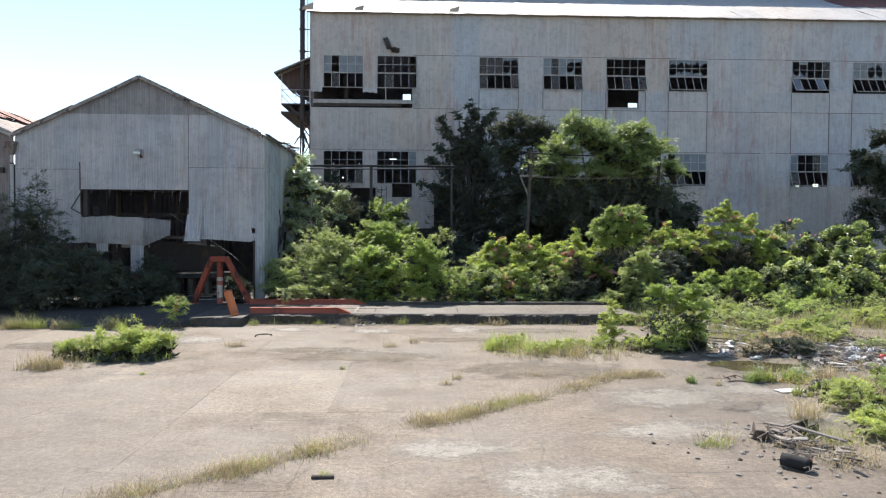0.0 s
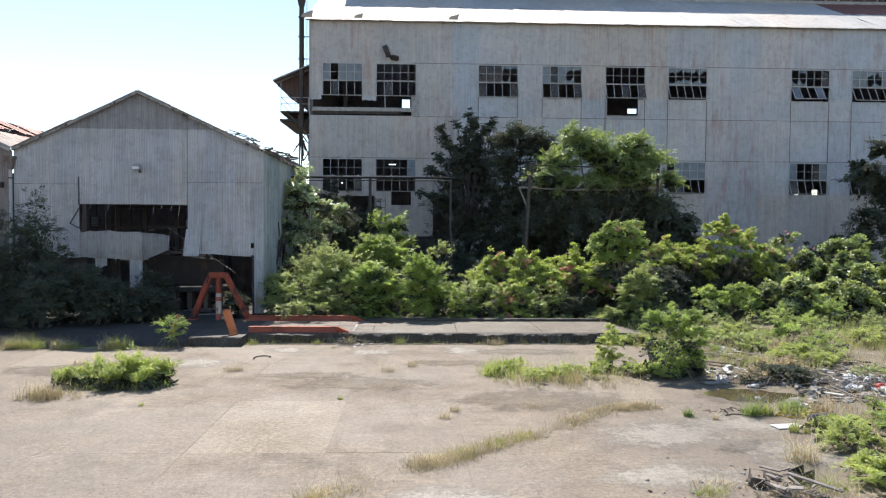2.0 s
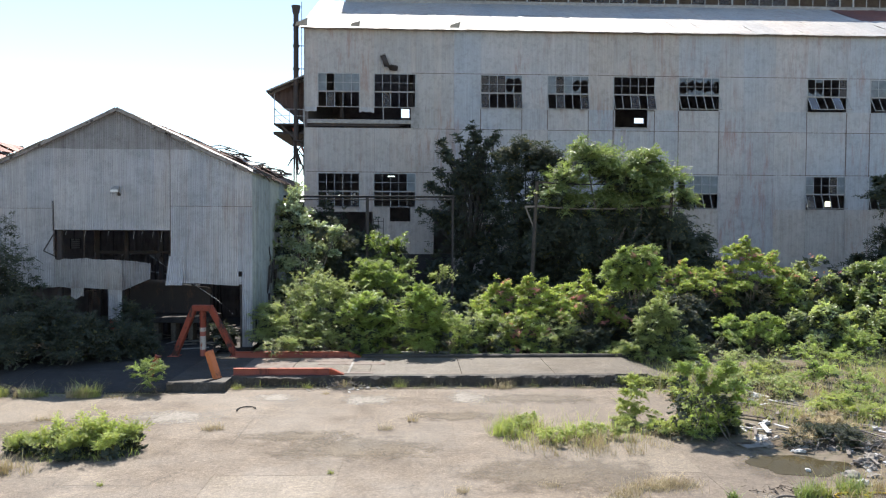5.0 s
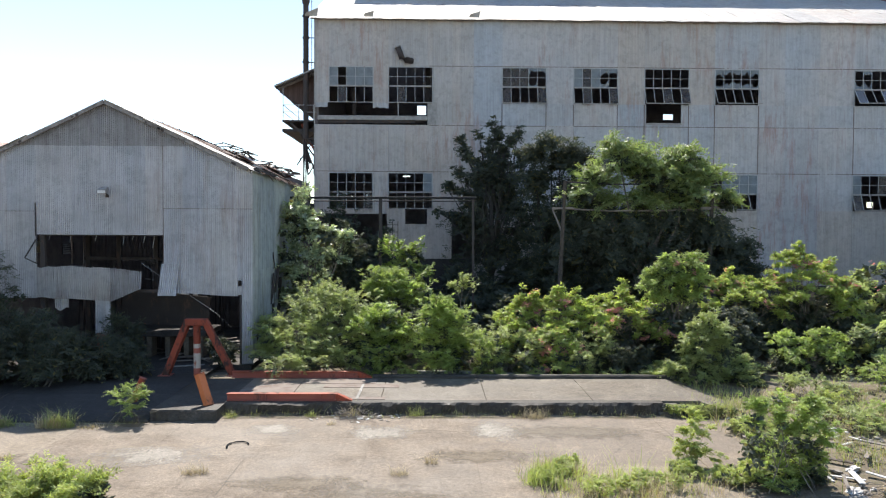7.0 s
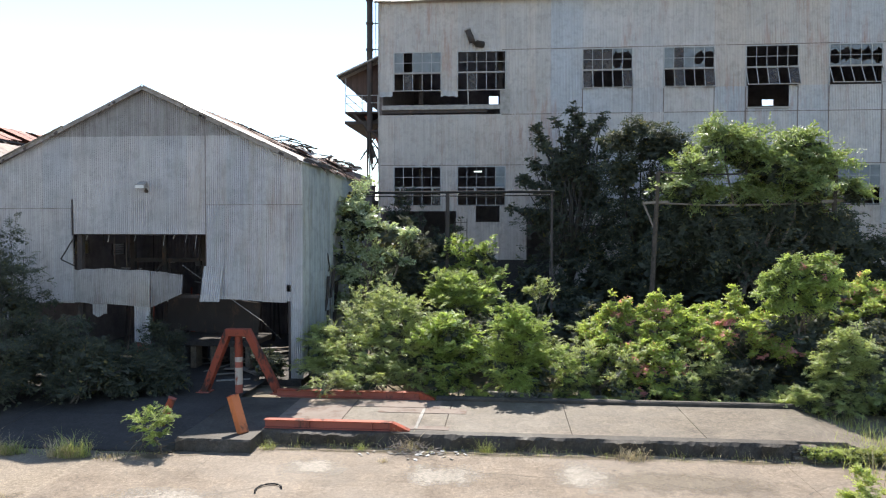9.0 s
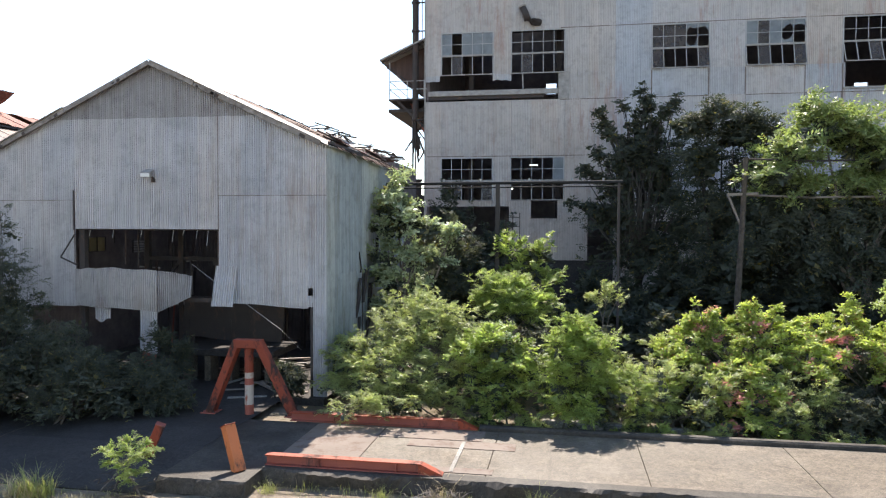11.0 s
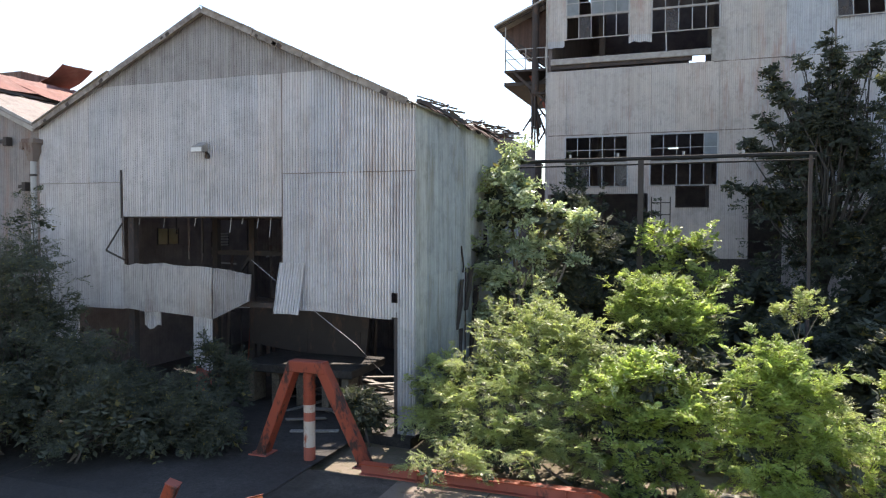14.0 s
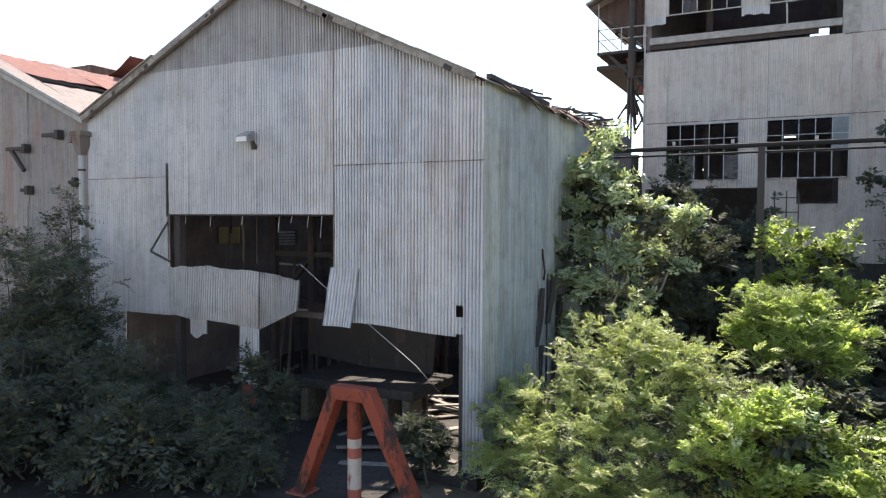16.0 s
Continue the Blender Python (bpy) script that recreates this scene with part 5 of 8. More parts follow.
for z in (13.4, 10.9, 19.0):
    g = thing("steel_girder", "rusted girder running along the inside of the factory", "girder", (26, 60.9, z), "factory girders")
    part("web", bar((-34, 0, 0), (33, 0, 0), 0.05, 0.5), DARK_STEEL, g)
    part("flange", bar((-34, 0, 0.26), (33, 0, 0.26), 0.26, 0.04), DARK_STEEL, g)
    part("flange", bar((-34, 0, -0.26), (33, 0, -0.26), 0.26, 0.04), DARK_STEEL, g)
tagged(part("floor_factory", box((BX0 + 0.2, BY + 0.4, -0.15), (BX1 - 0.2, BBACK, 0.05)), DARK_CONC, None), "dark factory floor", "floor", kind="structure")

big_roof = thing("roof_factory", "bright bare corrugated iron factory roof, rusty towards one end", "roof", kind="structure")
RS = 0.5
nx = 0
x = BX0 - 0.35
while x < BX1:
    for w0, w1 in ((-0.45, 5.5), (5.4, 10.75)):
        m = ROOF_RED if (x > 38 and w0 > 0) or x > 43 else ROOF_LIGHT
        v, f = corrugated(x - 0.02, x + 2.02, w0, w1, lambda u, w, d: (u, BY + w, BTOP + RS * w + 0.05 + d), 0.1, 0.012, 3, 5, 0.05, x + w0)
        mesh_object("roof_sheet", v, f, m, big_roof, True)
    x += 2.0
part("eave_beam", bar((BX0 - 0.3, BY - 0.22, BTOP - 0.14), (BX1, BY - 0.22, BTOP - 0.14), 0.05, 0.12), TRIM, big_roof)
for x, s in ((-8.9, 1.3), (-4.75, 1.0), (2.95, 1.1)):
    v, f = corrugated(x - 0.35 * s, x + 0.35 * s, 0, 0.6 * s, lambda u, w, d: (u + 0.15 * w, BY - 0.3 - 0.25 * w + d, BTOP - 0.12 + w * (0.35 + 0.5 * (u - x + 0.3)) + 0.1), 0.1, 0.012, 4, 3, 0.05, x)
    mesh_object("curled_flap", v, f, ROOF_LIGHT, big_roof, True, "curled up sheet at the eaves")
mon = thing("roof_monitor", "glazed roof monitor with dark broken panes along the ridge", "roof monitor", (0, 69.1, 27.0), kind="structure")
part("sill", box((-6.6, 0, -0.6), (BX1, 0.2, 0.35)), TRIM, mon)
part("rear", box((-6.6, 5.6, -0.6), (BX1, 5.9, 3.6)), INTERIOR, mon)
part("end_panel", box((-6.6, 0.21, -0.6), (-6.4, 5.6, 3.6)), GALV_BIG, mon)
part("monitor_roof", box((-7.2, -0.7, 3.6), (BX1, 6.4, 3.75)), ROOF_LIGHT, mon)
x = -6.6
while x < BX1:
    part("mullion", bar((x, 0.08, 0.3), (x, 0.08, 3.6), 0.14 if int((x + 6.6) / 1.3) % 4 == 0 else 0.06), PALE_STEEL, mon)
    if rnd.random() < 0.35:
        part("pane", box((x + 0.05, 0.08, 0.4), (x + 1.25, 0.09, 2.0)), PANE_DARK, mon)
    x += 1.3
part("transom", bar((-6.6, 0.08, 2.0), (BX1, 0.08, 2.0), 0.06), PALE_STEEL, mon)
tagged(part("roof_factory_rear", box((BX0, BY + 10.4, 26.6), (-6.6, BBACK + 0.3, 26.9)), ROOF_LIGHT, None), "bare sheet roof beside the monitor", "roof", kind="structure")


def factory_window(number, x0, x1, z0, z1, seed, code, tilt, label):
    """Steel sash window: a fixed upper light of five by two panes and a hopper row that hangs outwards.
    code, a letter a column: p dusty pane, k dark pane, b broken pane, d none."""
    r = random.Random(seed)
    w = thing(f"window_{number}", label, "window", (x0, BY - 0.02, z0), "factory windows", "structure")
    W, H = x1 - x0, z1 - z0
    hh = H * 0.46
    fr = part("window_frame", (lambda b: [bar_into(b, (0, 0, 0), (0, 0, H), 0.07), bar_into(b, (W, 0, 0), (W, 0, H), 0.07), bar_into(b, (0, 0, H), (W, 0, H), 0.06), b][-1])(bmesh.new()), PALE_STEEL, w)
    part("transom", bar((0, -0.02, hh), (W, -0.02, hh), 0.11), TRIM, w)
    part("glazing_bar", bar((0, 0, (hh + H) / 2), (W, 0, (hh + H) / 2), 0.03), PALE_STEEL, fr)
    for i in range(1, 5):
        part("glazing_bar", bar((W * i / 5, 0, hh), (W * i / 5, 0, H), 0.035), PALE_STEEL, fr)
    # hopper, hung at the transom and swung out at the foot
    dz, dy = hh * math.cos(tilt), -hh * math.sin(tilt)
    skew = 0.25 * math.sin(tilt)
    sash = part("hopper_sash", bar((skew, dy - 0.03, hh - dz), (W + skew, dy - 0.03, hh - dz + r.uniform(-0.04, 0.04)), 0.06), TRIM, w, "bent sash that hangs outwards")
    for i in range(6):
        part("sash_bar", bar((W * i / 5, -0.03, hh), (W * i / 5 + skew, dy - 0.03, hh - dz), 0.04), PALE_STEEL, sash)
    for i in range(5):
        c = code[i]
        for a, b in ((hh, (hh + H) / 2), ((hh + H) / 2, H)):
            xa, xb = W * i / 5 + 0.02, W * (i + 1) / 5 - 0.02
            m = PANE_DUSTY if c in "pb" else PANE_DARK
            if c == "d" or (c == "b" and r.random() < 0.15):
                continue
            if c == "b":
                up_ = b == H
                lo_, hi_ = a + 0.01, b - 0.01
                edge = lambda q: hi_ - (hi_ - lo_) * q if up_ else lo_ + (hi_ - lo_) * q
                pts = [(xa, 0, edge(0)), (xb, 0, edge(0)), (xb, 0, edge(r.uniform(0.3, 1))), (xa + (xb - xa) * r.uniform(0.55, 0.75), 0, edge(r.uniform(0.15, 0.6))), (xa + (xb - xa) * r.uniform(0.2, 0.45), 0, edge(r.uniform(0.1, 0.7))), (xa, 0, edge(r.uniform(0.3, 1)))]
                n = len(pts)
                pts2 = [(p[0], 0.008, p[2]) for p in pts]
                fs = [tuple(range(n)), tuple(range(2 * n - 1, n - 1, -1))] + [(q, q + n, (q + 1) % n + n, (q + 1) % n) for q in range(n)]
                mesh_object("broken_pane", pts + pts2, fs, m, fr)
            else:
                part("pane", box((xa, 0, a + 0.01), (xb, 0.008, b - 0.01)), m, fr)
        if r.random() < 0.2:
            g = [(W * i / 5 + 0.02, -0.03, hh - 0.02), (W * (i + 1) / 5 - 0.02, -0.03, hh - 0.02), (W * (i + 1) / 5 - 0.02 + skew, dy - 0.03, hh - dz + 0.02), (W * i / 5 + 0.02 + skew, dy - 0.03, hh - dz + 0.02)]
            g2 = [(p[0], p[1] + 0.008, p[2]) for p in g]
            mesh_object("pane", g + g2, [(0, 1, 2, 3), (7, 6, 5, 4), (0, 4, 5, 1), (1, 5, 6, 2), (2, 6, 7, 3), (3, 7, 4, 0)], PANE_DARK, sash)
    return w


DARKW = "rusted steel sash window with all its glass gone"
BROKEN = "rusted steel sash window with jagged broken panes"
PALEW = "rusted steel sash window with dusty pale panes"
spec = [("A", UP, "pdppp", 0.05, PALEW), ("B", UP, "ddddd", 0.03, DARKW), ("C", UP, "kkkbb", 0.12, BROKEN), ("D", UP, "pkpbb", 0.15, BROKEN), ("E", UP, "ddddd", 0.25, DARKW), ("F", UP, "bbbbb", 0.35, BROKEN), ("G", UP, "bbddk", 0.45, BROKEN), ("H", UP, "ppbbp", 0.4, BROKEN), ("I", UP, "pbdbb", 0.3, BROKEN),
        ("A", LOW, "ddddd", 0.03, DARKW), ("B", LOW, "ddddp", 0.03, DARKW), ("F", LOW, "dpppp", 0.3, PALEW), ("G", LOW, "pddkp", 0.25, PALEW), ("H", LOW, "pkddp", 0.25, PALEW), ("I", LOW, "ppddp", 0.25, PALEW)]
for n, (c, zz, code, tilt, lab) in enumerate(spec):
    factory_window(n + 1, cols[c][0], cols[c][1], zz[0], zz[1], 40 + n, code, tilt, lab)
for a, b, c in ((-2.03, -0.40, 7.72), (-2.03, -0.40, 6.68)):
    part("lintel", bar((a, BY - 0.02, c), (b, BY - 0.02, c), 0.06), DARK_STEEL, big_wall)

elbow = thing("vent_elbow", "bent rusted vent pipe sticking out of the wall", "vent pipe", (-2.1, BY - 0.05, 18.75))
v, f = tube([(0.55, 0.05, -0.15), (0.1, -0.25, -0.15), (-0.2, -0.3, 0.0), (-0.3, -0.3, 0.3), (-0.5, -0.3, 0.75)], [0.22, 0.22, 0.23, 0.21, 0.2], 12)
mesh_object("pipe", v, f, DARK_STEEL, elbow, True)
v, f = tube([(-0.49, -0.3, 0.72), (-0.52, -0.3, 0.8)], [0.25, 0.25], 12)
mesh_object("flange", v, f, TRIM, elbow, True)

stack = thing("vent_stack", "tall rusted vent stack standing beside the factory corner", "stack", (-9.45, 59.2, 0))
part("pipe", bar((0, 0, 13.0), (0, 0, 23.2), 0.4, round_=14), DARK_STEEL, stack)
part("bracket", bar((-0.2, 0, 12.96), (0.85, 0, 12.96), 0.3, 0.1), DARK_STEEL, stack)
part("collar", bar((0, 0, 22.9), (0, 0, 23.5), 0.5, 0.72, round_=14), DARK_STEEL, stack)
for z in (18.6, 20.4, 22.0):
    part("stay", bar((0, 0, z), (0.8, 0, z), 0.06), DARK_STEEL, stack)
    part("band", bar((0, 0, z - 0.06), (0, 0, z + 0.06), 0.52, round_=14), DARK_STEEL, stack)
part("prop", bar((0, 0, 0), (0, 0, 12.95), 0.1, round_=8), DARK_STEEL, stack)
part("ladder_rail", bar((0.45, -0.1, 17.5), (0.45, -0.1, 23.8), 0.04), DARK_STEEL, stack)

hood = thing("lean_to_canopy", "rusted lean-to canopy on the end of the factory", "canopy", (BX0, 59.0, 16.7))
cb = bmesh.new()
vs = [cb.verts.new(p) for p in ((-3.1, 0, 0.15), (0, 0, 1.5), (0, 9, 1.5), (-3.1, 9, 0.15), (-3.1, 0, 0.05), (0, 0, 1.4), (0, 9, 1.4), (-3.1, 9, 0.05))]
for q in ((0, 1, 2, 3), (7, 6, 5, 4), (0, 4, 5, 1), (3, 2, 6, 7), (0, 3, 7, 4), (1, 5, 6, 2)):
    cb.faces.new([vs[k] for k in q])
part("roof_sheet", cb, TRIM, hood)
part("soffit", box((-2.6, 0.35, -3.2), (-0.02, 8.5, -3.0)), DARK_STEEL, hood)
for y in (0.3, 3.0, 6.0):
    part("rafter", bar((-3.0, y, 0.02), (0, y, 1.32), 0.1), DARK_STEEL, hood)
    part("strut", bar((-3.0, y, 0.0), (-0.1, y, -2.2), 0.1), DARK_STEEL, hood)
v, f = corrugated(-2.95, -0.02, lambda u: -0.15 - (u + 2.95) * 0.75, lambda u: 0.05 + (u + 2.95) * 0.42, lambda u, w, d: (u, 1.2 - d, w), 0.1, 0.01, 4, 3, 0.04, 3)
mesh_object("side_sheet", v, f, ROOF_RUST, hood, True)
walkway = thing("walkway", "rusted steel walkway with a thin railing high on the factory end", "walkway", (BX0, 59.0, 14.3))
part("floor_plate", box((-2.5, 0, -0.12), (0, 7, 0)), DARK_STEEL, walkway)
for x in (-2.45, -1.3, -0.2):
    part("post", bar((x, 0.05, 0), (x, 0.05, 1.15), 0.045), PALE_STEEL, walkway)
for z in (0.6, 1.12):
    part("rail", bar((-2.45, 0.05, z), (0, 0.05, z), 0.04), PALE_STEEL, walkway)
    part("rail", bar((-2.45, 0.05, z), (-2.45, 6.9, z), 0.04), PALE_STEEL, walkway)
part("post", bar((-2.45, 0.05, 0), (-2.45, 0.05, 2.4), 0.045), PALE_STEEL, walkway)
part("brace", bar((-2.0, 0.2, -0.1), (-0.2, 0.2, -1.8), 0.14), DARK_STEEL, walkway)
part("brace", bar((-1.3, 1.2, -0.1), (-0.1, 1.2, -2.6), 0.14), RED_FADED_SHADE, walkway)
cb = bmesh.new()
rnd = random.Random(5)
for i in range(14):
    bar_into(cb, (rnd.uniform(-1.5, -0.1), rnd.uniform(0.2, 2), rnd.uniform(-4, -0.3)), (rnd.uniform(-1.0, -0.1), rnd.uniform(0.2, 2), rnd.uniform(-4, -0.3)), 0.09)
part("broken_framing", cb, DARK_STEEL, walkway)
part("drop_pipe", bar((-0.95, 0.2, -6.5), (-0.95, 0.2, -1.0), 0.12, round_=8), DARK_STEEL, walkway)
v, f = rough_block((-11.5, 60.5, 0), (BX0 - 0.1, 66, 8.2), 0.2, 0.6, 9)
tagged(mesh_object("wall_annex", v, f, DARK_CONC), "dark low annex behind the shed", "wall", kind="structure")
for x, h in ((-10.9, 9.9), (-9.75, 9.2)):
    c = thing("stub_chimney", "short dark chimney behind the shed", "chimney", (x, 61.5, 8.0), "short chimneys")
    part("shaft", bar((0, 0, 0), (0, 0, h - 8.0), 0.42, 0.42, 0.02), DARK_STEEL, c)
    part("cap", bar((0, 0, h - 8.0), (0, 0, h - 7.88), 0.52, 0.52), DARK_STEEL, c)

# ---- pipe rack, poles ----
rack = thing("pipe_rack", "long dark pipe carried on thin steel posts", "pipe rack", (0, 45.2, 0))
part("pipe", bar((-9.2, 0, 7.95), (2.4, 0.1, 8.0), 0.13, round_=10), BLACK_RUBBER, rack)
part("pipe", bar((-9.2, 0.3, 7.78), (2.4, 0.35, 7.83), 0.06, round_=8), BLACK_RUBBER, rack)
for x in (-2.85, 2.25):
    part("post", bar((x, 0.1, 0), (x, 0.1, 8.0), 0.18 if x < 0 else 0.1), DARK_STEEL, rack)
for x in (-7.0, -5.2, -3.6, -1.5, 0.3, 1.6):
    part("bolt_head", bar((x, -0.02, 8.05), (x, -0.02, 8.16), 0.09, round_=8), PALE_STEEL, rack)
cage = thing("ladder_cage", "small rusted ladder cage beside the pipe post", "ladder", (-2.5, 45.4, 3.5))
for x in (0, 0.3, 0.6):
    part("upright", bar((x, 0, -3.4), (x, 0, 3.2), 0.035), DARK_STEEL, cage)
for i in range(8):
    part("rung", bar((0, 0, 0.2 + 0.4 * i), (0.6, 0, 0.2 + 0.4 * i), 0.03), DARK_STEEL, cage)

for x, y, h, lab in ((7.2, 45.6, 9.0, "leaning weathered wooden pole with a crossarm"), (15.8, 46.3, 9.1, "weathered wooden pole among the trees")):
    p = thing("utility_pole", lab, "pole", (x, y, 0), "poles")
    part("shaft", bar((-0.3, -0.3, -0.2), (0.22, 0.3, h), 0.28, 0.2, round_=10), WOOD_DARK, p)
    arm = part("crossarm", bar((-0.55, 0.1, h - 1.55), (0.7, 0.25, h - 1.5), 0.1, 0.12, 0.01), WOOD_GREY, p)
    part("brace", bar((-0.5, 0.1, h - 1.6), (0.05, 0.15, h - 2.9), 0.08), WOOD_GREY, arm)
line = thing("conduit_line", "two thin pipes slung between the wooden poles", "conduit", (0, 0, 0))
for z, r, m in ((8.95, 0.04, DARK_STEEL), (7.45, 0.05, WOOD_GREY)):
    v, f = tube([(7.4, 45.9, z), (10, 46.1, z - 0.1), (13, 46.3, z - 0.06), (16, 46.5, z + 0.05)], [r] * 4, 7)
    mesh_object("pipe", v, f, m, line, True)

# ---- weighbridge steelwork ----
trip = thing("steel_tripod", "worn orange steel A-frame with a white-flaked centre post on the platform", "A-frame", (-9.4, 34.75, DECK_Z - 0.02))
for s, foot in ((-1, -1.25), (1, 1.45)):
    leg = part("leg", bar((foot, 0.05, 0), (s * 0.34, 0, 2.2), 0.3, 0.24, 0.015), ORANGE_SHADED, trip)
    part("foot_plate", box((foot - 0.24, -0.2, 0), (foot + 0.24, 0.3, 0.03), 0.005), RED_FADED_SHADE, leg)
    for q in (-0.19, 0.19):
        part("bolt", bar((foot + q, -0.14, 0.02), (foot + q, -0.14, 0.06), 0.05, round_=6), DARK_STEEL, leg)
part("head", (lambda b: (b.verts.ensure_lookup_table(), [setattr(q, "co", Vector((q.co.x * (0.85 if q.co.z > 2.2 else 1.0), q.co.y, q.co.z))) for q in b.verts], b)[2])(box((-0.52, -0.16, 2.02), (0.52, 0.16, 2.28), 0.02)), ORANGE_SHADED, trip)
for z0, z1, m, words in ((0, 0.3, RED_FADED_SHADE, "faded red foot of the post"), (0.3, 0.9, WHITE_PAINT, "flaking white paint"), (0.9, 1.1, RED_FADED_SHADE, "faded red band"), (1.1, 1.28, WHITE_PAINT, "flaking white band")):
    part("post", bar((0, 0.05, z0), (0, 0.05, z1), 0.27, round_=14), m, trip, words)
upper = part("post", bar((0, 0.05, 1.28), (0, 0.05, 2.05), 0.27, round_=14), ORANGE_SHADED, trip)
for z in (1.28, 1.46, 1.66, 1.88):
    part("ring", bar((0, 0.05, z), (0, 0.05, z + 0.04), 0.295, round_=14), ORANGE_SHADED, upper)

stub = thing("steel_stub", "leaning cut-off orange steel beam at the kerb", "steel post", (-7.42, 30.05, DECK_Z - 0.04))
d = Vector((-0.40, 0.25, 1.0))
part("web", bar((0, 0.0, 0), d, 0.27, 0.22, 0.012), ORANGE_PALE, stub)
part("end_plate", bar(d * 1.0, d * 1.018, 0.29, 0.24, 0.004), ORANGE, stub)
for off in (0.25, 0.62):
    part("bolt", bar(d * off + Vector((0, -0.135, 0)), d * off + Vector((0, -0.1, 0)), 0.05, round_=8), DARK_STEEL, stub)
stub2 = thing("steel_stub", "short leaning red-orange steel stub in the shade", "steel post", (-10.3, 30.9, 0.26))
d = Vector((0.3, 0.12, 0.78))
part("web", bar((0, 0, 0), d, 0.27, 0.22, 0.012), ORANGE, stub2)
part("end_plate", bar(d, d * 1.025, 0.29, 0.24, 0.004), RED_FADED_SHADE, stub2)


def guide_beam(label, x0, x1, y, z0):
    g = thing("guide_beam", label, "steel beam", (x0, y, z0), "guide beams")
    L = x1 - x0
    # dark red web and lower flange carry the shade below the sunlit orange top
    web = part("web", box((0, -0.015, 0.02), (L - 0.55, 0.015, 0.225)), RED_FADED_SHADE, g)
    part("flange", box((0, -0.13, 0.225), (L - 0.5, 0.1, 0.25), 0.004), ORANGE, g)
    part("flange", box((0, -0.13, 0.0), (L, 0.1, 0.025), 0.004), RED_FADED_SHADE, g)
    nb = bmesh.new()
    vs = [nb.verts.new(p) for p in ((L - 0.55, -0.13, 0.025), (L, -0.13, 0.025), (L - 0.55, -0.13, 0.245), (L - 0.5, -0.13, 0.245), (L - 0.55, 0.1, 0.025), (L, 0.1, 0.025), (L - 0.55, 0.1, 0.245), (L - 0.5, 0.1, 0.245))]
    for q in ((0, 1, 3, 2), (5, 4, 6, 7), (2, 3, 7, 6), (1, 5, 7, 3)):
        nb.faces.new([vs[k] for k in q])
    part("nose", nb, ORANGE, g)
    for i in range(2):
        x = 1.3 + i * (L - 2.4)
        part("stiffener", box((x, -0.12, 0.03), (x + 0.02, -0.016, 0.22)), RED_FADED_SHADE, web)
    return g


guide_beam("long worn orange steel guide beam along the kerb", -6.95, -2.7, 30.55, DECK_Z + 0.02)
guide_beam("long worn orange steel guide beam along the rear of the platform", -7.85, -2.35, 34.33, DECK_Z - 0.0)
low_wall = thing("low_wall", "broken pale low concrete wall behind the platform", "low wall", (-0.6, 35.6, 0.02))
part("block", box((0, 0, 0), (2.3, 0.2, 0.36), 0.02), PALE_CONC, low_wall)
part("block", box((2.32, 0.01, 0), (4.2, 0.2, 0.29), 0.02), PALE_CONC, low_wall)


# ---- plants ----


def shrub(label, base, w, d, h, mat, n=9, twigs=1500, seed=1, **kw):
    rr = random.Random(seed)
    opt = dict(pairs=6, core=0.3, twig_len=0.45, leaf_len=0.11, leaf_w=0.042, radius=0.035, stems=4)
    opt.update(kw)
    name, cat = opt.pop("name", "shrub"), opt.pop("category", "shrub")
    return plant(name, label, cat, base, heap(rr, n, w, d, h), mat, twigs, seed=seed, group=opt.pop("group", "shrubs behind the platform"), **opt)


# trees against the factory
def spires(tips, fill):
    """Clumps strung along boughs that rise from the stem to their tips; a tip is (x, y, z, bough length, start height)."""
    out = []
    for x, y, z, z0 in tips:
        n = max(3, int(math.hypot(x, z - z0) / 0.55))
        for k in range(n):
            t = 0.25 + 0.75 * (k + 0.5) / n
            s = 0.38 * (1 - t) + 0.17
            out.append((x * t ** 1.25 + 0.12 * math.sin(5 * k + x), y * t, z0 + (z - z0) * t, s * 1.15, s, s * 0.8))
    return out + fill


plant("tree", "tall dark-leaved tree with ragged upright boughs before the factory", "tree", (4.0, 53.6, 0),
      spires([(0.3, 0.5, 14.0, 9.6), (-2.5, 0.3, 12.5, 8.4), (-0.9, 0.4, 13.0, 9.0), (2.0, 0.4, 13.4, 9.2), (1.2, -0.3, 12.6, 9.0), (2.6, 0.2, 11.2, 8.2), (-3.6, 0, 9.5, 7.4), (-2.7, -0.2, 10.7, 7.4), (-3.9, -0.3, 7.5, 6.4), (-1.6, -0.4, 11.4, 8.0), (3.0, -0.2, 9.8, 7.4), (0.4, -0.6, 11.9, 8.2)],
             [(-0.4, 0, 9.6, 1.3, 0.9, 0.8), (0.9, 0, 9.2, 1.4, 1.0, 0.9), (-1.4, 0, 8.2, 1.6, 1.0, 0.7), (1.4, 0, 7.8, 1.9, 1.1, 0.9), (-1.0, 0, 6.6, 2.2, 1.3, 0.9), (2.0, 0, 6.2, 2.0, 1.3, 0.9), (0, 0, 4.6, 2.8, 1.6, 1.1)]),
      LEAF_DARK_SHADED, 4200, 5, 0.42, 0.17, 0.075, 0.09, 2, seed=101, group="trees before the factory", shell=0.2, up=0.3, core=0.2, rag=1.2)
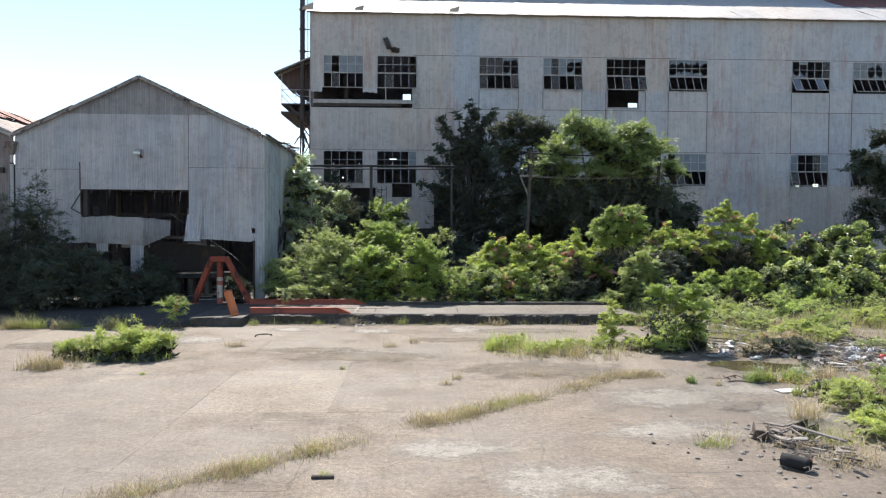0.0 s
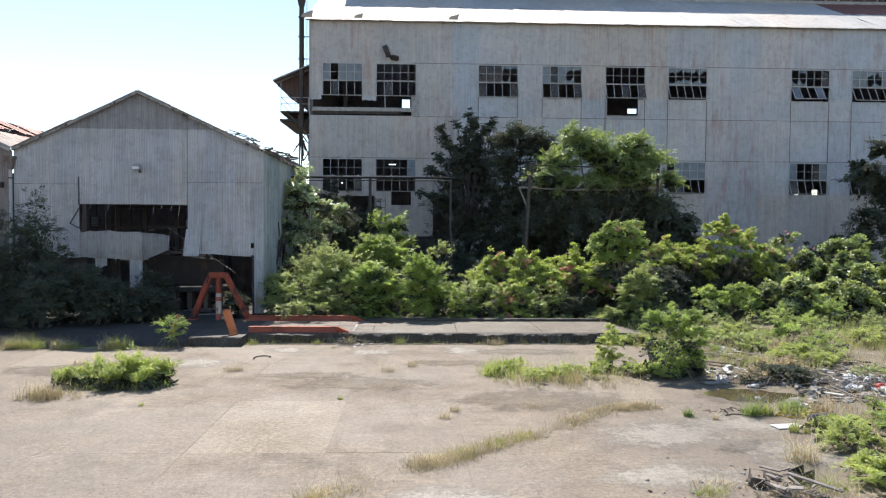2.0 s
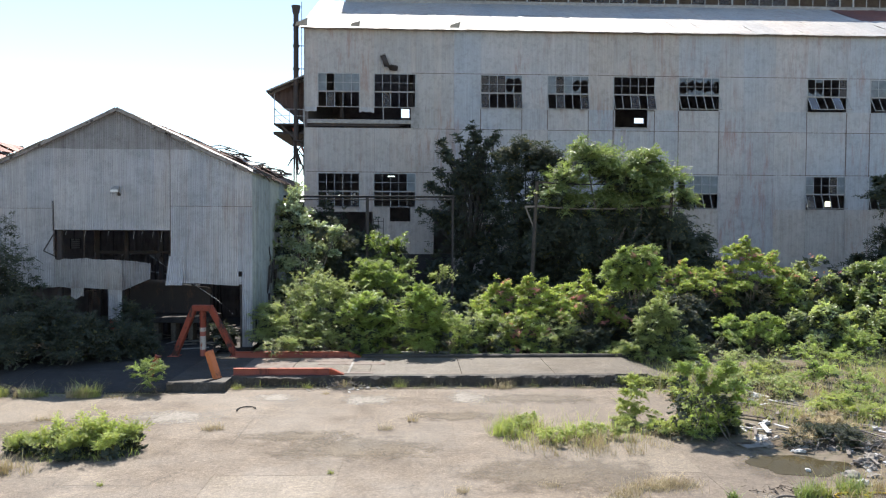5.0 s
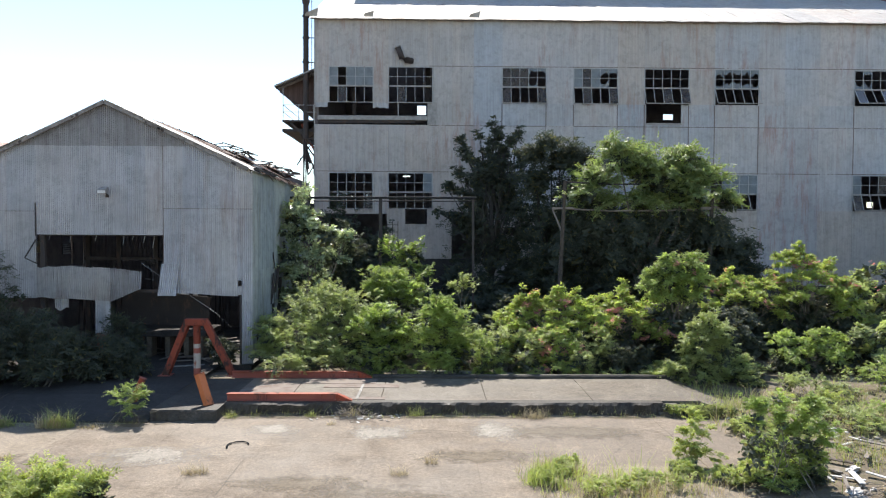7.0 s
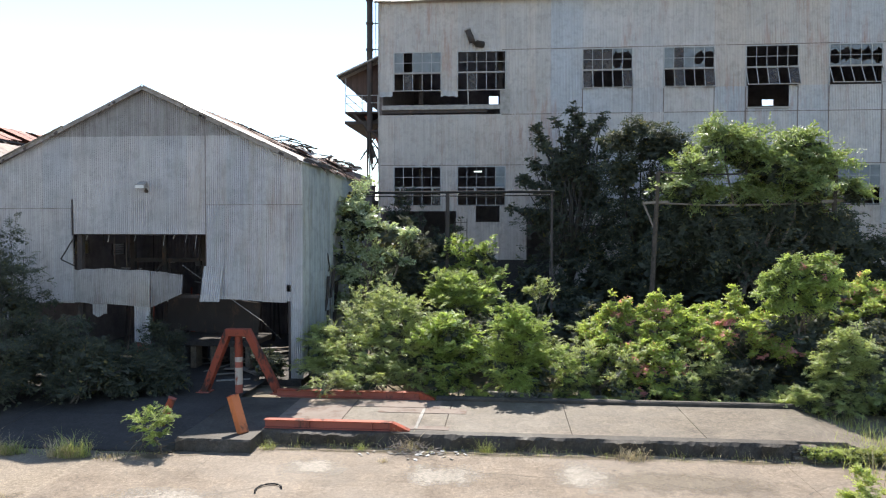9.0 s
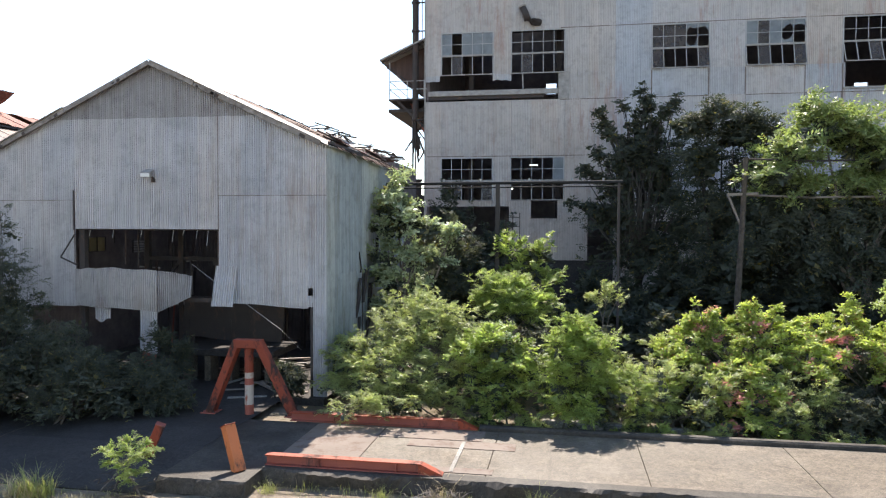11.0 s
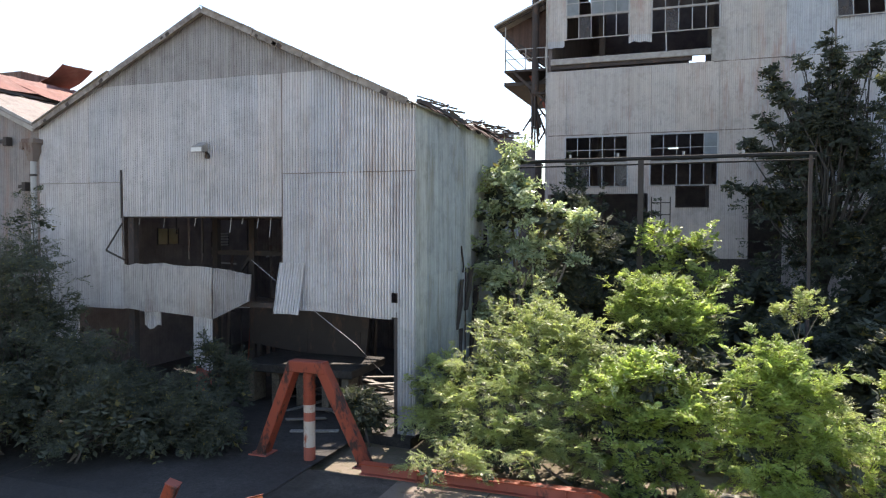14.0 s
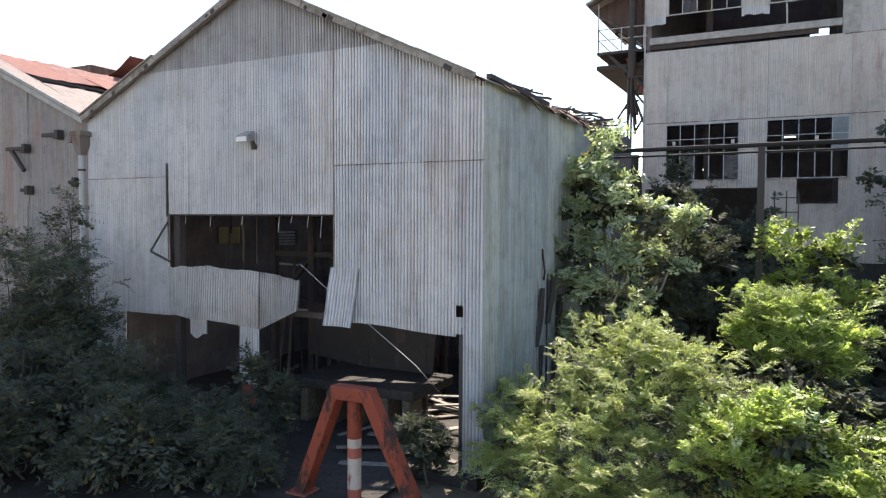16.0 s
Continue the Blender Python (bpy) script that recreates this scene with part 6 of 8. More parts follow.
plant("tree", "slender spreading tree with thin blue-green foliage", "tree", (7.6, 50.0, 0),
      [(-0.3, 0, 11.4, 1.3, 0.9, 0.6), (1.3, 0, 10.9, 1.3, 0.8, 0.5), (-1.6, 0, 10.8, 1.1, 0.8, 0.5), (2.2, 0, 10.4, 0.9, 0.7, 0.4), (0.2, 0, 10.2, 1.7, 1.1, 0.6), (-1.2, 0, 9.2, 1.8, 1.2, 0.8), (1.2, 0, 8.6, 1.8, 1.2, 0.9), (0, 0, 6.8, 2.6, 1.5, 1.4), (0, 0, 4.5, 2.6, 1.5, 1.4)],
      LEAF_DARK_SHADED, 3400, 5, 0.6, 0.19, 0.08, 0.12, 2, seed=102, group="trees before the factory", shell=0.35)
plant("tree", "broad bright green tree with a sunlit crown", "tree", (12.0, 47.0, 0),
      [(-1.3, 0.2, 10.7, 1.5, 1.3, 0.9), (-0.2, 0, 10.1, 1.5, 1.3, 0.9), (2.3, 0, 10.2, 1.7, 1.3, 0.8), (3.6, 0, 9.4, 1.2, 1.1, 0.7), (-2.5, -0.3, 9.2, 1.4, 1.1, 0.8), (0.9, -0.4, 9.2, 1.8, 1.3, 0.9), (2.6, -0.3, 8.6, 2.0, 1.3, 0.9), (4.4, -0.2, 8.0, 1.2, 1.0, 0.5), (-3.4, -0.6, 8.4, 0.9, 0.8, 0.5), (0, -0.3, 7.8, 1.7, 1.1, 0.7), (2.4, -0.3, 7.5, 1.6, 1.1, 0.6), (-2.3, -0.3, 7.7, 1.4, 1.0, 0.6)],
      LEAF_TREE, 4400, 5, 0.6, 0.19, 0.085, 0.15, 3, seed=103, group="trees before the factory", shell=0.4)
# lower boughs take a darker leaf colour for the shade under the crown
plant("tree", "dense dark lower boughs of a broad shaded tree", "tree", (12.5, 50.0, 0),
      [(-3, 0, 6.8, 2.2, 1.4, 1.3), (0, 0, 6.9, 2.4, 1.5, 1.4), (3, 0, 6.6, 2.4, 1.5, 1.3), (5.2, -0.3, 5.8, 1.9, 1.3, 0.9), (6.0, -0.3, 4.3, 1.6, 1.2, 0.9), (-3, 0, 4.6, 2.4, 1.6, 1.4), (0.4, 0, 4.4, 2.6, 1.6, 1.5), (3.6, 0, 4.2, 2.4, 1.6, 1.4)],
      LEAF_DARK_SHADED, 3800, 5, 0.6, 0.23, 0.1, 0.14, 3, seed=104, group="trees before the factory", shell=0.3, droop=0.45)
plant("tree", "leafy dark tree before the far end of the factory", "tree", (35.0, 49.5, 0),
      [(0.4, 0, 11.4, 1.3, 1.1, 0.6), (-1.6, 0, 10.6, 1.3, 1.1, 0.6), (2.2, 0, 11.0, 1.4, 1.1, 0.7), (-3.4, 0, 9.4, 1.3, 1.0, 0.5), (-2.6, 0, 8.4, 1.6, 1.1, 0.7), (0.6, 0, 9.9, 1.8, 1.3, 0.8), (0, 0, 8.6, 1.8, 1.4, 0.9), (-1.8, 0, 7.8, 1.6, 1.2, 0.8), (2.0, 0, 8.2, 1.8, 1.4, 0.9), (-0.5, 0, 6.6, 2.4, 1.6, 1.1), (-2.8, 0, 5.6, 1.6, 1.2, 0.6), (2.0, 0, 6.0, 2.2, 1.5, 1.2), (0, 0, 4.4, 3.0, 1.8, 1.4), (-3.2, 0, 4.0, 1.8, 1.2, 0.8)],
      LEAF_DARK_SHADED, 4400, 5, 0.6, 0.2, 0.085, 0.14, 2, seed=105, group="trees before the factory", shell=0.35)
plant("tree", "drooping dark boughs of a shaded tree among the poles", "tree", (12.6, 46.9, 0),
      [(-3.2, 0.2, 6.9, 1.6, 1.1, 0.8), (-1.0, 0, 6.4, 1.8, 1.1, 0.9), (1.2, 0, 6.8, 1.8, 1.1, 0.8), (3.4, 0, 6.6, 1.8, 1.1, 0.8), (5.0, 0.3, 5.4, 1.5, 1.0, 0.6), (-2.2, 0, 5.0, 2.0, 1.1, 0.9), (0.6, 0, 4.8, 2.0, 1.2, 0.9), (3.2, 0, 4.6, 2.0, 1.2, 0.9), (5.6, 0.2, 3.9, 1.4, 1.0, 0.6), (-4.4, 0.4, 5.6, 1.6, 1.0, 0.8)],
      LEAF_DARK_SHADED, 3000, 5, 0.7, 0.22, 0.095, 0.10, 4, seed=106, group="trees before the factory", shell=0.3, droop=0.6, up=0.0)
# shaded undergrowth below the trees, with that shade in its leaf colour
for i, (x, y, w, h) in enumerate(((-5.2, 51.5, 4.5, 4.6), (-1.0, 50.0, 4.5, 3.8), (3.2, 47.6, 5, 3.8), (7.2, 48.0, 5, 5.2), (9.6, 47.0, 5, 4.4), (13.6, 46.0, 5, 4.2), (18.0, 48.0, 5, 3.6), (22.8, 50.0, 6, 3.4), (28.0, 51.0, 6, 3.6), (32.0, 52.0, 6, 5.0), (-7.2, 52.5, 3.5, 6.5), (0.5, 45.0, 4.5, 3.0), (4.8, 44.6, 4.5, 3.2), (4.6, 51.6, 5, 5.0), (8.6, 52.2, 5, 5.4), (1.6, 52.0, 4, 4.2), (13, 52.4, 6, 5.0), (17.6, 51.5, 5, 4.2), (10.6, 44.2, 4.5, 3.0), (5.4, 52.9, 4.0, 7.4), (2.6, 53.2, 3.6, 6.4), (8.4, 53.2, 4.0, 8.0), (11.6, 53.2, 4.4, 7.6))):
    shrub("dark shaded undergrowth below the trees", (x, y, 0.05), w, 3.0, h, LEAF_DARK_SHADED, 9, 520, 200 + i, leaf_len=0.26, leaf_w=0.12, pairs=4, core=0.3, twig_len=0.55, group="shaded undergrowth")

# the pale tree at the corner of the shed
plant("tree", "slim tree with pale glossy leaves beside the shed corner", "tree", (-6.15, 42.4, 0),
      [(-0.9, 1.0, 7.7, 0.5, 0.6, 0.6), (-0.7, 0.6, 7.0, 0.7, 0.7, 0.5), (-1.0, 0.3, 6.1, 0.7, 0.7, 0.5), (0.0, 0, 6.3, 0.6, 0.6, 0.45), (0.9, 0, 6.0, 0.75, 0.6, 0.3), (1.7, 0, 5.7, 0.5, 0.5, 0.25), (-1.0, 0, 5.1, 0.8, 0.7, 0.5), (0.2, 0, 5.0, 0.8, 0.7, 0.45), (1.2, 0, 4.7, 0.6, 0.6, 0.35), (-1.0, 0, 3.9, 0.8, 0.7, 0.5), (0.4, 0, 3.8, 0.8, 0.7, 0.5), (-0.9, 0, 2.7, 0.8, 0.7, 0.5), (0.5, 0, 2.6, 0.8, 0.7, 0.5)],
      LEAF_PALE, 1700, 4, 0.42, 0.16, 0.095, 0.10, 3, seed=110, group="trees before the factory", shell=0.4, droop=0.15, core=0.15)
shrub("dark shrub behind the pale tree", (-4.4, 48.5, 0.0), 4.5, 3, 6.4, LEAF_DARK_SHADED, 10, 1300, 111, leaf_len=0.18, leaf_w=0.07, group="shaded undergrowth")
shrub("tall dark shrub between the pale tree and the pipe rack", (-4.3, 44.3, 0.0), 3.0, 2.4, 6.6, LEAF_DARK_SHADED, 14, 1200, 112, leaf_len=0.14, leaf_w=0.055, group="shaded undergrowth")
shrub("tall dark shrub against the foot of the factory", (-5.6, 52.2, 0.0), 5.0, 2.6, 8.0, LEAF_DARK_SHADED, 16, 1100, 114, leaf_len=0.2, leaf_w=0.085, pairs=5, group="shaded undergrowth")
shrub("dark shrub against the foot of the factory wall", (-3.7, 51.6, 0.0), 3.4, 2.2, 7.4, LEAF_DARK_SHADED, 14, 800, 115, leaf_len=0.2, leaf_w=0.085, pairs=5, group="shaded undergrowth")
shrub("dark shrub below the pipe rack", (-2.2, 47.0, 0.0), 3.6, 2.4, 4.8, LEAF_DARK_SHADED, 12, 900, 113, leaf_len=0.16, leaf_w=0.06, group="shaded undergrowth")

# feathery bushes behind the platform
plant("shrub", "large feathery grey-green bush leaning over the orange beam", "shrub", (-4.5, 36.9, 0.1),
      [(-0.2, 1.0, 3.4, 0.8, 0.8, 0.5), (-1.0, 0.6, 2.9, 0.8, 0.7, 0.5), (0.8, 0.6, 3.1, 0.8, 0.8, 0.5), (1.4, 0.2, 2.5, 0.8, 0.8, 0.5), (-1.5, 0.1, 2.2, 0.8, 0.8, 0.5), (0.2, 0, 2.5, 1.0, 0.9, 0.6), (-0.6, -0.6, 1.9, 1.0, 0.8, 0.5), (0.9, -0.6, 1.8, 0.9, 0.8, 0.5), (-1.6, -1.0, 1.4, 0.9, 0.7, 0.45), (-0.6, -1.5, 1.1, 0.9, 0.7, 0.4), (0.6, -1.3, 1.1, 0.8, 0.6, 0.45), (-1.3, -2.0, 0.7, 0.8, 0.6, 0.3), (0, -1.0, 0.7, 1.3, 0.8, 0.5), (-2.2, -0.4, 1.5, 0.6, 0.6, 0.45), (-2.6, -0.2, 0.9, 0.6, 0.6, 0.4), (-2.1, -1.2, 0.8, 0.6, 0.6, 0.4), (1.2, -1.2, 0.6, 0.9, 0.6, 0.4), (-2.4, 0.3, 2.1, 0.4, 0.4, 0.4), (-2.9, -0.5, 0.9, 0.5, 0.5, 0.45), (-2.95, -0.1, 1.8, 0.4, 0.4, 0.4), (-1.2, -2.8, 0.95, 0.55, 0.5, 0.22), (-0.6, -3.1, 0.75, 0.5, 0.45, 0.2), (-1.7, -3.2, 0.7, 0.45, 0.4, 0.2), (0.2, -2.4, 0.9, 0.5, 0.45, 0.22)],
      LEAF_FEATHER, 5600, 9, 0.36, 0.075, 0.026, 0.03, 9, 0.3, 120, group="shrubs behind the platform", shell=0.35, core=0.16, rag=1.7)
plant("shrub", "bright feathery bush with a flat sunlit top", "shrub", (-1.9, 40.3, 0.1),
      [(-0.5, 0, 3.85, 0.9, 0.8, 0.32), (0.4, 0.2, 3.75, 0.8, 0.8, 0.3), (-1.15, -0.2, 3.35, 0.55, 0.7, 0.28), (1.15, 0, 3.3, 0.6, 0.7, 0.28), (0.1, -0.4, 3.4, 0.9, 0.7, 0.28), (-0.6, -0.6, 3.1, 0.6, 0.5, 0.22), (0.9, -0.4, 2.95, 0.45, 0.5, 0.2)],
      LEAF_BRIGHT, 1900, 8, 0.42, 0.10, 0.036, 0.05, 4, 0.3, 121, group="shrubs behind the platform", shell=0.4, core=0.15, up=0.8, hang=0.08)
shrub("dark shaded shrub below the flat-topped bush", (-1.9, 40.6, 0.05), 3.4, 2.0, 2.9, LEAF_DARK_SHADED, 12, 800, 129, leaf_len=0.18, leaf_w=0.08, pairs=4, group="shaded undergrowth")
plant("shrub", "slim upright bush with light green leaves", "shrub", (-1.6, 45.0, 0.1),
      [(-0.5, 0, 5.2, 0.8, 0.8, 0.6), (0.5, 0, 5.0, 0.8, 0.8, 0.55), (0, 0, 4.3, 1.1, 0.9, 0.6), (1.0, 0, 3.9, 0.8, 0.7, 0.5), (-0.8, 0, 3.4, 1.0, 0.8, 0.6), (0.4, 0, 2.4, 1.4, 1.0, 0.8)],
      LEAF_BRIGHT, 1000, 6, 0.45, 0.16, 0.075, 0.06, 4, 0.25, 122, group="shrubs behind the platform", shell=0.4)
plant("shrub", "small hanging spray of light green leaves", "shrub", (1.6, 41.2, 0.1),
      [(0, 0, 3.75, 0.4, 0.4, 0.14), (0.45, 0, 3.6, 0.3, 0.3, 0.12), (-0.5, 0, 3.5, 0.35, 0.3, 0.12)], LEAF_FEATHER, 240, 7, 0.25, 0.08, 0.03, 0.03, 2, 0.3, 123, group="shrubs behind the platform")
plant("shrub", "leafy shrub with small white glints painted among its leaves", "shrub", (-2.0, 36.0, 0.1),
      [(0, 0, 2.6, 0.7, 0.7, 0.5), (-0.7, 0, 2.2, 0.7, 0.6, 0.5), (0.6, -0.1, 2.0, 0.8, 0.6, 0.5), (0, -0.3, 1.4, 1.1, 0.8, 0.6), (0, -0.2, 0.7, 1.2, 0.8, 0.5)],
      LEAF_BRIGHT, 2200, 5, 0.32, 0.12, 0.065, 0.03, 5, 0.2, 124, (LEAF_GLINT_WHITE, 45, [(0, -0.3, 2.5, 0.75, 0.7, 0.5), (0.6, -0.3, 1.9, 0.8, 0.6, 0.5), (-0.6, -0.2, 2.1, 0.7, 0.6, 0.5)]), "shrubs behind the platform")
plant("shrub", "pointed feathery green bush", "shrub", (0.4, 35.6, 0.1),
      [(0, 0, 3.2, 0.45, 0.45, 0.5), (-0.4, 0, 2.7, 0.6, 0.5, 0.45), (0.5, 0, 2.6, 0.6, 0.5, 0.45), (0, -0.1, 2.1, 0.9, 0.7, 0.5), (-0.7, -0.2, 1.6, 0.8, 0.6, 0.5), (0.7, -0.2, 1.5, 0.8, 0.6, 0.5), (0, -0.3, 0.8, 1.3, 0.8, 0.6)],
      LEAF_BRIGHT, 2900, 8, 0.34, 0.09, 0.034, 0.03, 5, 0.35, 125, group="shrubs behind the platform", shell=0.35, core=0.12, rag=1.3)
row = [(1.9, 36.1, 2.4, 2.0, 2.7, LEAF_BRIGHT), (3.3, 36.0, 2.6, 2.0, 2.5, LEAF_FEATHER), (6.4, 36.2, 2.6, 1.8, 2.2, LEAF_FEATHER), (-3.0, 38.6, 2.2, 2.0, 3.2, LEAF_FEATHER), (0.5, 38.2, 3.0, 2.2, 2.8, LEAF_BRIGHT), (3.0, 38.6, 3.0, 2.2, 2.7, LEAF_FEATHER), (9.5, 35.0, 1.8, 1.4, 0.9, LEAF_FEATHER), (12.6, 34.9, 2.0, 1.6, 1.3, LEAF_FEATHER), (8.2, 36.0, 2.2, 1.8, 1.7, LEAF_DARK_SHADED)]
for i, (x, y, w, d, h, m) in enumerate(row):
    shrub("feathery green bush in the row behind the platform", (x, y, 0.08), w, d, h, m, 18, 1250, 300 + i, pairs=7, twig_len=0.36, leaf_len=0.09, leaf_w=0.034, droop=0.3, core=0.25, rag=1.6)

for i, (x, y, w, h, m) in enumerate(((-2.4, 35.0, 1.4, 0.7, LEAF_BRIGHT), (-1.1, 35.2, 1.2, 0.8, LEAF_FEATHER), (2.2, 35.1, 1.6, 0.8, LEAF_BRIGHT), (4.1, 35.1, 1.4, 0.7, LEAF_FEATHER), (5.9, 35.2, 1.6, 0.8, LEAF_BRIGHT), (7.7, 35.1, 1.6, 0.7, LEAF_FEATHER))):
    shrub("low weeds along the rear of the platform", (x, y, 0.03), w, 0.9, h, m, 12, 420, 740 + i, pairs=5, twig_len=0.22, leaf_len=0.075, leaf_w=0.03, radius=0.01, core=0.15)

# vine-covered mounds
def vine_mound(label, x, y, w, d, h, seed, flowers=200, mat=LEAF_VINE, twigs=2600):
    rr = random.Random(seed)
    cl = heap(rr, 17, w, d, h, 0.19) + [(rr.uniform(-0.4, 0.4) * w, rr.uniform(-0.3, 0.3) * d, h * rr.uniform(0.8, 1.0), 0.3, 0.3, 0.4) for _ in range(1)]
    cl += [(0, 0.3, 0.35 * h, 0.36 * w, 0.3 * d, 0.3 * h)]
    fl = [(c[0], c[1] - 0.1, c[2] + 0.1, c[3], c[4], c[5]) for c in cl if c[2] > 0.45 * h][:5] or cl[:3]
    plant("vine_mound", label, "vine", (x, y, 0.05), cl, mat, int(twigs * 0.66), 4, 0.4, 0.175, 0.115, 0.04, 4, 0.3, seed, (BLOSSOM, flowers // 2, fl) if flowers else None, "vine mounds", 0.7, rag=0.75, core=0.35, feather=False)


def canopy(label, base, crest, depth, fall, seed, mat=LEAF_VINE, spikes=(), flowers=120, twigs=2600, group="vine mounds"):
    """A sheet of vines draped over old bushes: sunlit above, hollow in front of and below it, where dark leaves paint
    the shade.
    crest: (x, z) along the ridge; the sheet comes forward by depth while it sinks by fall."""
    rr = random.Random(seed)
    cl = []
    n = max(6, int((crest[-1][0] - crest[0][0]) / 0.42))
    for i in range(n + 1):
        x = crest[0][0] + (crest[-1][0] - crest[0][0]) * i / n
        z = float(np.interp(x, [c[0] for c in crest], [c[1] for c in crest]))
        for k in range(4):
            q = k / 3
            s = rr.uniform(0.28, 0.44)
            cl.append((x + rr.uniform(-0.15, 0.15), 0.35 - depth * q + rr.uniform(-0.15, 0.15), z - 0.18 - fall * q ** 1.4 + rr.uniform(-0.16, 0.12), s * 1.15, s, s * 0.5))
    for x, z, h in spikes:
        cl += [(x + 0.05 * k, 0.0, z + h * k / 3, 0.2 - 0.035 * k, 0.2 - 0.035 * k, 0.2) for k in range(4)]
    fl = [c for c in rr.sample(cl, min(len(cl), 9)) if c[1] < 0.2]
    ob = plant("vine_mound", label, "vine", base, cl, mat, int(twigs * 1.35), 4, 0.24, 0.1, 0.066, 0.035, 4, 0.3, seed, (BLOSSOM, int(flowers * 1.6), fl) if flowers and fl else None, group, 0.6, up=0.7, rag=0.8, core=0, feather=False)
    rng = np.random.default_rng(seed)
    # dark leaves paint the shade in the hollow under the sheet
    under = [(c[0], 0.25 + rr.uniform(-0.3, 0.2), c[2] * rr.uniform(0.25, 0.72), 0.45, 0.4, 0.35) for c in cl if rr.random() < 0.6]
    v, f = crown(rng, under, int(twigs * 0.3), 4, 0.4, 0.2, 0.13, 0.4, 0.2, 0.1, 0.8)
    mesh_object("inner_leaves", v, f, LEAF_DARK_SHADED, ob)
    return ob


canopy("sheet of sunlit vines with pink blossom and pointed shoots", (5.2, 38.0, 0.05), [(-2.0, 2.2), (-1.5, 2.95), (-0.4, 2.85), (0.5, 3.3), (1.2, 3.1), (2.1, 2.9)], 1.5, 0.9, 400, spikes=((-1.25, 3.0, 0.75), (-0.75, 2.9, 0.4), (0.4, 3.2, 0.35), (1.15, 3.1, 0.35)), flowers=170)
canopy("sheet of sunlit vines over a dark hollow", (9.2, 38.0, 0.05), [(-2.0, 2.85), (-1.1, 3.25), (-0.7, 3.6), (-0.1, 3.0), (0.9, 2.75), (2.2, 2.15)], 1.7, 0.85, 401, spikes=((-0.75, 3.4, 0.5),), flowers=150, twigs=2300)
canopy("low lobe of vines with pink blossom", (5.2, 36.1, 0.05), [(-0.9, 1.6), (-0.2, 2.1), (0.8, 1.7)], 0.7, 1.2, 402, flowers=150, twigs=1000)
plant("vine_mound", "tall vine-grown bush with a few pink blossoms", "vine", (10.7, 37.4, 0.05),
      [(-0.9, 0, 4.3, 0.5, 0.5, 0.35), (-0.3, 0, 4.6, 0.5, 0.5, 0.3), (0.4, 0.1, 4.7, 0.5, 0.5, 0.3), (0.9, 0, 4.75, 0.4, 0.4, 0.4), (-1.1, -0.2, 3.8, 0.5, 0.5, 0.4), (-0.4, -0.3, 4.0, 0.6, 0.5, 0.4), (0.4, -0.3, 3.9, 0.6, 0.5, 0.4), (1.0, -0.2, 4.0, 0.5, 0.5, 0.4), (-0.7, -0.2, 3.3, 0.5, 0.5, 0.35), (0.1, -0.3, 3.35, 0.55, 0.5, 0.3), (1.2, 0, 3.4, 0.45, 0.5, 0.35), (0.95, 0, 5.1, 0.16, 0.16, 0.25), (-0.35, 0, 5.0, 0.16, 0.16, 0.22)],
      LEAF_BRIGHT, 2200, 5, 0.3, 0.11, 0.055, 0.05, 4, 0.3, 403, (BLOSSOM, 26, [(0.1, -0.1, 4.7, 0.6, 0.4, 0.3), (0.9, -0.1, 4.6, 0.4, 0.4, 0.3)]), "vine mounds", 0.55, core=0.2, up=0.6, feather=False)
shrub("shrub coloured dark for the shade in the hollow below the vines", (10.9, 37.6, 0.05), 3.2, 1.6, 3.0, LEAF_DARK_SHADED, 12, 800, 416, leaf_len=0.2, leaf_w=0.09, pairs=4, group="shaded undergrowth")
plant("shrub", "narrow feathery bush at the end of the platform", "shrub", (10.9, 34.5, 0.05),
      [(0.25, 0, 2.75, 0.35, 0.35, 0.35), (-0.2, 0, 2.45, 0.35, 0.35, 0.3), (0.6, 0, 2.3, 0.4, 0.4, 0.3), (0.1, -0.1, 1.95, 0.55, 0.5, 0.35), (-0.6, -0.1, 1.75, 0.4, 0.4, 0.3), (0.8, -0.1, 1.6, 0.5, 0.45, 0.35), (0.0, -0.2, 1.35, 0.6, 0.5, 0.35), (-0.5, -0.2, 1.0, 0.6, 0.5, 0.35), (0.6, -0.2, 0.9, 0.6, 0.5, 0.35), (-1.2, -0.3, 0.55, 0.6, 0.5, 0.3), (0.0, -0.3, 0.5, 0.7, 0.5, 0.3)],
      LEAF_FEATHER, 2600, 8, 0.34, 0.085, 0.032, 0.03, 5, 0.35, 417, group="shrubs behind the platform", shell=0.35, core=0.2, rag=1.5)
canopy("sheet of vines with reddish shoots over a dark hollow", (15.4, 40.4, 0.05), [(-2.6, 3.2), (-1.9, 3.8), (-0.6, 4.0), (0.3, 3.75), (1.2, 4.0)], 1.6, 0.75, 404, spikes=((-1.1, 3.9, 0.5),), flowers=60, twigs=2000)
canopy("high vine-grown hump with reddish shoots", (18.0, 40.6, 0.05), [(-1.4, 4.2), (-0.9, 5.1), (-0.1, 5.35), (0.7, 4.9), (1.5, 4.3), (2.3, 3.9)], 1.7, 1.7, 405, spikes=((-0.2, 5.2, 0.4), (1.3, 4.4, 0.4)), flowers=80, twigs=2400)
shrub("shrub coloured dark for the shade in the hollow below the vines", (14.6, 40.2, 0.05), 4.4, 1.6, 3.2, LEAF_DARK_SHADED, 12, 900, 418, leaf_len=0.2, leaf_w=0.09, pairs=4, group="shaded undergrowth")
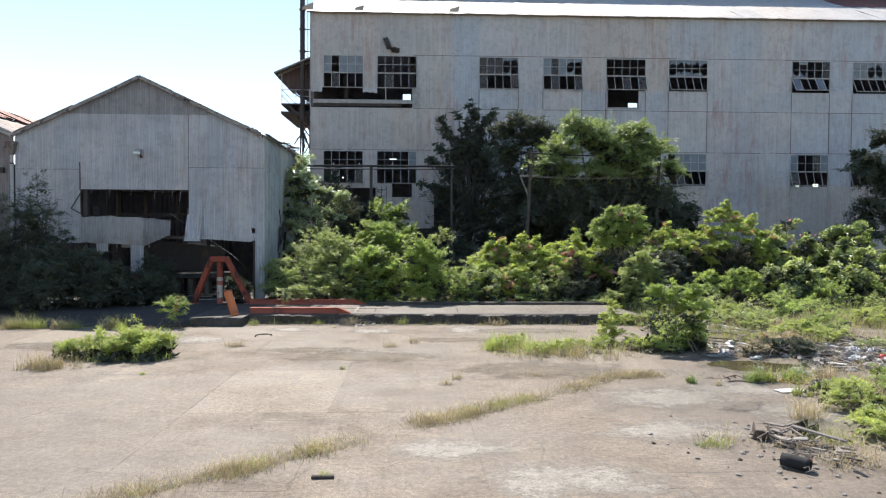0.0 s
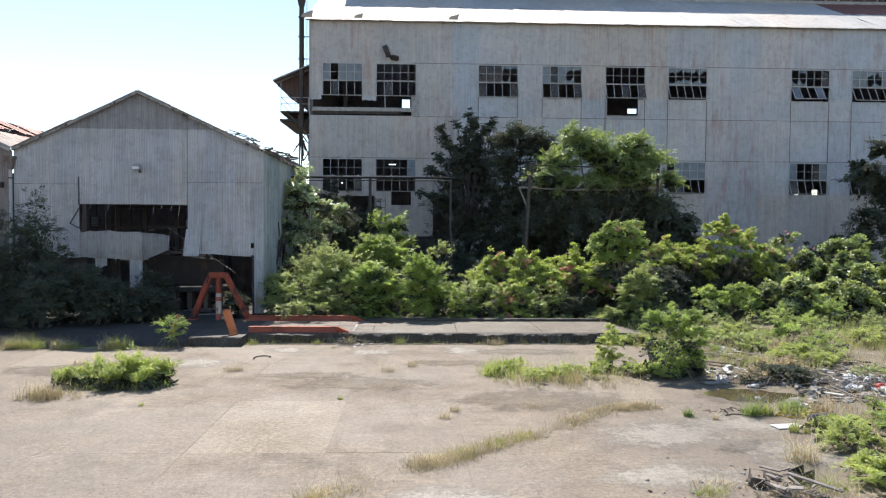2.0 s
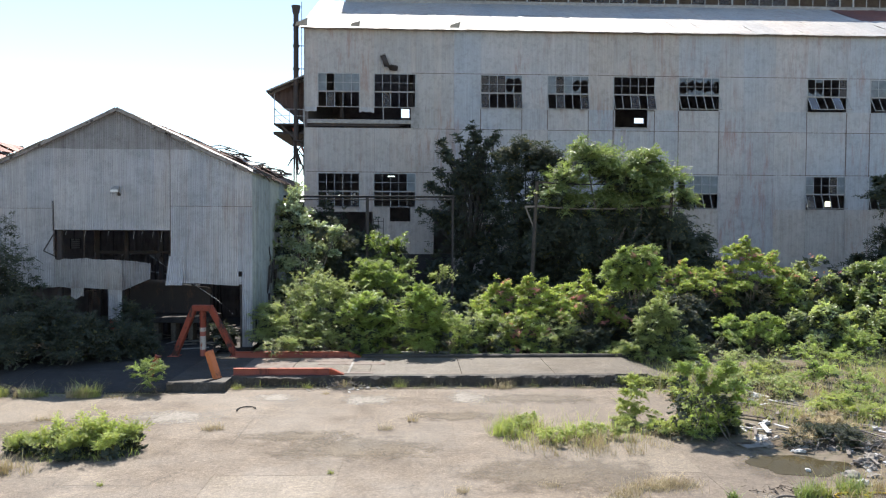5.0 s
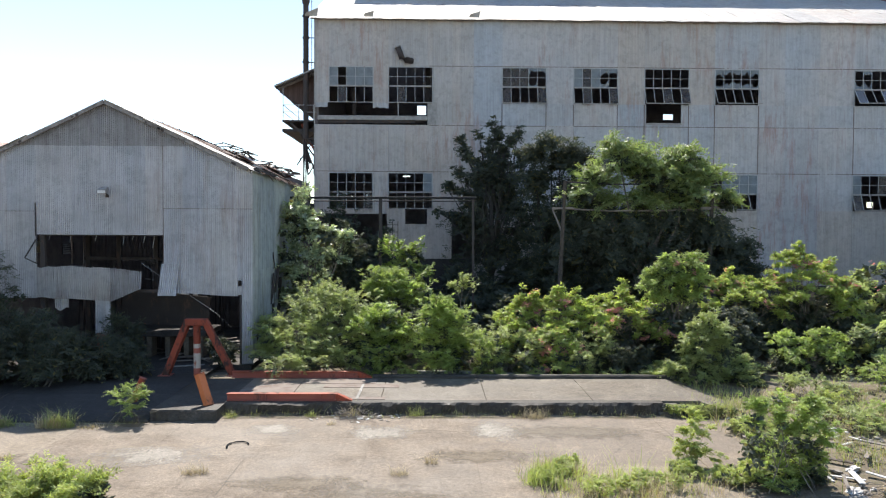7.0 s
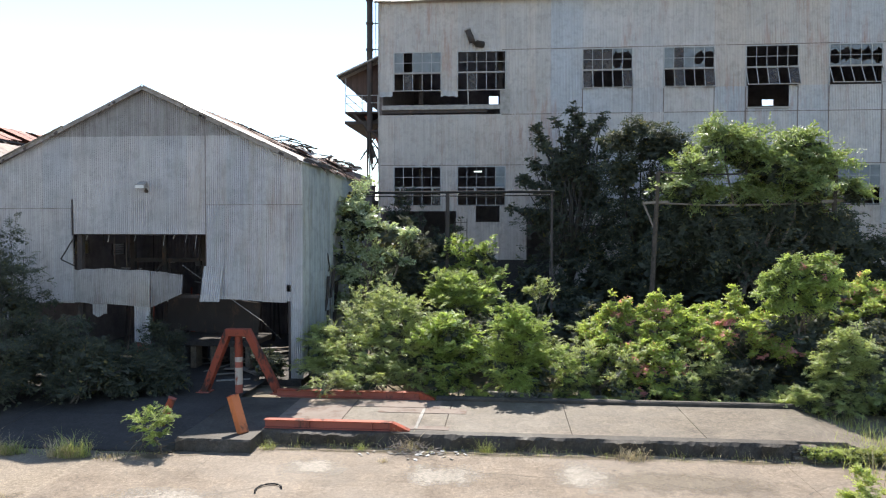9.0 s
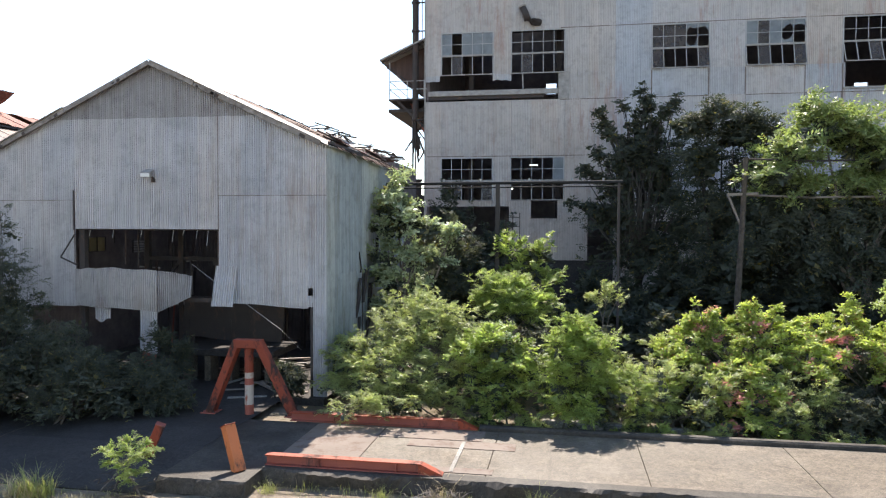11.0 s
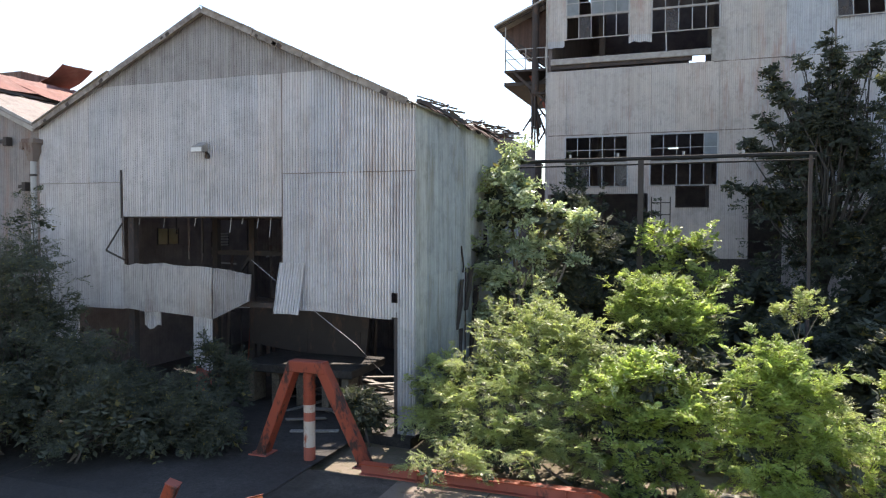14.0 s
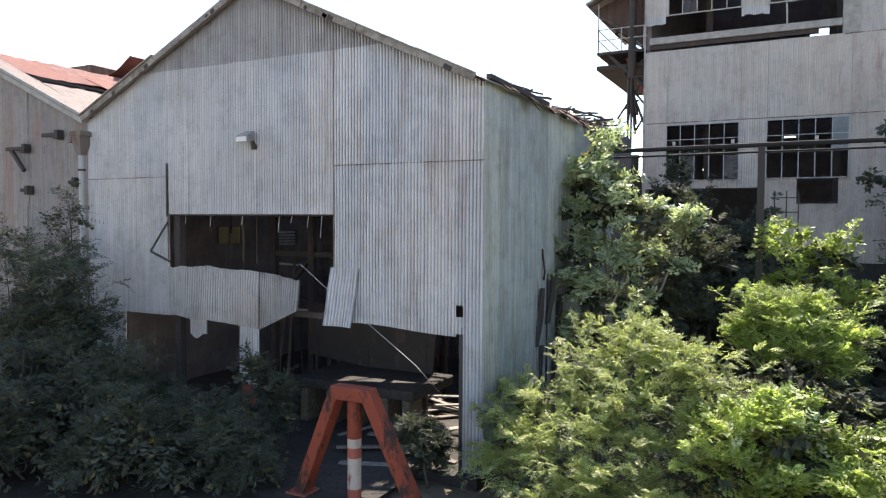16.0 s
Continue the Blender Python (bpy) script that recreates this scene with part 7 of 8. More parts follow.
shrub("shrub coloured dark for the shade in the hollow below the vines", (18.4, 39.8, 0.05), 4.2, 1.6, 3.6, LEAF_DARK_SHADED, 12, 900, 419, leaf_len=0.2, leaf_w=0.09, pairs=4, group="shaded undergrowth")
vine_mound("dense vine-grown bush below the factory", 21.5, 41.0, 4.6, 3.2, 4.9, 406, 40, LEAF_FEATHER)
vine_mound("dense green bush below the factory wall", 25.2, 41.5, 5.0, 3.2, 4.9, 407, 0, LEAF_TREE)
vine_mound("dense green bush below the factory wall", 29.2, 42.0, 5.0, 3.4, 5.2, 408, 0, LEAF_TREE)
vine_mound("dense green bush below the factory wall", 33.0, 42.0, 5.0, 3.4, 6.4, 409, 0, LEAF_BRIGHT)
canopy("arching leafy vines before the hollow", (16.5, 36.6, 0.05), [(-1.5, 1.9), (-1.0, 1.7), (-0.2, 1.6), (0.5, 2.0), (1.3, 1.7)], 0.8, 0.7, 410, LEAF_BRIGHT, flowers=0, twigs=1000)
vine_mound("low leafy vine before the mounds", 19.4, 36.4, 4.0, 2.4, 2.4, 411, 0, LEAF_FEATHER, 1600)
vine_mound("low leafy vine before the mounds", 23.4, 37.0, 4.4, 2.6, 2.8, 412, 0, LEAF_FEATHER, 1600)
vine_mound("shaded tangle of leafy vines", 12.6, 37.2, 3.2, 2.0, 2.8, 413, 0, LEAF_DARK_SHADED, 1600)
vine_mound("low leafy vine before the mounds", 27.6, 37.4, 4.6, 2.8, 3.0, 414, 0, LEAF_FEATHER, 1600)

# shrubs in the shade of the shed, part of that shade in their leaf colour
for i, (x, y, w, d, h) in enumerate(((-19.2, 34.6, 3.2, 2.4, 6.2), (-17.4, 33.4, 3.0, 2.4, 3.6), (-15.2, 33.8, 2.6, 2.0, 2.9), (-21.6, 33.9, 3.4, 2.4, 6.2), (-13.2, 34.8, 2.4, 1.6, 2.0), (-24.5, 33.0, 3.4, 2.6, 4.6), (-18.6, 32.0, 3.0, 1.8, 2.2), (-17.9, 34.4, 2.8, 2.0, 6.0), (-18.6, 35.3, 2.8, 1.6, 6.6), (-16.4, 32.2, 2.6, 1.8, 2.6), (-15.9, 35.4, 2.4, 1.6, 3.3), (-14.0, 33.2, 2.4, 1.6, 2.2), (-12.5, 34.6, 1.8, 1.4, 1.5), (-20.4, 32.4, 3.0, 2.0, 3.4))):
    shrub("dark feathery bush in the shade of the shed", (x, y, DECK_Z - 0.05), w, d, h, LEAF_DARK_SHADED, 16, 900, 500 + i, pairs=7, twig_len=0.6, leaf_len=0.095, leaf_w=0.034, droop=0.42, shell=0.3, up=0.55, core=0.3, rag=1.5, group="shrubs before the shed")
shrub("slim dark bush growing beside the hanging sheet", (-13.1, 36.3, DECK_Z - 0.05), 1.5, 0.8, 3.0, LEAF_DARK_SHADED, 9, 520, 522, pairs=7, leaf_len=0.1, leaf_w=0.04, rag=1.6, core=0.1, group="shrubs before the shed")
shrub("small bush in the shed opening", (-9.2, 36.9, DECK_Z - 0.05), 1.6, 0.9, 1.3, LEAF_DARK_SHADED, 6, 500, 520, group="shrubs before the shed")
shrub("thin weeds along the shed side wall", (-7.2, 38.2, 0.05), 1.0, 2.4, 2.6, LEAF_FEATHER, 8, 700, 521, group="shrubs before the shed")

# small plants on the yard
plant("shrub", "small thin-stemmed bushy tree at the edge of the yard", "shrub", (8.75, 23.6, 0),
      [(-0.75, 0, 2.0, 0.45, 0.45, 0.16), (-0.1, 0.1, 2.12, 0.5, 0.5, 0.16), (0.55, 0, 1.95, 0.45, 0.45, 0.16), (-0.3, -0.2, 1.75, 0.55, 0.5, 0.16), (0.75, -0.1, 1.55, 0.4, 0.4, 0.22), (-0.95, -0.1, 1.6, 0.35, 0.35, 0.16), (0.2, -0.1, 1.45, 0.5, 0.5, 0.16), (0.85, 0, 1.15, 0.35, 0.35, 0.22), (-0.6, 0, 1.15, 0.4, 0.4, 0.16), (0.3, 0, 0.85, 0.55, 0.45, 0.2), (0.6, -0.1, 0.5, 0.5, 0.4, 0.22), (-0.2, 0, 0.45, 0.45, 0.4, 0.2)],
      LEAF_BRIGHT, 1500, 7, 0.26, 0.075, 0.03, 0.02, 5, 0.3, 600, group="yard weeds", core=0.12, rag=1.2, up=0.7)
plant("shrub", "small yellow-green seedling bush in the yard", "shrub", (6.95, 25.0, 0),
      [(0, 0, 1.25, 0.28, 0.28, 0.25), (-0.3, 0, 0.95, 0.35, 0.3, 0.22), (0.28, 0, 0.9, 0.35, 0.3, 0.22), (0, 0, 0.6, 0.5, 0.4, 0.22), (-0.2, 0, 0.3, 0.5, 0.4, 0.2), (0.3, 0, 0.25, 0.5, 0.4, 0.18)], LEAF_YELLOW, 380, 7, 0.26, 0.085, 0.036, 0.012, 5, 0.25, 601, group="yard weeds", core=0, rag=1.6)
for i, (x, y, w, d, h) in enumerate(((5.7, 23.6, 1.6, 1.0, 0.42), (4.3, 23.1, 1.4, 0.9, 0.36), (2.9, 23.9, 0.9, 0.7, 0.5), (7.9, 24.2, 1.3, 0.9, 0.5), (3.6, 24.6, 1.0, 0.7, 0.4))):
    shrub("low light green weeds in the grass patch", (x, y, 0), w, d, h, LEAF_YELLOW, 9, 240, 680 + i, pairs=5, core=0, twig_len=0.18, leaf_len=0.075, leaf_w=0.035, radius=0.008, group="yard weeds")
plant("shrub", "rounded light green weed mound in the yard", "shrub", (-8.85, 22.4, 0),
      [(-0.75, 0.1, 0.24, 0.7, 0.65, 0.34), (0.3, 0.15, 0.3, 0.9, 0.7, 0.42), (1.15, 0.2, 0.24, 0.55, 0.55, 0.36), (-0.1, -0.35, 0.18, 1.1, 0.6, 0.3), (-1.35, -0.1, 0.18, 0.6, 0.5, 0.26), (-1.8, 0.05, 0.12, 0.4, 0.4, 0.2), (0.8, -0.25, 0.18, 0.7, 0.5, 0.28)], LEAF_YELLOW, 2700, 4, 0.17, 0.1, 0.03, 0.008, 6, 0.0, 602, group="yard weeds", shell=0.5, up=1.2, core=0.3, rag=0.9, feather=False)
plant("shrub", "small light green seedling against the kerb", "shrub", (-9.75, 29.2, 0.02),
      [(-0.3, 0, 1.0, 0.35, 0.3, 0.16), (0.35, 0, 0.95, 0.35, 0.3, 0.16), (0, -0.1, 0.7, 0.5, 0.35, 0.2), (0.1, 0, 0.35, 0.5, 0.35, 0.2)], LEAF_BRIGHT, 240, 8, 0.3, 0.08, 0.03, 0.016, 4, 0.35, 603, group="yard weeds", core=0, rag=1.7)
for i, (x, y, w, d, h, m) in enumerate(((11.0, 15.4, 2.6, 2.6, 1.0, LEAF_BRIGHT), (9.4, 13.6, 1.8, 1.6, 0.8, LEAF_YELLOW), (12.6, 17.6, 2.6, 2.2, 1.0, LEAF_BRIGHT), (9.6, 25.6, 1.6, 1.4, 0.9, LEAF_BRIGHT), (11.8, 22.6, 1.6, 1.2, 0.6, LEAF_DARK_SHADED), (14.2, 25.4, 2.6, 2.0, 0.8, LEAF_YELLOW), (12.6, 28.4, 2.8, 2.2, 0.9, LEAF_FEATHER), (16.2, 29.4, 3.0, 2.4, 1.1, LEAF_BRIGHT), (19.6, 29.2, 3.0, 2.4, 1.0, LEAF_YELLOW), (14.0, 32.2, 3.0, 2.4, 1.2, LEAF_FEATHER), (18.0, 33.0, 3.4, 2.4, 1.5, LEAF_BRIGHT), (22.4, 32.4, 3.4, 2.6, 1.3, LEAF_FEATHER), (10.2, 28.0, 1.8, 1.4, 0.7, LEAF_YELLOW), (15.6, 22.6, 2.6, 2.0, 0.8, LEAF_FEATHER), (18.6, 23.6, 3.0, 2.0, 0.9, LEAF_YELLOW), (26.0, 33.0, 4.0, 3.0, 1.8, LEAF_FEATHER), (14.6, 19.2, 2.4, 1.6, 0.7, LEAF_YELLOW), (22.6, 27.4, 3.6, 2.6, 1.0, LEAF_YELLOW), (20.6, 35.0, 2.6, 2.0, 1.9, LEAF_BRIGHT))):
    shrub("low leafy weeds on the waste ground", (x, y, ground_height(x, y)), w, d, h, m, 16, 760, 620 + i, pairs=5, rag=0.9, core=0.1, twig_len=0.24, leaf_len=0.075, leaf_w=0.034, radius=0.012, group="weeds on the waste ground")
shrub("dry grey twiggy weed heap", (10.9, 22.8, 0.0), 1.5, 1.0, 0.6, LEAF_DRY, 8, 500, 660, pairs=4, twig_len=0.3, leaf_len=0.09, leaf_w=0.015, radius=0.014, stems=8, group="weeds on the waste ground")


# ---- grass ----
def grass(label, spots, height, width, mat, seed, name="grass", lean=1.0):
    rng = np.random.default_rng(seed)
    v, f = blades(rng, np.array(spots), height, width, lean)
    return tagged(mesh_object(name, v, f, mat), label, "grass", kind="stuff")


def strip_spots(seed, line, n, spread, z=0.0):
    rr = random.Random(seed)
    out = []
    seg = [(line[i], line[i + 1]) for i in range(len(line) - 1)]
    for _ in range(n):
        (x0, y0), (x1, y1) = seg[int(rr.random() ** 1.0 * len(seg))]
        t = rr.random()
        x, y = x0 + (x1 - x0) * t, y0 + (y1 - y0) * t
        if noise.noise((x * 1.6, y * 1.6, 2.0)) < -0.02 and rr.random() < 0.85:
            continue
        out.append((x + rr.gauss(0, spread), y + rr.gauss(0, spread), z))
    return out


def patch_spots(seed, cx, cy, rx, ry, n, z=0.0):
    rr = random.Random(seed)
    out = []
    for _ in range(n):
        a, q = rr.uniform(0, 2 * math.pi), rr.random() ** 0.7
        x, y = cx + rx * q * math.cos(a), cy + ry * q * math.sin(a)
        if rx < 0.6 or noise.noise((x * 2.2, y * 2.2, 4.0)) + 0.5 * noise.noise((x * 6, y * 6, 1.0)) > rr.uniform(-0.35, 0.2):
            out.append((x, y, z))
    return out


grass("dry grass growing along the long diagonal crack", strip_spots(1, [(-6.5, 9.2), (-4.4, 11.0), (-2.8, 12.2), (-0.9, 13.9)], 15000, 0.2), 0.12, 0.003, LEAF_DRY, 1, lean=1.3)
grass("green grass among the dry grass in the crack", strip_spots(2, [(-4.4, 11.0), (-2.8, 12.2), (-1.6, 13.3)], 900, 0.14), 0.12, 0.0035, LEAF_GRASS, 2)
grass("dry grass growing along the crack", strip_spots(3, [(0.1, 14.9), (1.0, 15.5), (1.9, 16.3), (3.9, 17.9), (5.4, 19.5), (6.9, 19.7)], 11000, 0.2), 0.12, 0.0035, LEAF_DRY, 3, lean=1.3)
grass("green grass in the crack", strip_spots(4, [(0.9, 15.4), (1.9, 16.3), (2.8, 17.0)], 700, 0.14), 0.14, 0.004, LEAF_GRASS, 4)
grass("tall green grass at the edge of the yard", patch_spots(5, 4.6, 23.6, 2.4, 1.1, 1300) + patch_spots(6, 3.0, 24.0, 0.8, 0.7, 1300), 0.34, 0.006, LEAF_YELLOW, 5)
grass("dry tall grass at the edge of the yard", patch_spots(7, 5.0, 22.8, 2.4, 1.2, 2200) + patch_spots(8, 3.2, 24.6, 1.0, 0.6, 700), 0.3, 0.005, LEAF_DRY, 6)
grass("light green grass grown through the weed mound", patch_spots(14, -8.85, 22.35, 1.6, 0.85, 1500), 0.2, 0.006, LEAF_YELLOW, 14, lean=1.2)
grass("dry grass beside the weed clump", patch_spots(9, -10.3, 20.8, 0.95, 0.5, 1500), 0.28, 0.005, LEAF_DRY, 7)
for i, (x, y, rx, n, h, m) in enumerate(((-15.4, 28.75, 1.0, 900, 0.34, LEAF_GRASS), (-15.9, 28.7, 0.9, 700, 0.3, LEAF_DRY), (-13.9, 28.7, 0.6, 420, 0.3, LEAF_DRY), (-13.6, 28.75, 0.5, 350, 0.24, LEAF_GRASS), (-11.7, 28.7, 0.5, 520, 0.34, LEAF_GRASS), (-11.9, 28.65, 0.5, 300, 0.26, LEAF_DRY), (-17.8, 28.8, 0.6, 520, 0.45, LEAF_GRASS), (-10.6, 28.6, 0.5, 160, 0.1, LEAF_DRY))):
    grass("clump of weedy grass at the foot of the apron", patch_spots(300 + i, x, y, rx, 0.26, n), h, 0.006, m, 300 + i, lean=1.2)
grass("sparse grass along the foot of the apron", strip_spots(10, [(-17.5, 28.9), (-14, 28.9), (-11.6, 28.8), (-9.6, 29.1)], 700, 0.16), 0.1, 0.004, LEAF_GRASS, 8)
grass("weeds along the foot of the kerb", strip_spots(11, [(-6.8, 29.95), (9.2, 30.0)], 700, 0.12), 0.16, 0.004, LEAF_GRASS, 9)
grass("dry weeds along the foot of the kerb", strip_spots(12, [(-6.8, 29.9), (9.2, 29.95)], 900, 0.16), 0.13, 0.004, LEAF_DRY, 10)
for i, (x, y, r, h, m) in enumerate(((-0.5, 30.0, 0.25, 0.3, LEAF_GRASS), (-2.7, 30.1, 0.35, 0.33, LEAF_DRY), (3.4, 29.8, 0.45, 0.27, LEAF_DRY), (-6.6, 29.8, 0.25, 0.24, LEAF_GRASS), (-4.0, 29.9, 0.2, 0.21, LEAF_GRASS), (1.2, 19.3, 0.16, 0.18, LEAF_DRY), (0.9, 18.6, 0.2, 0.16, LEAF_DRY), (0.0, 25.3, 0.2, 0.25, LEAF_DRY), (-2.0, 20.6, 0.1, 0.1, LEAF_GRASS), (-6.0, 24.5, 0.35, 0.2, LEAF_DRY), (-7.3, 19.9, 0.08, 0.1, LEAF_GRASS), (-0.8, 24.4, 0.25, 0.2, LEAF_DRY), (3.3, 19.6, 0.3, 0.12, LEAF_DRY), (7.9, 18.4, 0.1, 0.16, LEAF_DRY), (-1.35, 11.9, 0.13, 0.09, LEAF_GRASS), (10.2, 18.9, 0.45, 0.3, LEAF_GRASS), (11.0, 19.1, 0.35, 0.35, LEAF_DRY), (9.6, 17.2, 0.1, 0.16, LEAF_GRASS), (8.4, 15.2, 0.4, 0.5, LEAF_DRY), (6.0, 13.6, 0.7, 0.2, LEAF_DRY), (5.6, 13.4, 0.35, 0.15, LEAF_GRASS), (7.7, 12.3, 0.8, 0.3, LEAF_DRY), (7.3, 13.2, 0.7, 0.22, LEAF_DRY), (8.0, 13.6, 0.6, 0.3, LEAF_GRASS), (-11.6, 25.6, 0.3, 0.18, LEAF_DRY), (-3.2, 29.0, 0.16, 0.1, LEAF_DRY))):
    g = grass("tuft of grass growing out of a joint in the concrete", patch_spots(40 + i, x, y, r, r * 0.7, int(60 + 330 * r)), h * 0.8, 0.003 + 0.002 * (r > 0.3), m, 40 + i, "grass_tuft", lean=1.5)
    tagged(g, group="grass tufts")
for i, (cx, cy, rx, ry, n, h) in enumerate(((15, 28, 6, 5, 6000, 0.4), (20, 30, 8, 5, 6000, 0.5), (12, 25, 3, 3, 2500, 0.3), (13, 17, 3.5, 4, 3500, 0.3), (10, 31, 3, 2.5, 2500, 0.35), (26, 31, 8, 6, 5000, 0.5))):
    rr = random.Random(800 + i)
    sp = [(x, y, ground_height(x, y)) for x, y, _ in patch_spots(800 + i, cx, cy, rx, ry, n) if noise.noise((x * 0.5, y * 0.5, 9.0)) > -0.15 and x > 8.6]
    grass("green and dry grass over the waste ground", sp, h, 0.007, LEAF_GRASS if i % 3 else LEAF_DRY, 800 + i)


def dirt_band(line, width, seed):
    """Thin drift of soil that fills a crack, with ragged edges."""
    vs, fs, n = [], [], 0
    for (x0, y0), (x1, y1) in zip(line, line[1:]):
        L = math.hypot(x1 - x0, y1 - y0)
        nx_, ny_ = -(y1 - y0) / L, (x1 - x0) / L
        for i in range(int(L / 0.12) + 1):
            t = i * 0.12 / L
            x, y = x0 + (x1 - x0) * t, y0 + (y1 - y0) * t
            a = width * (0.55 + 0.9 * noise.noise((x * 1.5, y * 1.5, seed)) + 0.4 * noise.noise((x * 5, y * 5, seed)))
            b = width * (0.55 + 0.9 * noise.noise((x * 1.5, y * 1.5, seed + 9)) + 0.4 * noise.noise((x * 5, y * 5, seed + 9)))
            a, b = max(a, 0.02), max(b, 0.02)
            vs += [(x + nx_ * a, y + ny_ * a, 0.001), (x, y, 0.022), (x - nx_ * b, y - ny_ * b, 0.001)]
            if n:
                fs += [(3 * n - 3, 3 * n - 2, 3 * n + 1, 3 * n), (3 * n - 2, 3 * n - 1, 3 * n + 2, 3 * n + 1)]
            n += 1
    tagged(mesh_object("dirt", vs, fs, SOIL, smooth=True), "drift of dry soil along a crack in the concrete", "soil", kind="stuff")


dirt_band([(-6.5, 9.2), (-4.4, 11.0), (-2.8, 12.2), (-0.9, 13.9)], 0.3, 1.0)
dirt_band([(0.1, 14.9), (1.0, 15.5), (1.9, 16.3), (3.9, 17.9), (5.4, 19.5), (6.9, 19.7)], 0.34, 2.0)
dirt_band([(-8.8, 28.95), (-6.9, 29.85), (0.0, 29.98), (9.2, 30.0)], 0.16, 3.0)
dirt_band([(-20, 28.95), (-9.2, 28.95)], 0.3, 4.0)


for i, (x, y, r, n, h) in enumerate(((9.0, 18.75, 0.26, 230, 0.3), (9.4, 18.85, 0.24, 200, 0.28), (10.3, 19.2, 0.36, 240, 0.28), (9.35, 17.3, 0.12, 120, 0.2), (7.3, 18.7, 0.14, 140, 0.16))):
    g = grass("dark green spiky sedge beside the puddle", patch_spots(340 + i, x, y, r, r * 0.7, n), h, 0.008, LEAF_TREE if i % 2 == 0 else LEAF_GRASS, 340 + i, "sedge", lean=0.9)
    tagged(g, group="sedge clumps")
for i, (x, y, w, d, h, m) in enumerate(((10.0, 16.2, 1.6, 1.6, 0.7, LEAF_YELLOW), (10.7, 14.6, 1.6, 1.6, 0.8, LEAF_BRIGHT), (10.4, 17.2, 1.2, 1.0, 0.5, LEAF_YELLOW), (8.6, 23.4, 2.0, 1.2, 0.5, LEAF_BRIGHT), (7.8, 23.9, 1.4, 1.0, 0.4, LEAF_YELLOW), (9.2, 23.9, 1.2, 0.9, 0.45, LEAF_DARK_SHADED), (6.6, 24.4, 1.0, 0.7, 0.35, LEAF_YELLOW), (8.6, 30.1, 1.8, 0.5, 0.4, LEAF_YELLOW), (9.6, 29.9, 1.2, 0.7, 0.45, LEAF_GRASS), (13.2, 30.0, 2.4, 1.8, 1.2, LEAF_YELLOW), (15.6, 26.9, 2.2, 1.6, 0.8, LEAF_BRIGHT), (12.4, 23.6, 1.6, 1.2, 0.7, LEAF_DRY))):
    shrub("fluffy low weeds at the edge of the yard", (x, y, ground_height(x, y)), w, d, h, m, 14, 620, 700 + i, pairs=5, rag=0.9, core=0.12, twig_len=0.2, leaf_len=0.065, leaf_w=0.026, radius=0.01, group="weeds on the waste ground")


# ---- litter and debris ----
def chunk(r, s, flat=0.6):
    b = bmesh.new()
    bmesh.ops.create_icosphere(b, subdivisions=3 if s > 0.1 else 2, radius=s)
    o = r.random() * 50
    for q in b.verts:
        n = q.co.normalized()
        rough_ = 1 + 0.35 * noise.noise(n * 4.5 + Vector((o, o, 0))) + 0.22 * noise.noise(n * 10 + Vector((0, o, o)))
        q.co *= rough_
        q.co = Vector((q.co.x * (1 + 0.5 * noise.noise(n * 1.5 + Vector((o, 0, 0)))), q.co.y * (1 + 0.5 * noise.noise(n * 1.7 + Vector((0, o, 0)))), q.co.z * flat * (1 + 0.6 * noise.noise(n * 2.1 + Vector((0, 0, o))))))
    return b


def in_puddle(x, y):
    return ((x - 10.0) / 1.5) ** 2 + ((y - 20.95) / 1.05) ** 2 < 1


rr = random.Random(31)
for i in range(120):
    x, y = rr.gauss(14.3, 1.1), rr.gauss(21.5, 0.8)
    big = i < 26
    p = thing("rubbish_bag" if i % 3 == 0 else "rubbish", "torn pale plastic bag on the rubbish heap" if i % 3 == 0 else "crumpled pale scrap on the rubbish heap", "rubbish", (x, y, ground_height(x, y) + 0.05 + 0.25 * max(0, 1 - abs(x - 14.2) / 1.5) * rr.random()), "rubbish heap")
    p.rotation_euler = (rr.uniform(-0.6, 0.6), rr.uniform(-0.6, 0.6), rr.uniform(0, 6))
    part("body", chunk(rr, rr.uniform(0.12, 0.24) if big else rr.uniform(0.05, 0.12), rr.uniform(0.35, 0.8)), (RUBBISH, RUBBLE, RUBBISH, WOOD_GREY, RUBBLE, RUBBISH, RUBBLE, RED_PLASTIC if i in (7, 52) else WOOD_GREY, RUBBISH)[i % 9], p)
for i in range(110):
    x, y = rr.uniform(9.3, 15.8), rr.uniform(19.6, 28.0)
    if in_puddle(x, y):
        continue
    p = thing("rubble_lump", "lump of broken concrete on the waste ground", "rubble", (x, y, ground_height(x, y) + 0.02), "rubble")
    p.rotation_euler = (rr.uniform(-0.4, 0.4), rr.uniform(-0.4, 0.4), rr.uniform(0, 6))
    part("body", chunk(rr, rr.uniform(0.06, 0.2), rr.uniform(0.3, 0.6)), RUBBLE if i % 4 else RUBBISH, p)


def board(label, at, size, rot, mat, group="boards on the waste ground", name="board"):
    p = thing(name, label, "board", at, group)
    p.rotation_euler = rot
    part("plank", box((-size[0] / 2, -size[1] / 2, 0), (size[0] / 2, size[1] / 2, size[2]), 0.006), mat, p)
    return p


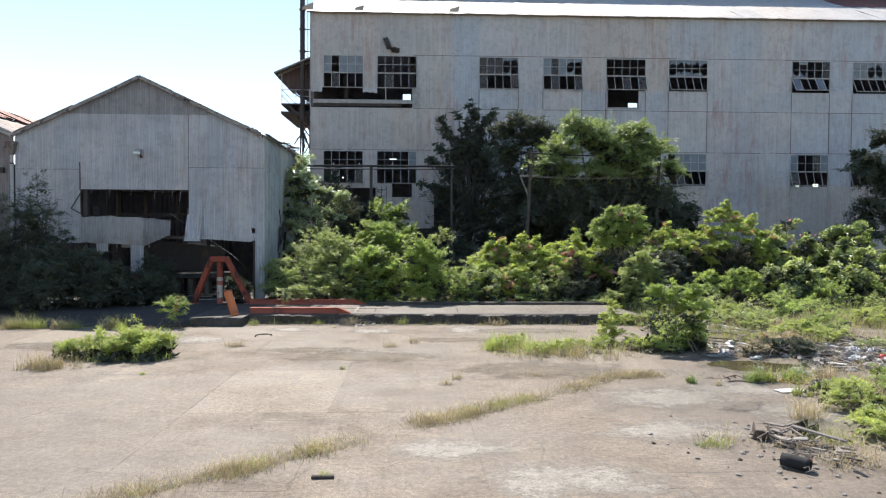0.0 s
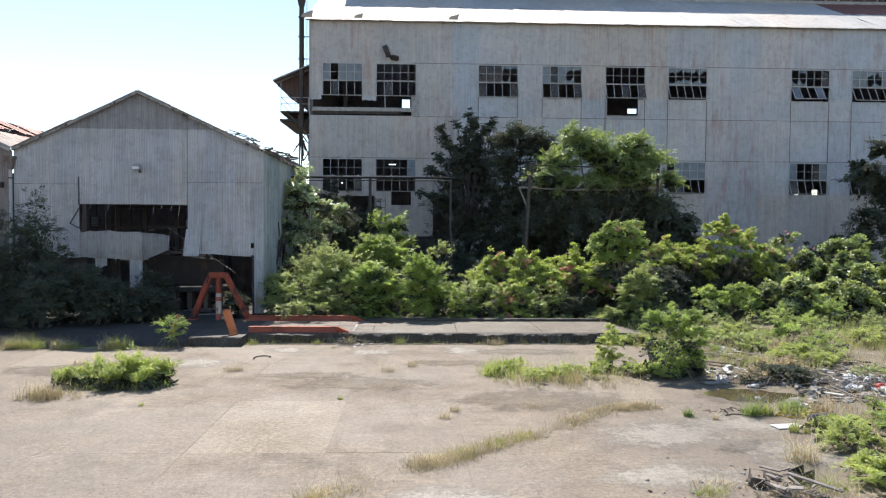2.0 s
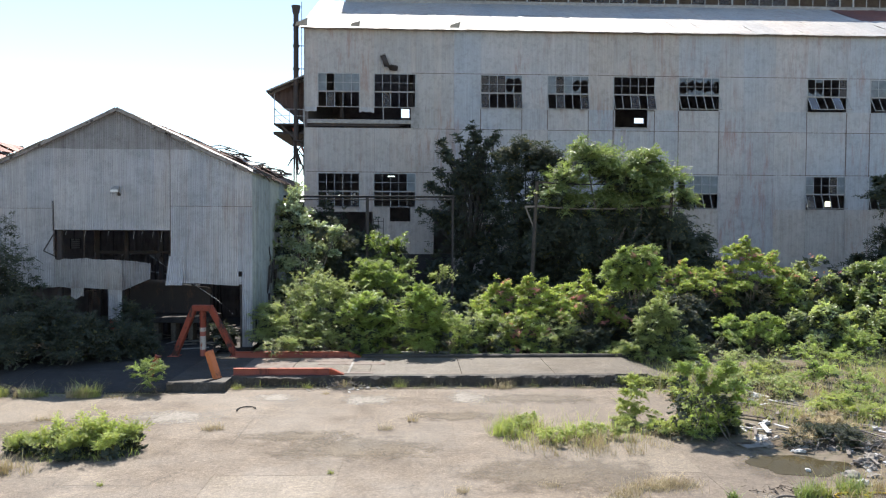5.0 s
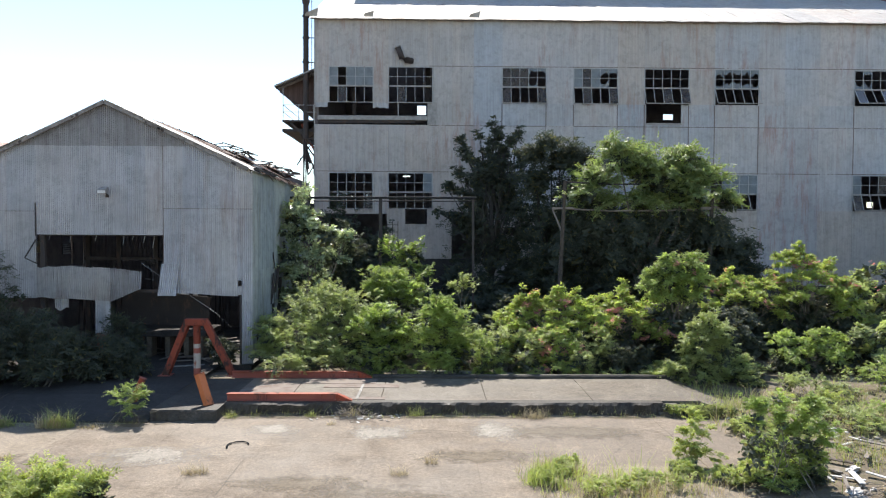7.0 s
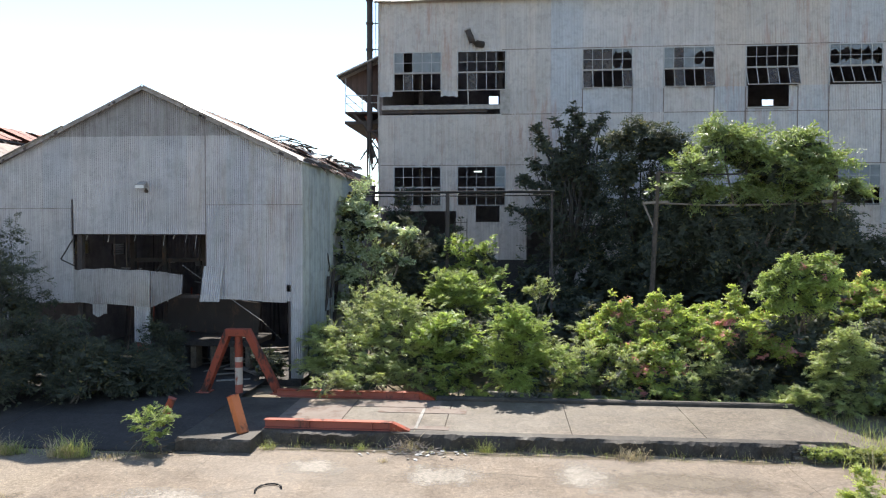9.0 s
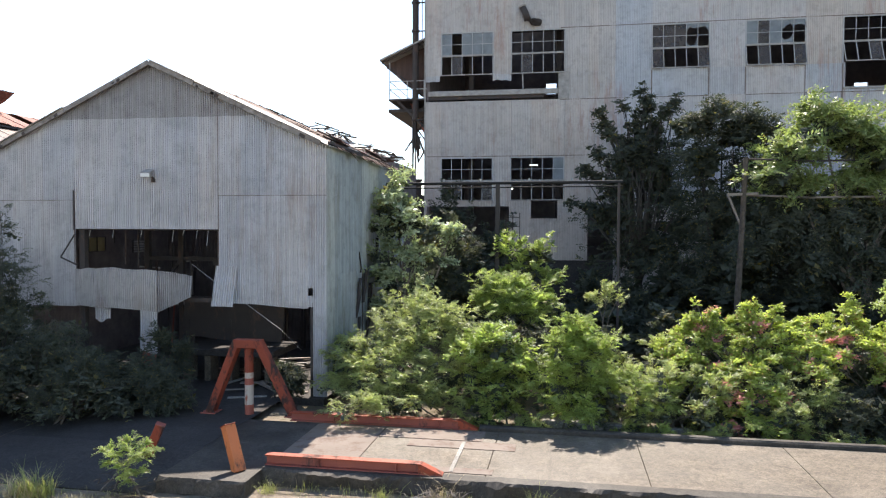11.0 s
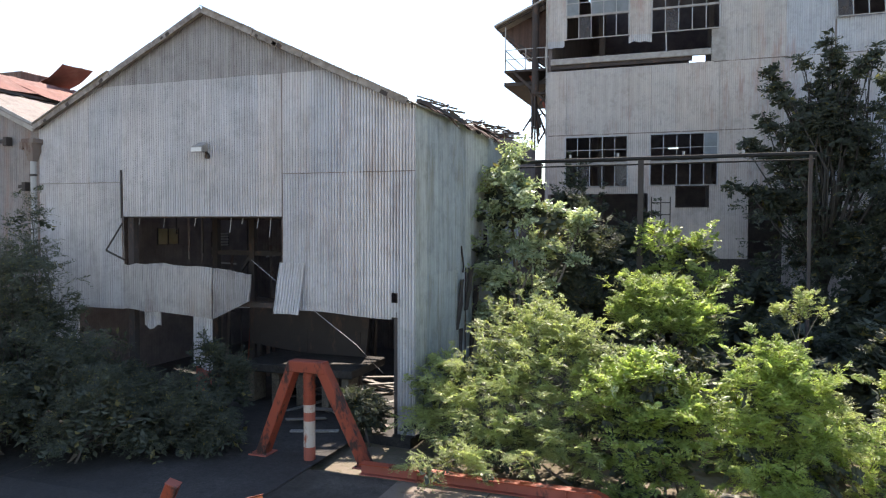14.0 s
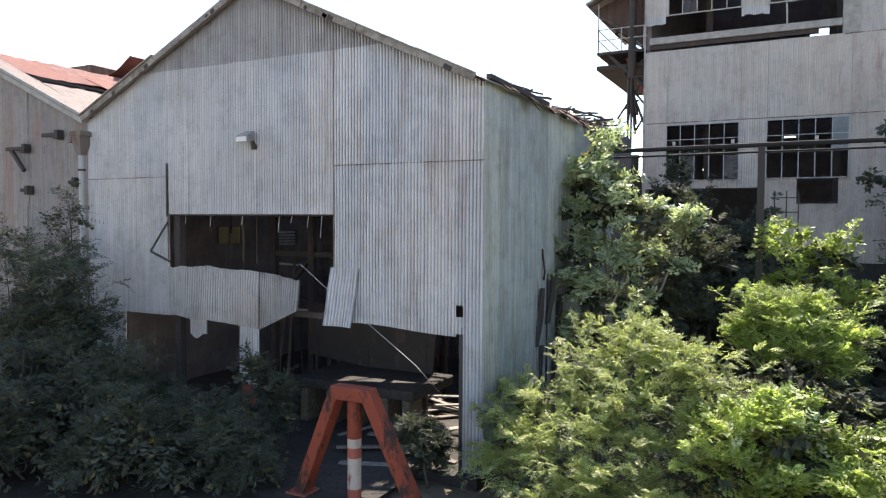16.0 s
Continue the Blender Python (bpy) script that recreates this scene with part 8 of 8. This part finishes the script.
for i in range(70):
    x, y = rr.uniform(9.4, 16.5), rr.uniform(20.2, 28.0)
    if in_puddle(x, y):
        continue
    board("broken weathered board on the waste ground", (x, y, ground_height(x, y) + rr.uniform(0.03, 0.14)), (rr.uniform(0.3, 1.1), rr.uniform(0.05, 0.15), 0.03), (rr.uniform(-0.1, 0.1), rr.uniform(-0.15, 0.15), rr.uniform(0, 3.1)), (WOOD_GREY, RUBBISH, WOOD_GREY, WOOD_DARK)[i % 4])
board("pale flat panel lying on the concrete", (9.4, 17.7, 0.012), (0.75, 0.34, 0.025), (0.02, 0.01, 0.2), RUBBISH)
board("pale flat panel lying at the puddle", (9.7, 22.6, 0.02), (0.9, 0.4, 0.03), (0.03, 0, 0.3), RUBBLE)
for i in range(24):
    x, y = rr.gauss(7.2, 0.38), rr.gauss(13.3, 0.65)
    board("rotten dark board in the debris heap", (x, y, 0.02 + rr.uniform(0, 0.16)), (rr.uniform(0.15, 0.5), rr.uniform(0.04, 0.12), 0.03), (rr.uniform(-0.3, 0.3), rr.uniform(-0.3, 0.3), rr.uniform(0, 3.1)), (WOOD_DARK, WOOD_GREY, WOOD_GREY, RUBBLE)[i % 4], "debris heap")
board("long weathered plank lying over the debris heap", (7.6, 13.4, 0.2), (0.95, 0.1, 0.035), (0.05, 0.12, -0.75), WOOD_GREY, "debris heap")
for x, y, a in ((7.75, 14.1, 0.3), (6.75, 13.9, 1.2)):
    crate = thing("broken_crate", "blackened broken box in the debris heap", "crate", (x, y, 0.01), "debris heap")
    crate.rotation_euler = (0.1, -0.2, a)
    for lo, hi in (((-0.2, -0.14, 0), (0.2, -0.12, 0.22)), ((-0.2, 0.12, 0), (0.2, 0.14, 0.2)), ((-0.2, -0.119, 0), (-0.18, 0.119, 0.22)), ((-0.179, -0.119, 0), (0.18, 0.119, 0.02))):
        part("side", box(lo, hi, 0.004), WOOD_DARK, crate)
drum = thing("rusted_drum", "burnt open drum lying on its side at the debris heap", "drum", (6.5, 12.1, 0.115))
drum.rotation_euler = (0, 0.06, -0.75)
drum.scale = (0.62, 0.8, 0.8)
dv, df, seg = [], [], 20
for x, r in ((-0.42, 0.02), (-0.42, 0.14), (-0.2, 0.143), (0.0, 0.147), (0.2, 0.143), (0.3, 0.15), (0.3, 0.135), (-0.38, 0.125)):
    dv += [(x, r * math.cos(2 * math.pi * k / seg), r * math.sin(2 * math.pi * k / seg) * (0.93 + 0.04 * math.sin(k))) for k in range(seg)]
for q in range(7):
    df += [(q * seg + k, q * seg + (k + 1) % seg, (q + 1) * seg + (k + 1) % seg, (q + 1) * seg + k) for k in range(seg)]
mesh_object("shell", dv, df, BLACK_RUBBER, drum, True)
part("rim", bar((0.27, 0, 0.12), (0.31, 0, 0.12), 0.05), RED_FADED_SHADE, drum)
for i in range(70):
    x, y = rr.gauss(6.6, 0.9), rr.gauss(12.6, 1.0)
    p = thing("rubble_lump", "small stone beside the debris heap", "rubble", (x, y, 0.008), "rubble")
    part("body", chunk(rr, rr.uniform(0.012, 0.05), 0.6), RUBBLE if i % 3 else WOOD_DARK, p)


def tyre(label, at, rot, R0=0.3, r0=0.1):
    t = thing("tyre", label, "tyre", at, "old tyres")
    t.rotation_euler = rot
    vs, fs, n, m = [], [], 28, 10
    for i in range(n):
        a = 2 * math.pi * i / n
        for j in range(m):
            b = 2 * math.pi * j / m
            q = R0 + r0 * math.cos(b) + (0.012 if j in (0, 1, 9) and i % 2 else 0)
            vs.append((q * math.cos(a), q * math.sin(a), r0 * 0.95 * math.sin(b)))
    for i in range(n):
        for j in range(m):
            fs.append((i * m + j, ((i + 1) % n) * m + j, ((i + 1) % n) * m + (j + 1) % m, i * m + (j + 1) % m))
    mesh_object("casing", vs, fs, BLACK_RUBBER, t, True)


def twig_heap(label, at, n, w, d, h, length, seed, mat=WOOD_GREY):
    r = random.Random(seed)
    t = thing("twig_heap", label, "twigs", at, kind="stuff")
    chunks = []
    for _ in range(n):
        a = Vector((r.gauss(0, w / 2.5), r.gauss(0, d / 2.5), r.uniform(0.0, h)))
        b = a + Vector((r.uniform(-1, 1), r.uniform(-1, 1), r.uniform(-0.25, 0.25))) * length * r.uniform(0.4, 1)
        b.z = max(b.z, 0.01)
        m = a.lerp(b, 0.5) + Vector((r.uniform(-1, 1), r.uniform(-1, 1), r.uniform(0, 1))) * 0.12 * length
        k = r.uniform(0.004, 0.014)
        chunks.append(tube([a, m, b], [k, k * 0.8, k * 0.4], 4))
    v, f = join(chunks)
    mesh_object("twigs", v, f, mat, t)


twig_heap("tangle of dry twigs in the debris heap", (7.2, 13.2, 0.0), 110, 0.9, 1.4, 0.16, 0.4, 1, WOOD_GREY)
twig_heap("heap of dry grey twigs at the kerb", (-2.6, 29.85, 0.0), 90, 0.9, 0.5, 0.25, 0.45, 2)
twig_heap("tangle of dry twigs on the waste ground", (11.2, 22.6, 0.0), 160, 1.8, 1.2, 0.4, 0.7, 3)
twig_heap("tangle of dry twigs on the rubbish heap", (13.2, 22.0, 0.1), 120, 2.2, 1.2, 0.4, 0.8, 4)
twig_heap("dry twigs scattered before the puddle", (8.9, 19.2, 0.0), 60, 1.6, 0.8, 0.05, 0.35, 5, WOOD_DARK)
twig_heap("dark dry twigs under the seedling at the kerb", (-9.6, 29.0, 0.02), 60, 0.9, 0.5, 0.35, 0.4, 6, WOOD_DARK)
tyre("old black tyre on the edge of the yard", (10.3, 17.8, 0.1), (0.25, 0.1, 0.0), 0.22, 0.09)
board("rotten dark log at the edge of the yard", (10.75, 18.4, 0.03), (0.65, 0.2, 0.12), (0.12, 0.06, 0.5), WOOD_DARK)


def hose(label, pts, r, mat, name="hose", closed=False):
    p = thing(name, label, name, (0, 0, 0))
    v, f = tube(pts, [r] * len(pts), 6)
    mesh_object("tube", v, f, mat, p, True)


hose("faded yellow hose lying in loops", [(9.9 + 0.55 * math.cos(a * 0.55) + 0.06 * a, 18.7 + 0.28 * math.sin(a * 0.55), 0.03) for a in range(16)], 0.022, YELLOW)
hose("grey hose lying by the puddle", [(8.3 + 0.12 * i, 18.75 + 0.12 * math.sin(i * 0.7), 0.022) for i in range(10)], 0.02, WOOD_GREY)
hose("curved black rubber strip lying on the concrete", [(-5.55 + 0.30 * math.cos(radians(a)), 26.75 + 0.36 * math.sin(radians(a)), 0.03) for a in range(20, 220, 15)], 0.022, BLACK_RUBBER, "rubber_strip")
board("small dark wooden block lying on the concrete", (-1.35, 11.85, 0.004), (0.36, 0.08, 0.04), (0, 0, 0.05), WOOD_DARK)
for i in range(60):
    x, y = rr.gauss(-2.3, 0.7), rr.gauss(29.8, 0.18)
    p = thing("litter", "small pale scrap of litter at the foot of the kerb", "litter", (x, y, 0.012), "kerb litter")
    p.rotation_euler = (rr.uniform(-0.3, 0.3), rr.uniform(-0.3, 0.3), rr.uniform(0, 6))
    part("scrap", box((-0.06, -0.03, 0), (0.06, 0.03, 0.012)), RUBBISH if i % 2 else RUBBLE, p)
rng = np.random.default_rng(5)
pv, pf = [], []
for i in range(900):
    x, y = rng.uniform(-14, 10), rng.uniform(8, 29.8)
    s = rng.uniform(0.004, 0.013)
    o = len(pv)
    pv += [(x - s, y - s, 0.0), (x + s, y - s * 0.7, 0.0), (x + s * 0.6, y + s, 0.0), (x - s, y + s * 0.8, 0.0), (x, y, s * 1.3)]
    pf += [(o, o + 1, o + 4), (o + 1, o + 2, o + 4), (o + 2, o + 3, o + 4), (o + 3, o, o + 4)]
tagged(mesh_object("grit", pv, pf, RUBBLE), "scattered grit and pebbles on the concrete yard", "grit", kind="stuff")

# ---- yard slabs ----
yard = thing("pavement", "cracked sun-bleached concrete yard slabs with grassy joints", "pavement", kind="structure")
SX, SY = 3.05, 4.6
sv, sf = [], []
hx, hy, bv = SX / 2 - 0.0005, SY / 2 - 0.0005, 0.0025
for z, i in ((-0.25, 0.0), (-bv, 0.0), (0.0, bv)):
    sv += [(-hx + i, -hy + i, z), (hx - i, -hy + i, z), (hx - i, hy - i, z), (-hx + i, hy - i, z)]
for l in (0, 4):
    sf += [(l + k, l + (k + 1) % 4, l + 4 + (k + 1) % 4, l + 4 + k) for k in range(4)]
sf += [(8, 9, 10, 11)]
slab_mesh = bpy.data.meshes.new("slab")
slab_mesh.from_pydata(sv, [], sf)
slab_mesh.materials.append(SLAB)
tan_mesh = slab_mesh.copy()
tan_mesh.materials[0] = SLAB_TAN
rr = random.Random(3)
for i in range(-8, 5):
    for j in range(-5, 4):
        x, y = -1.8 + (i + 0.5) * SX, 15.9 + (j + 0.5) * SY
        if y > 30 or (x > 9 and y > 24) or (x > 12):
            continue
        s = new("slab", tan_mesh if (i, j) in ((-1, 0), (2, 1), (-4, 2)) else slab_mesh)
        s.parent = yard
        s.location = (x, y, rr.uniform(-0.005, 0.0))
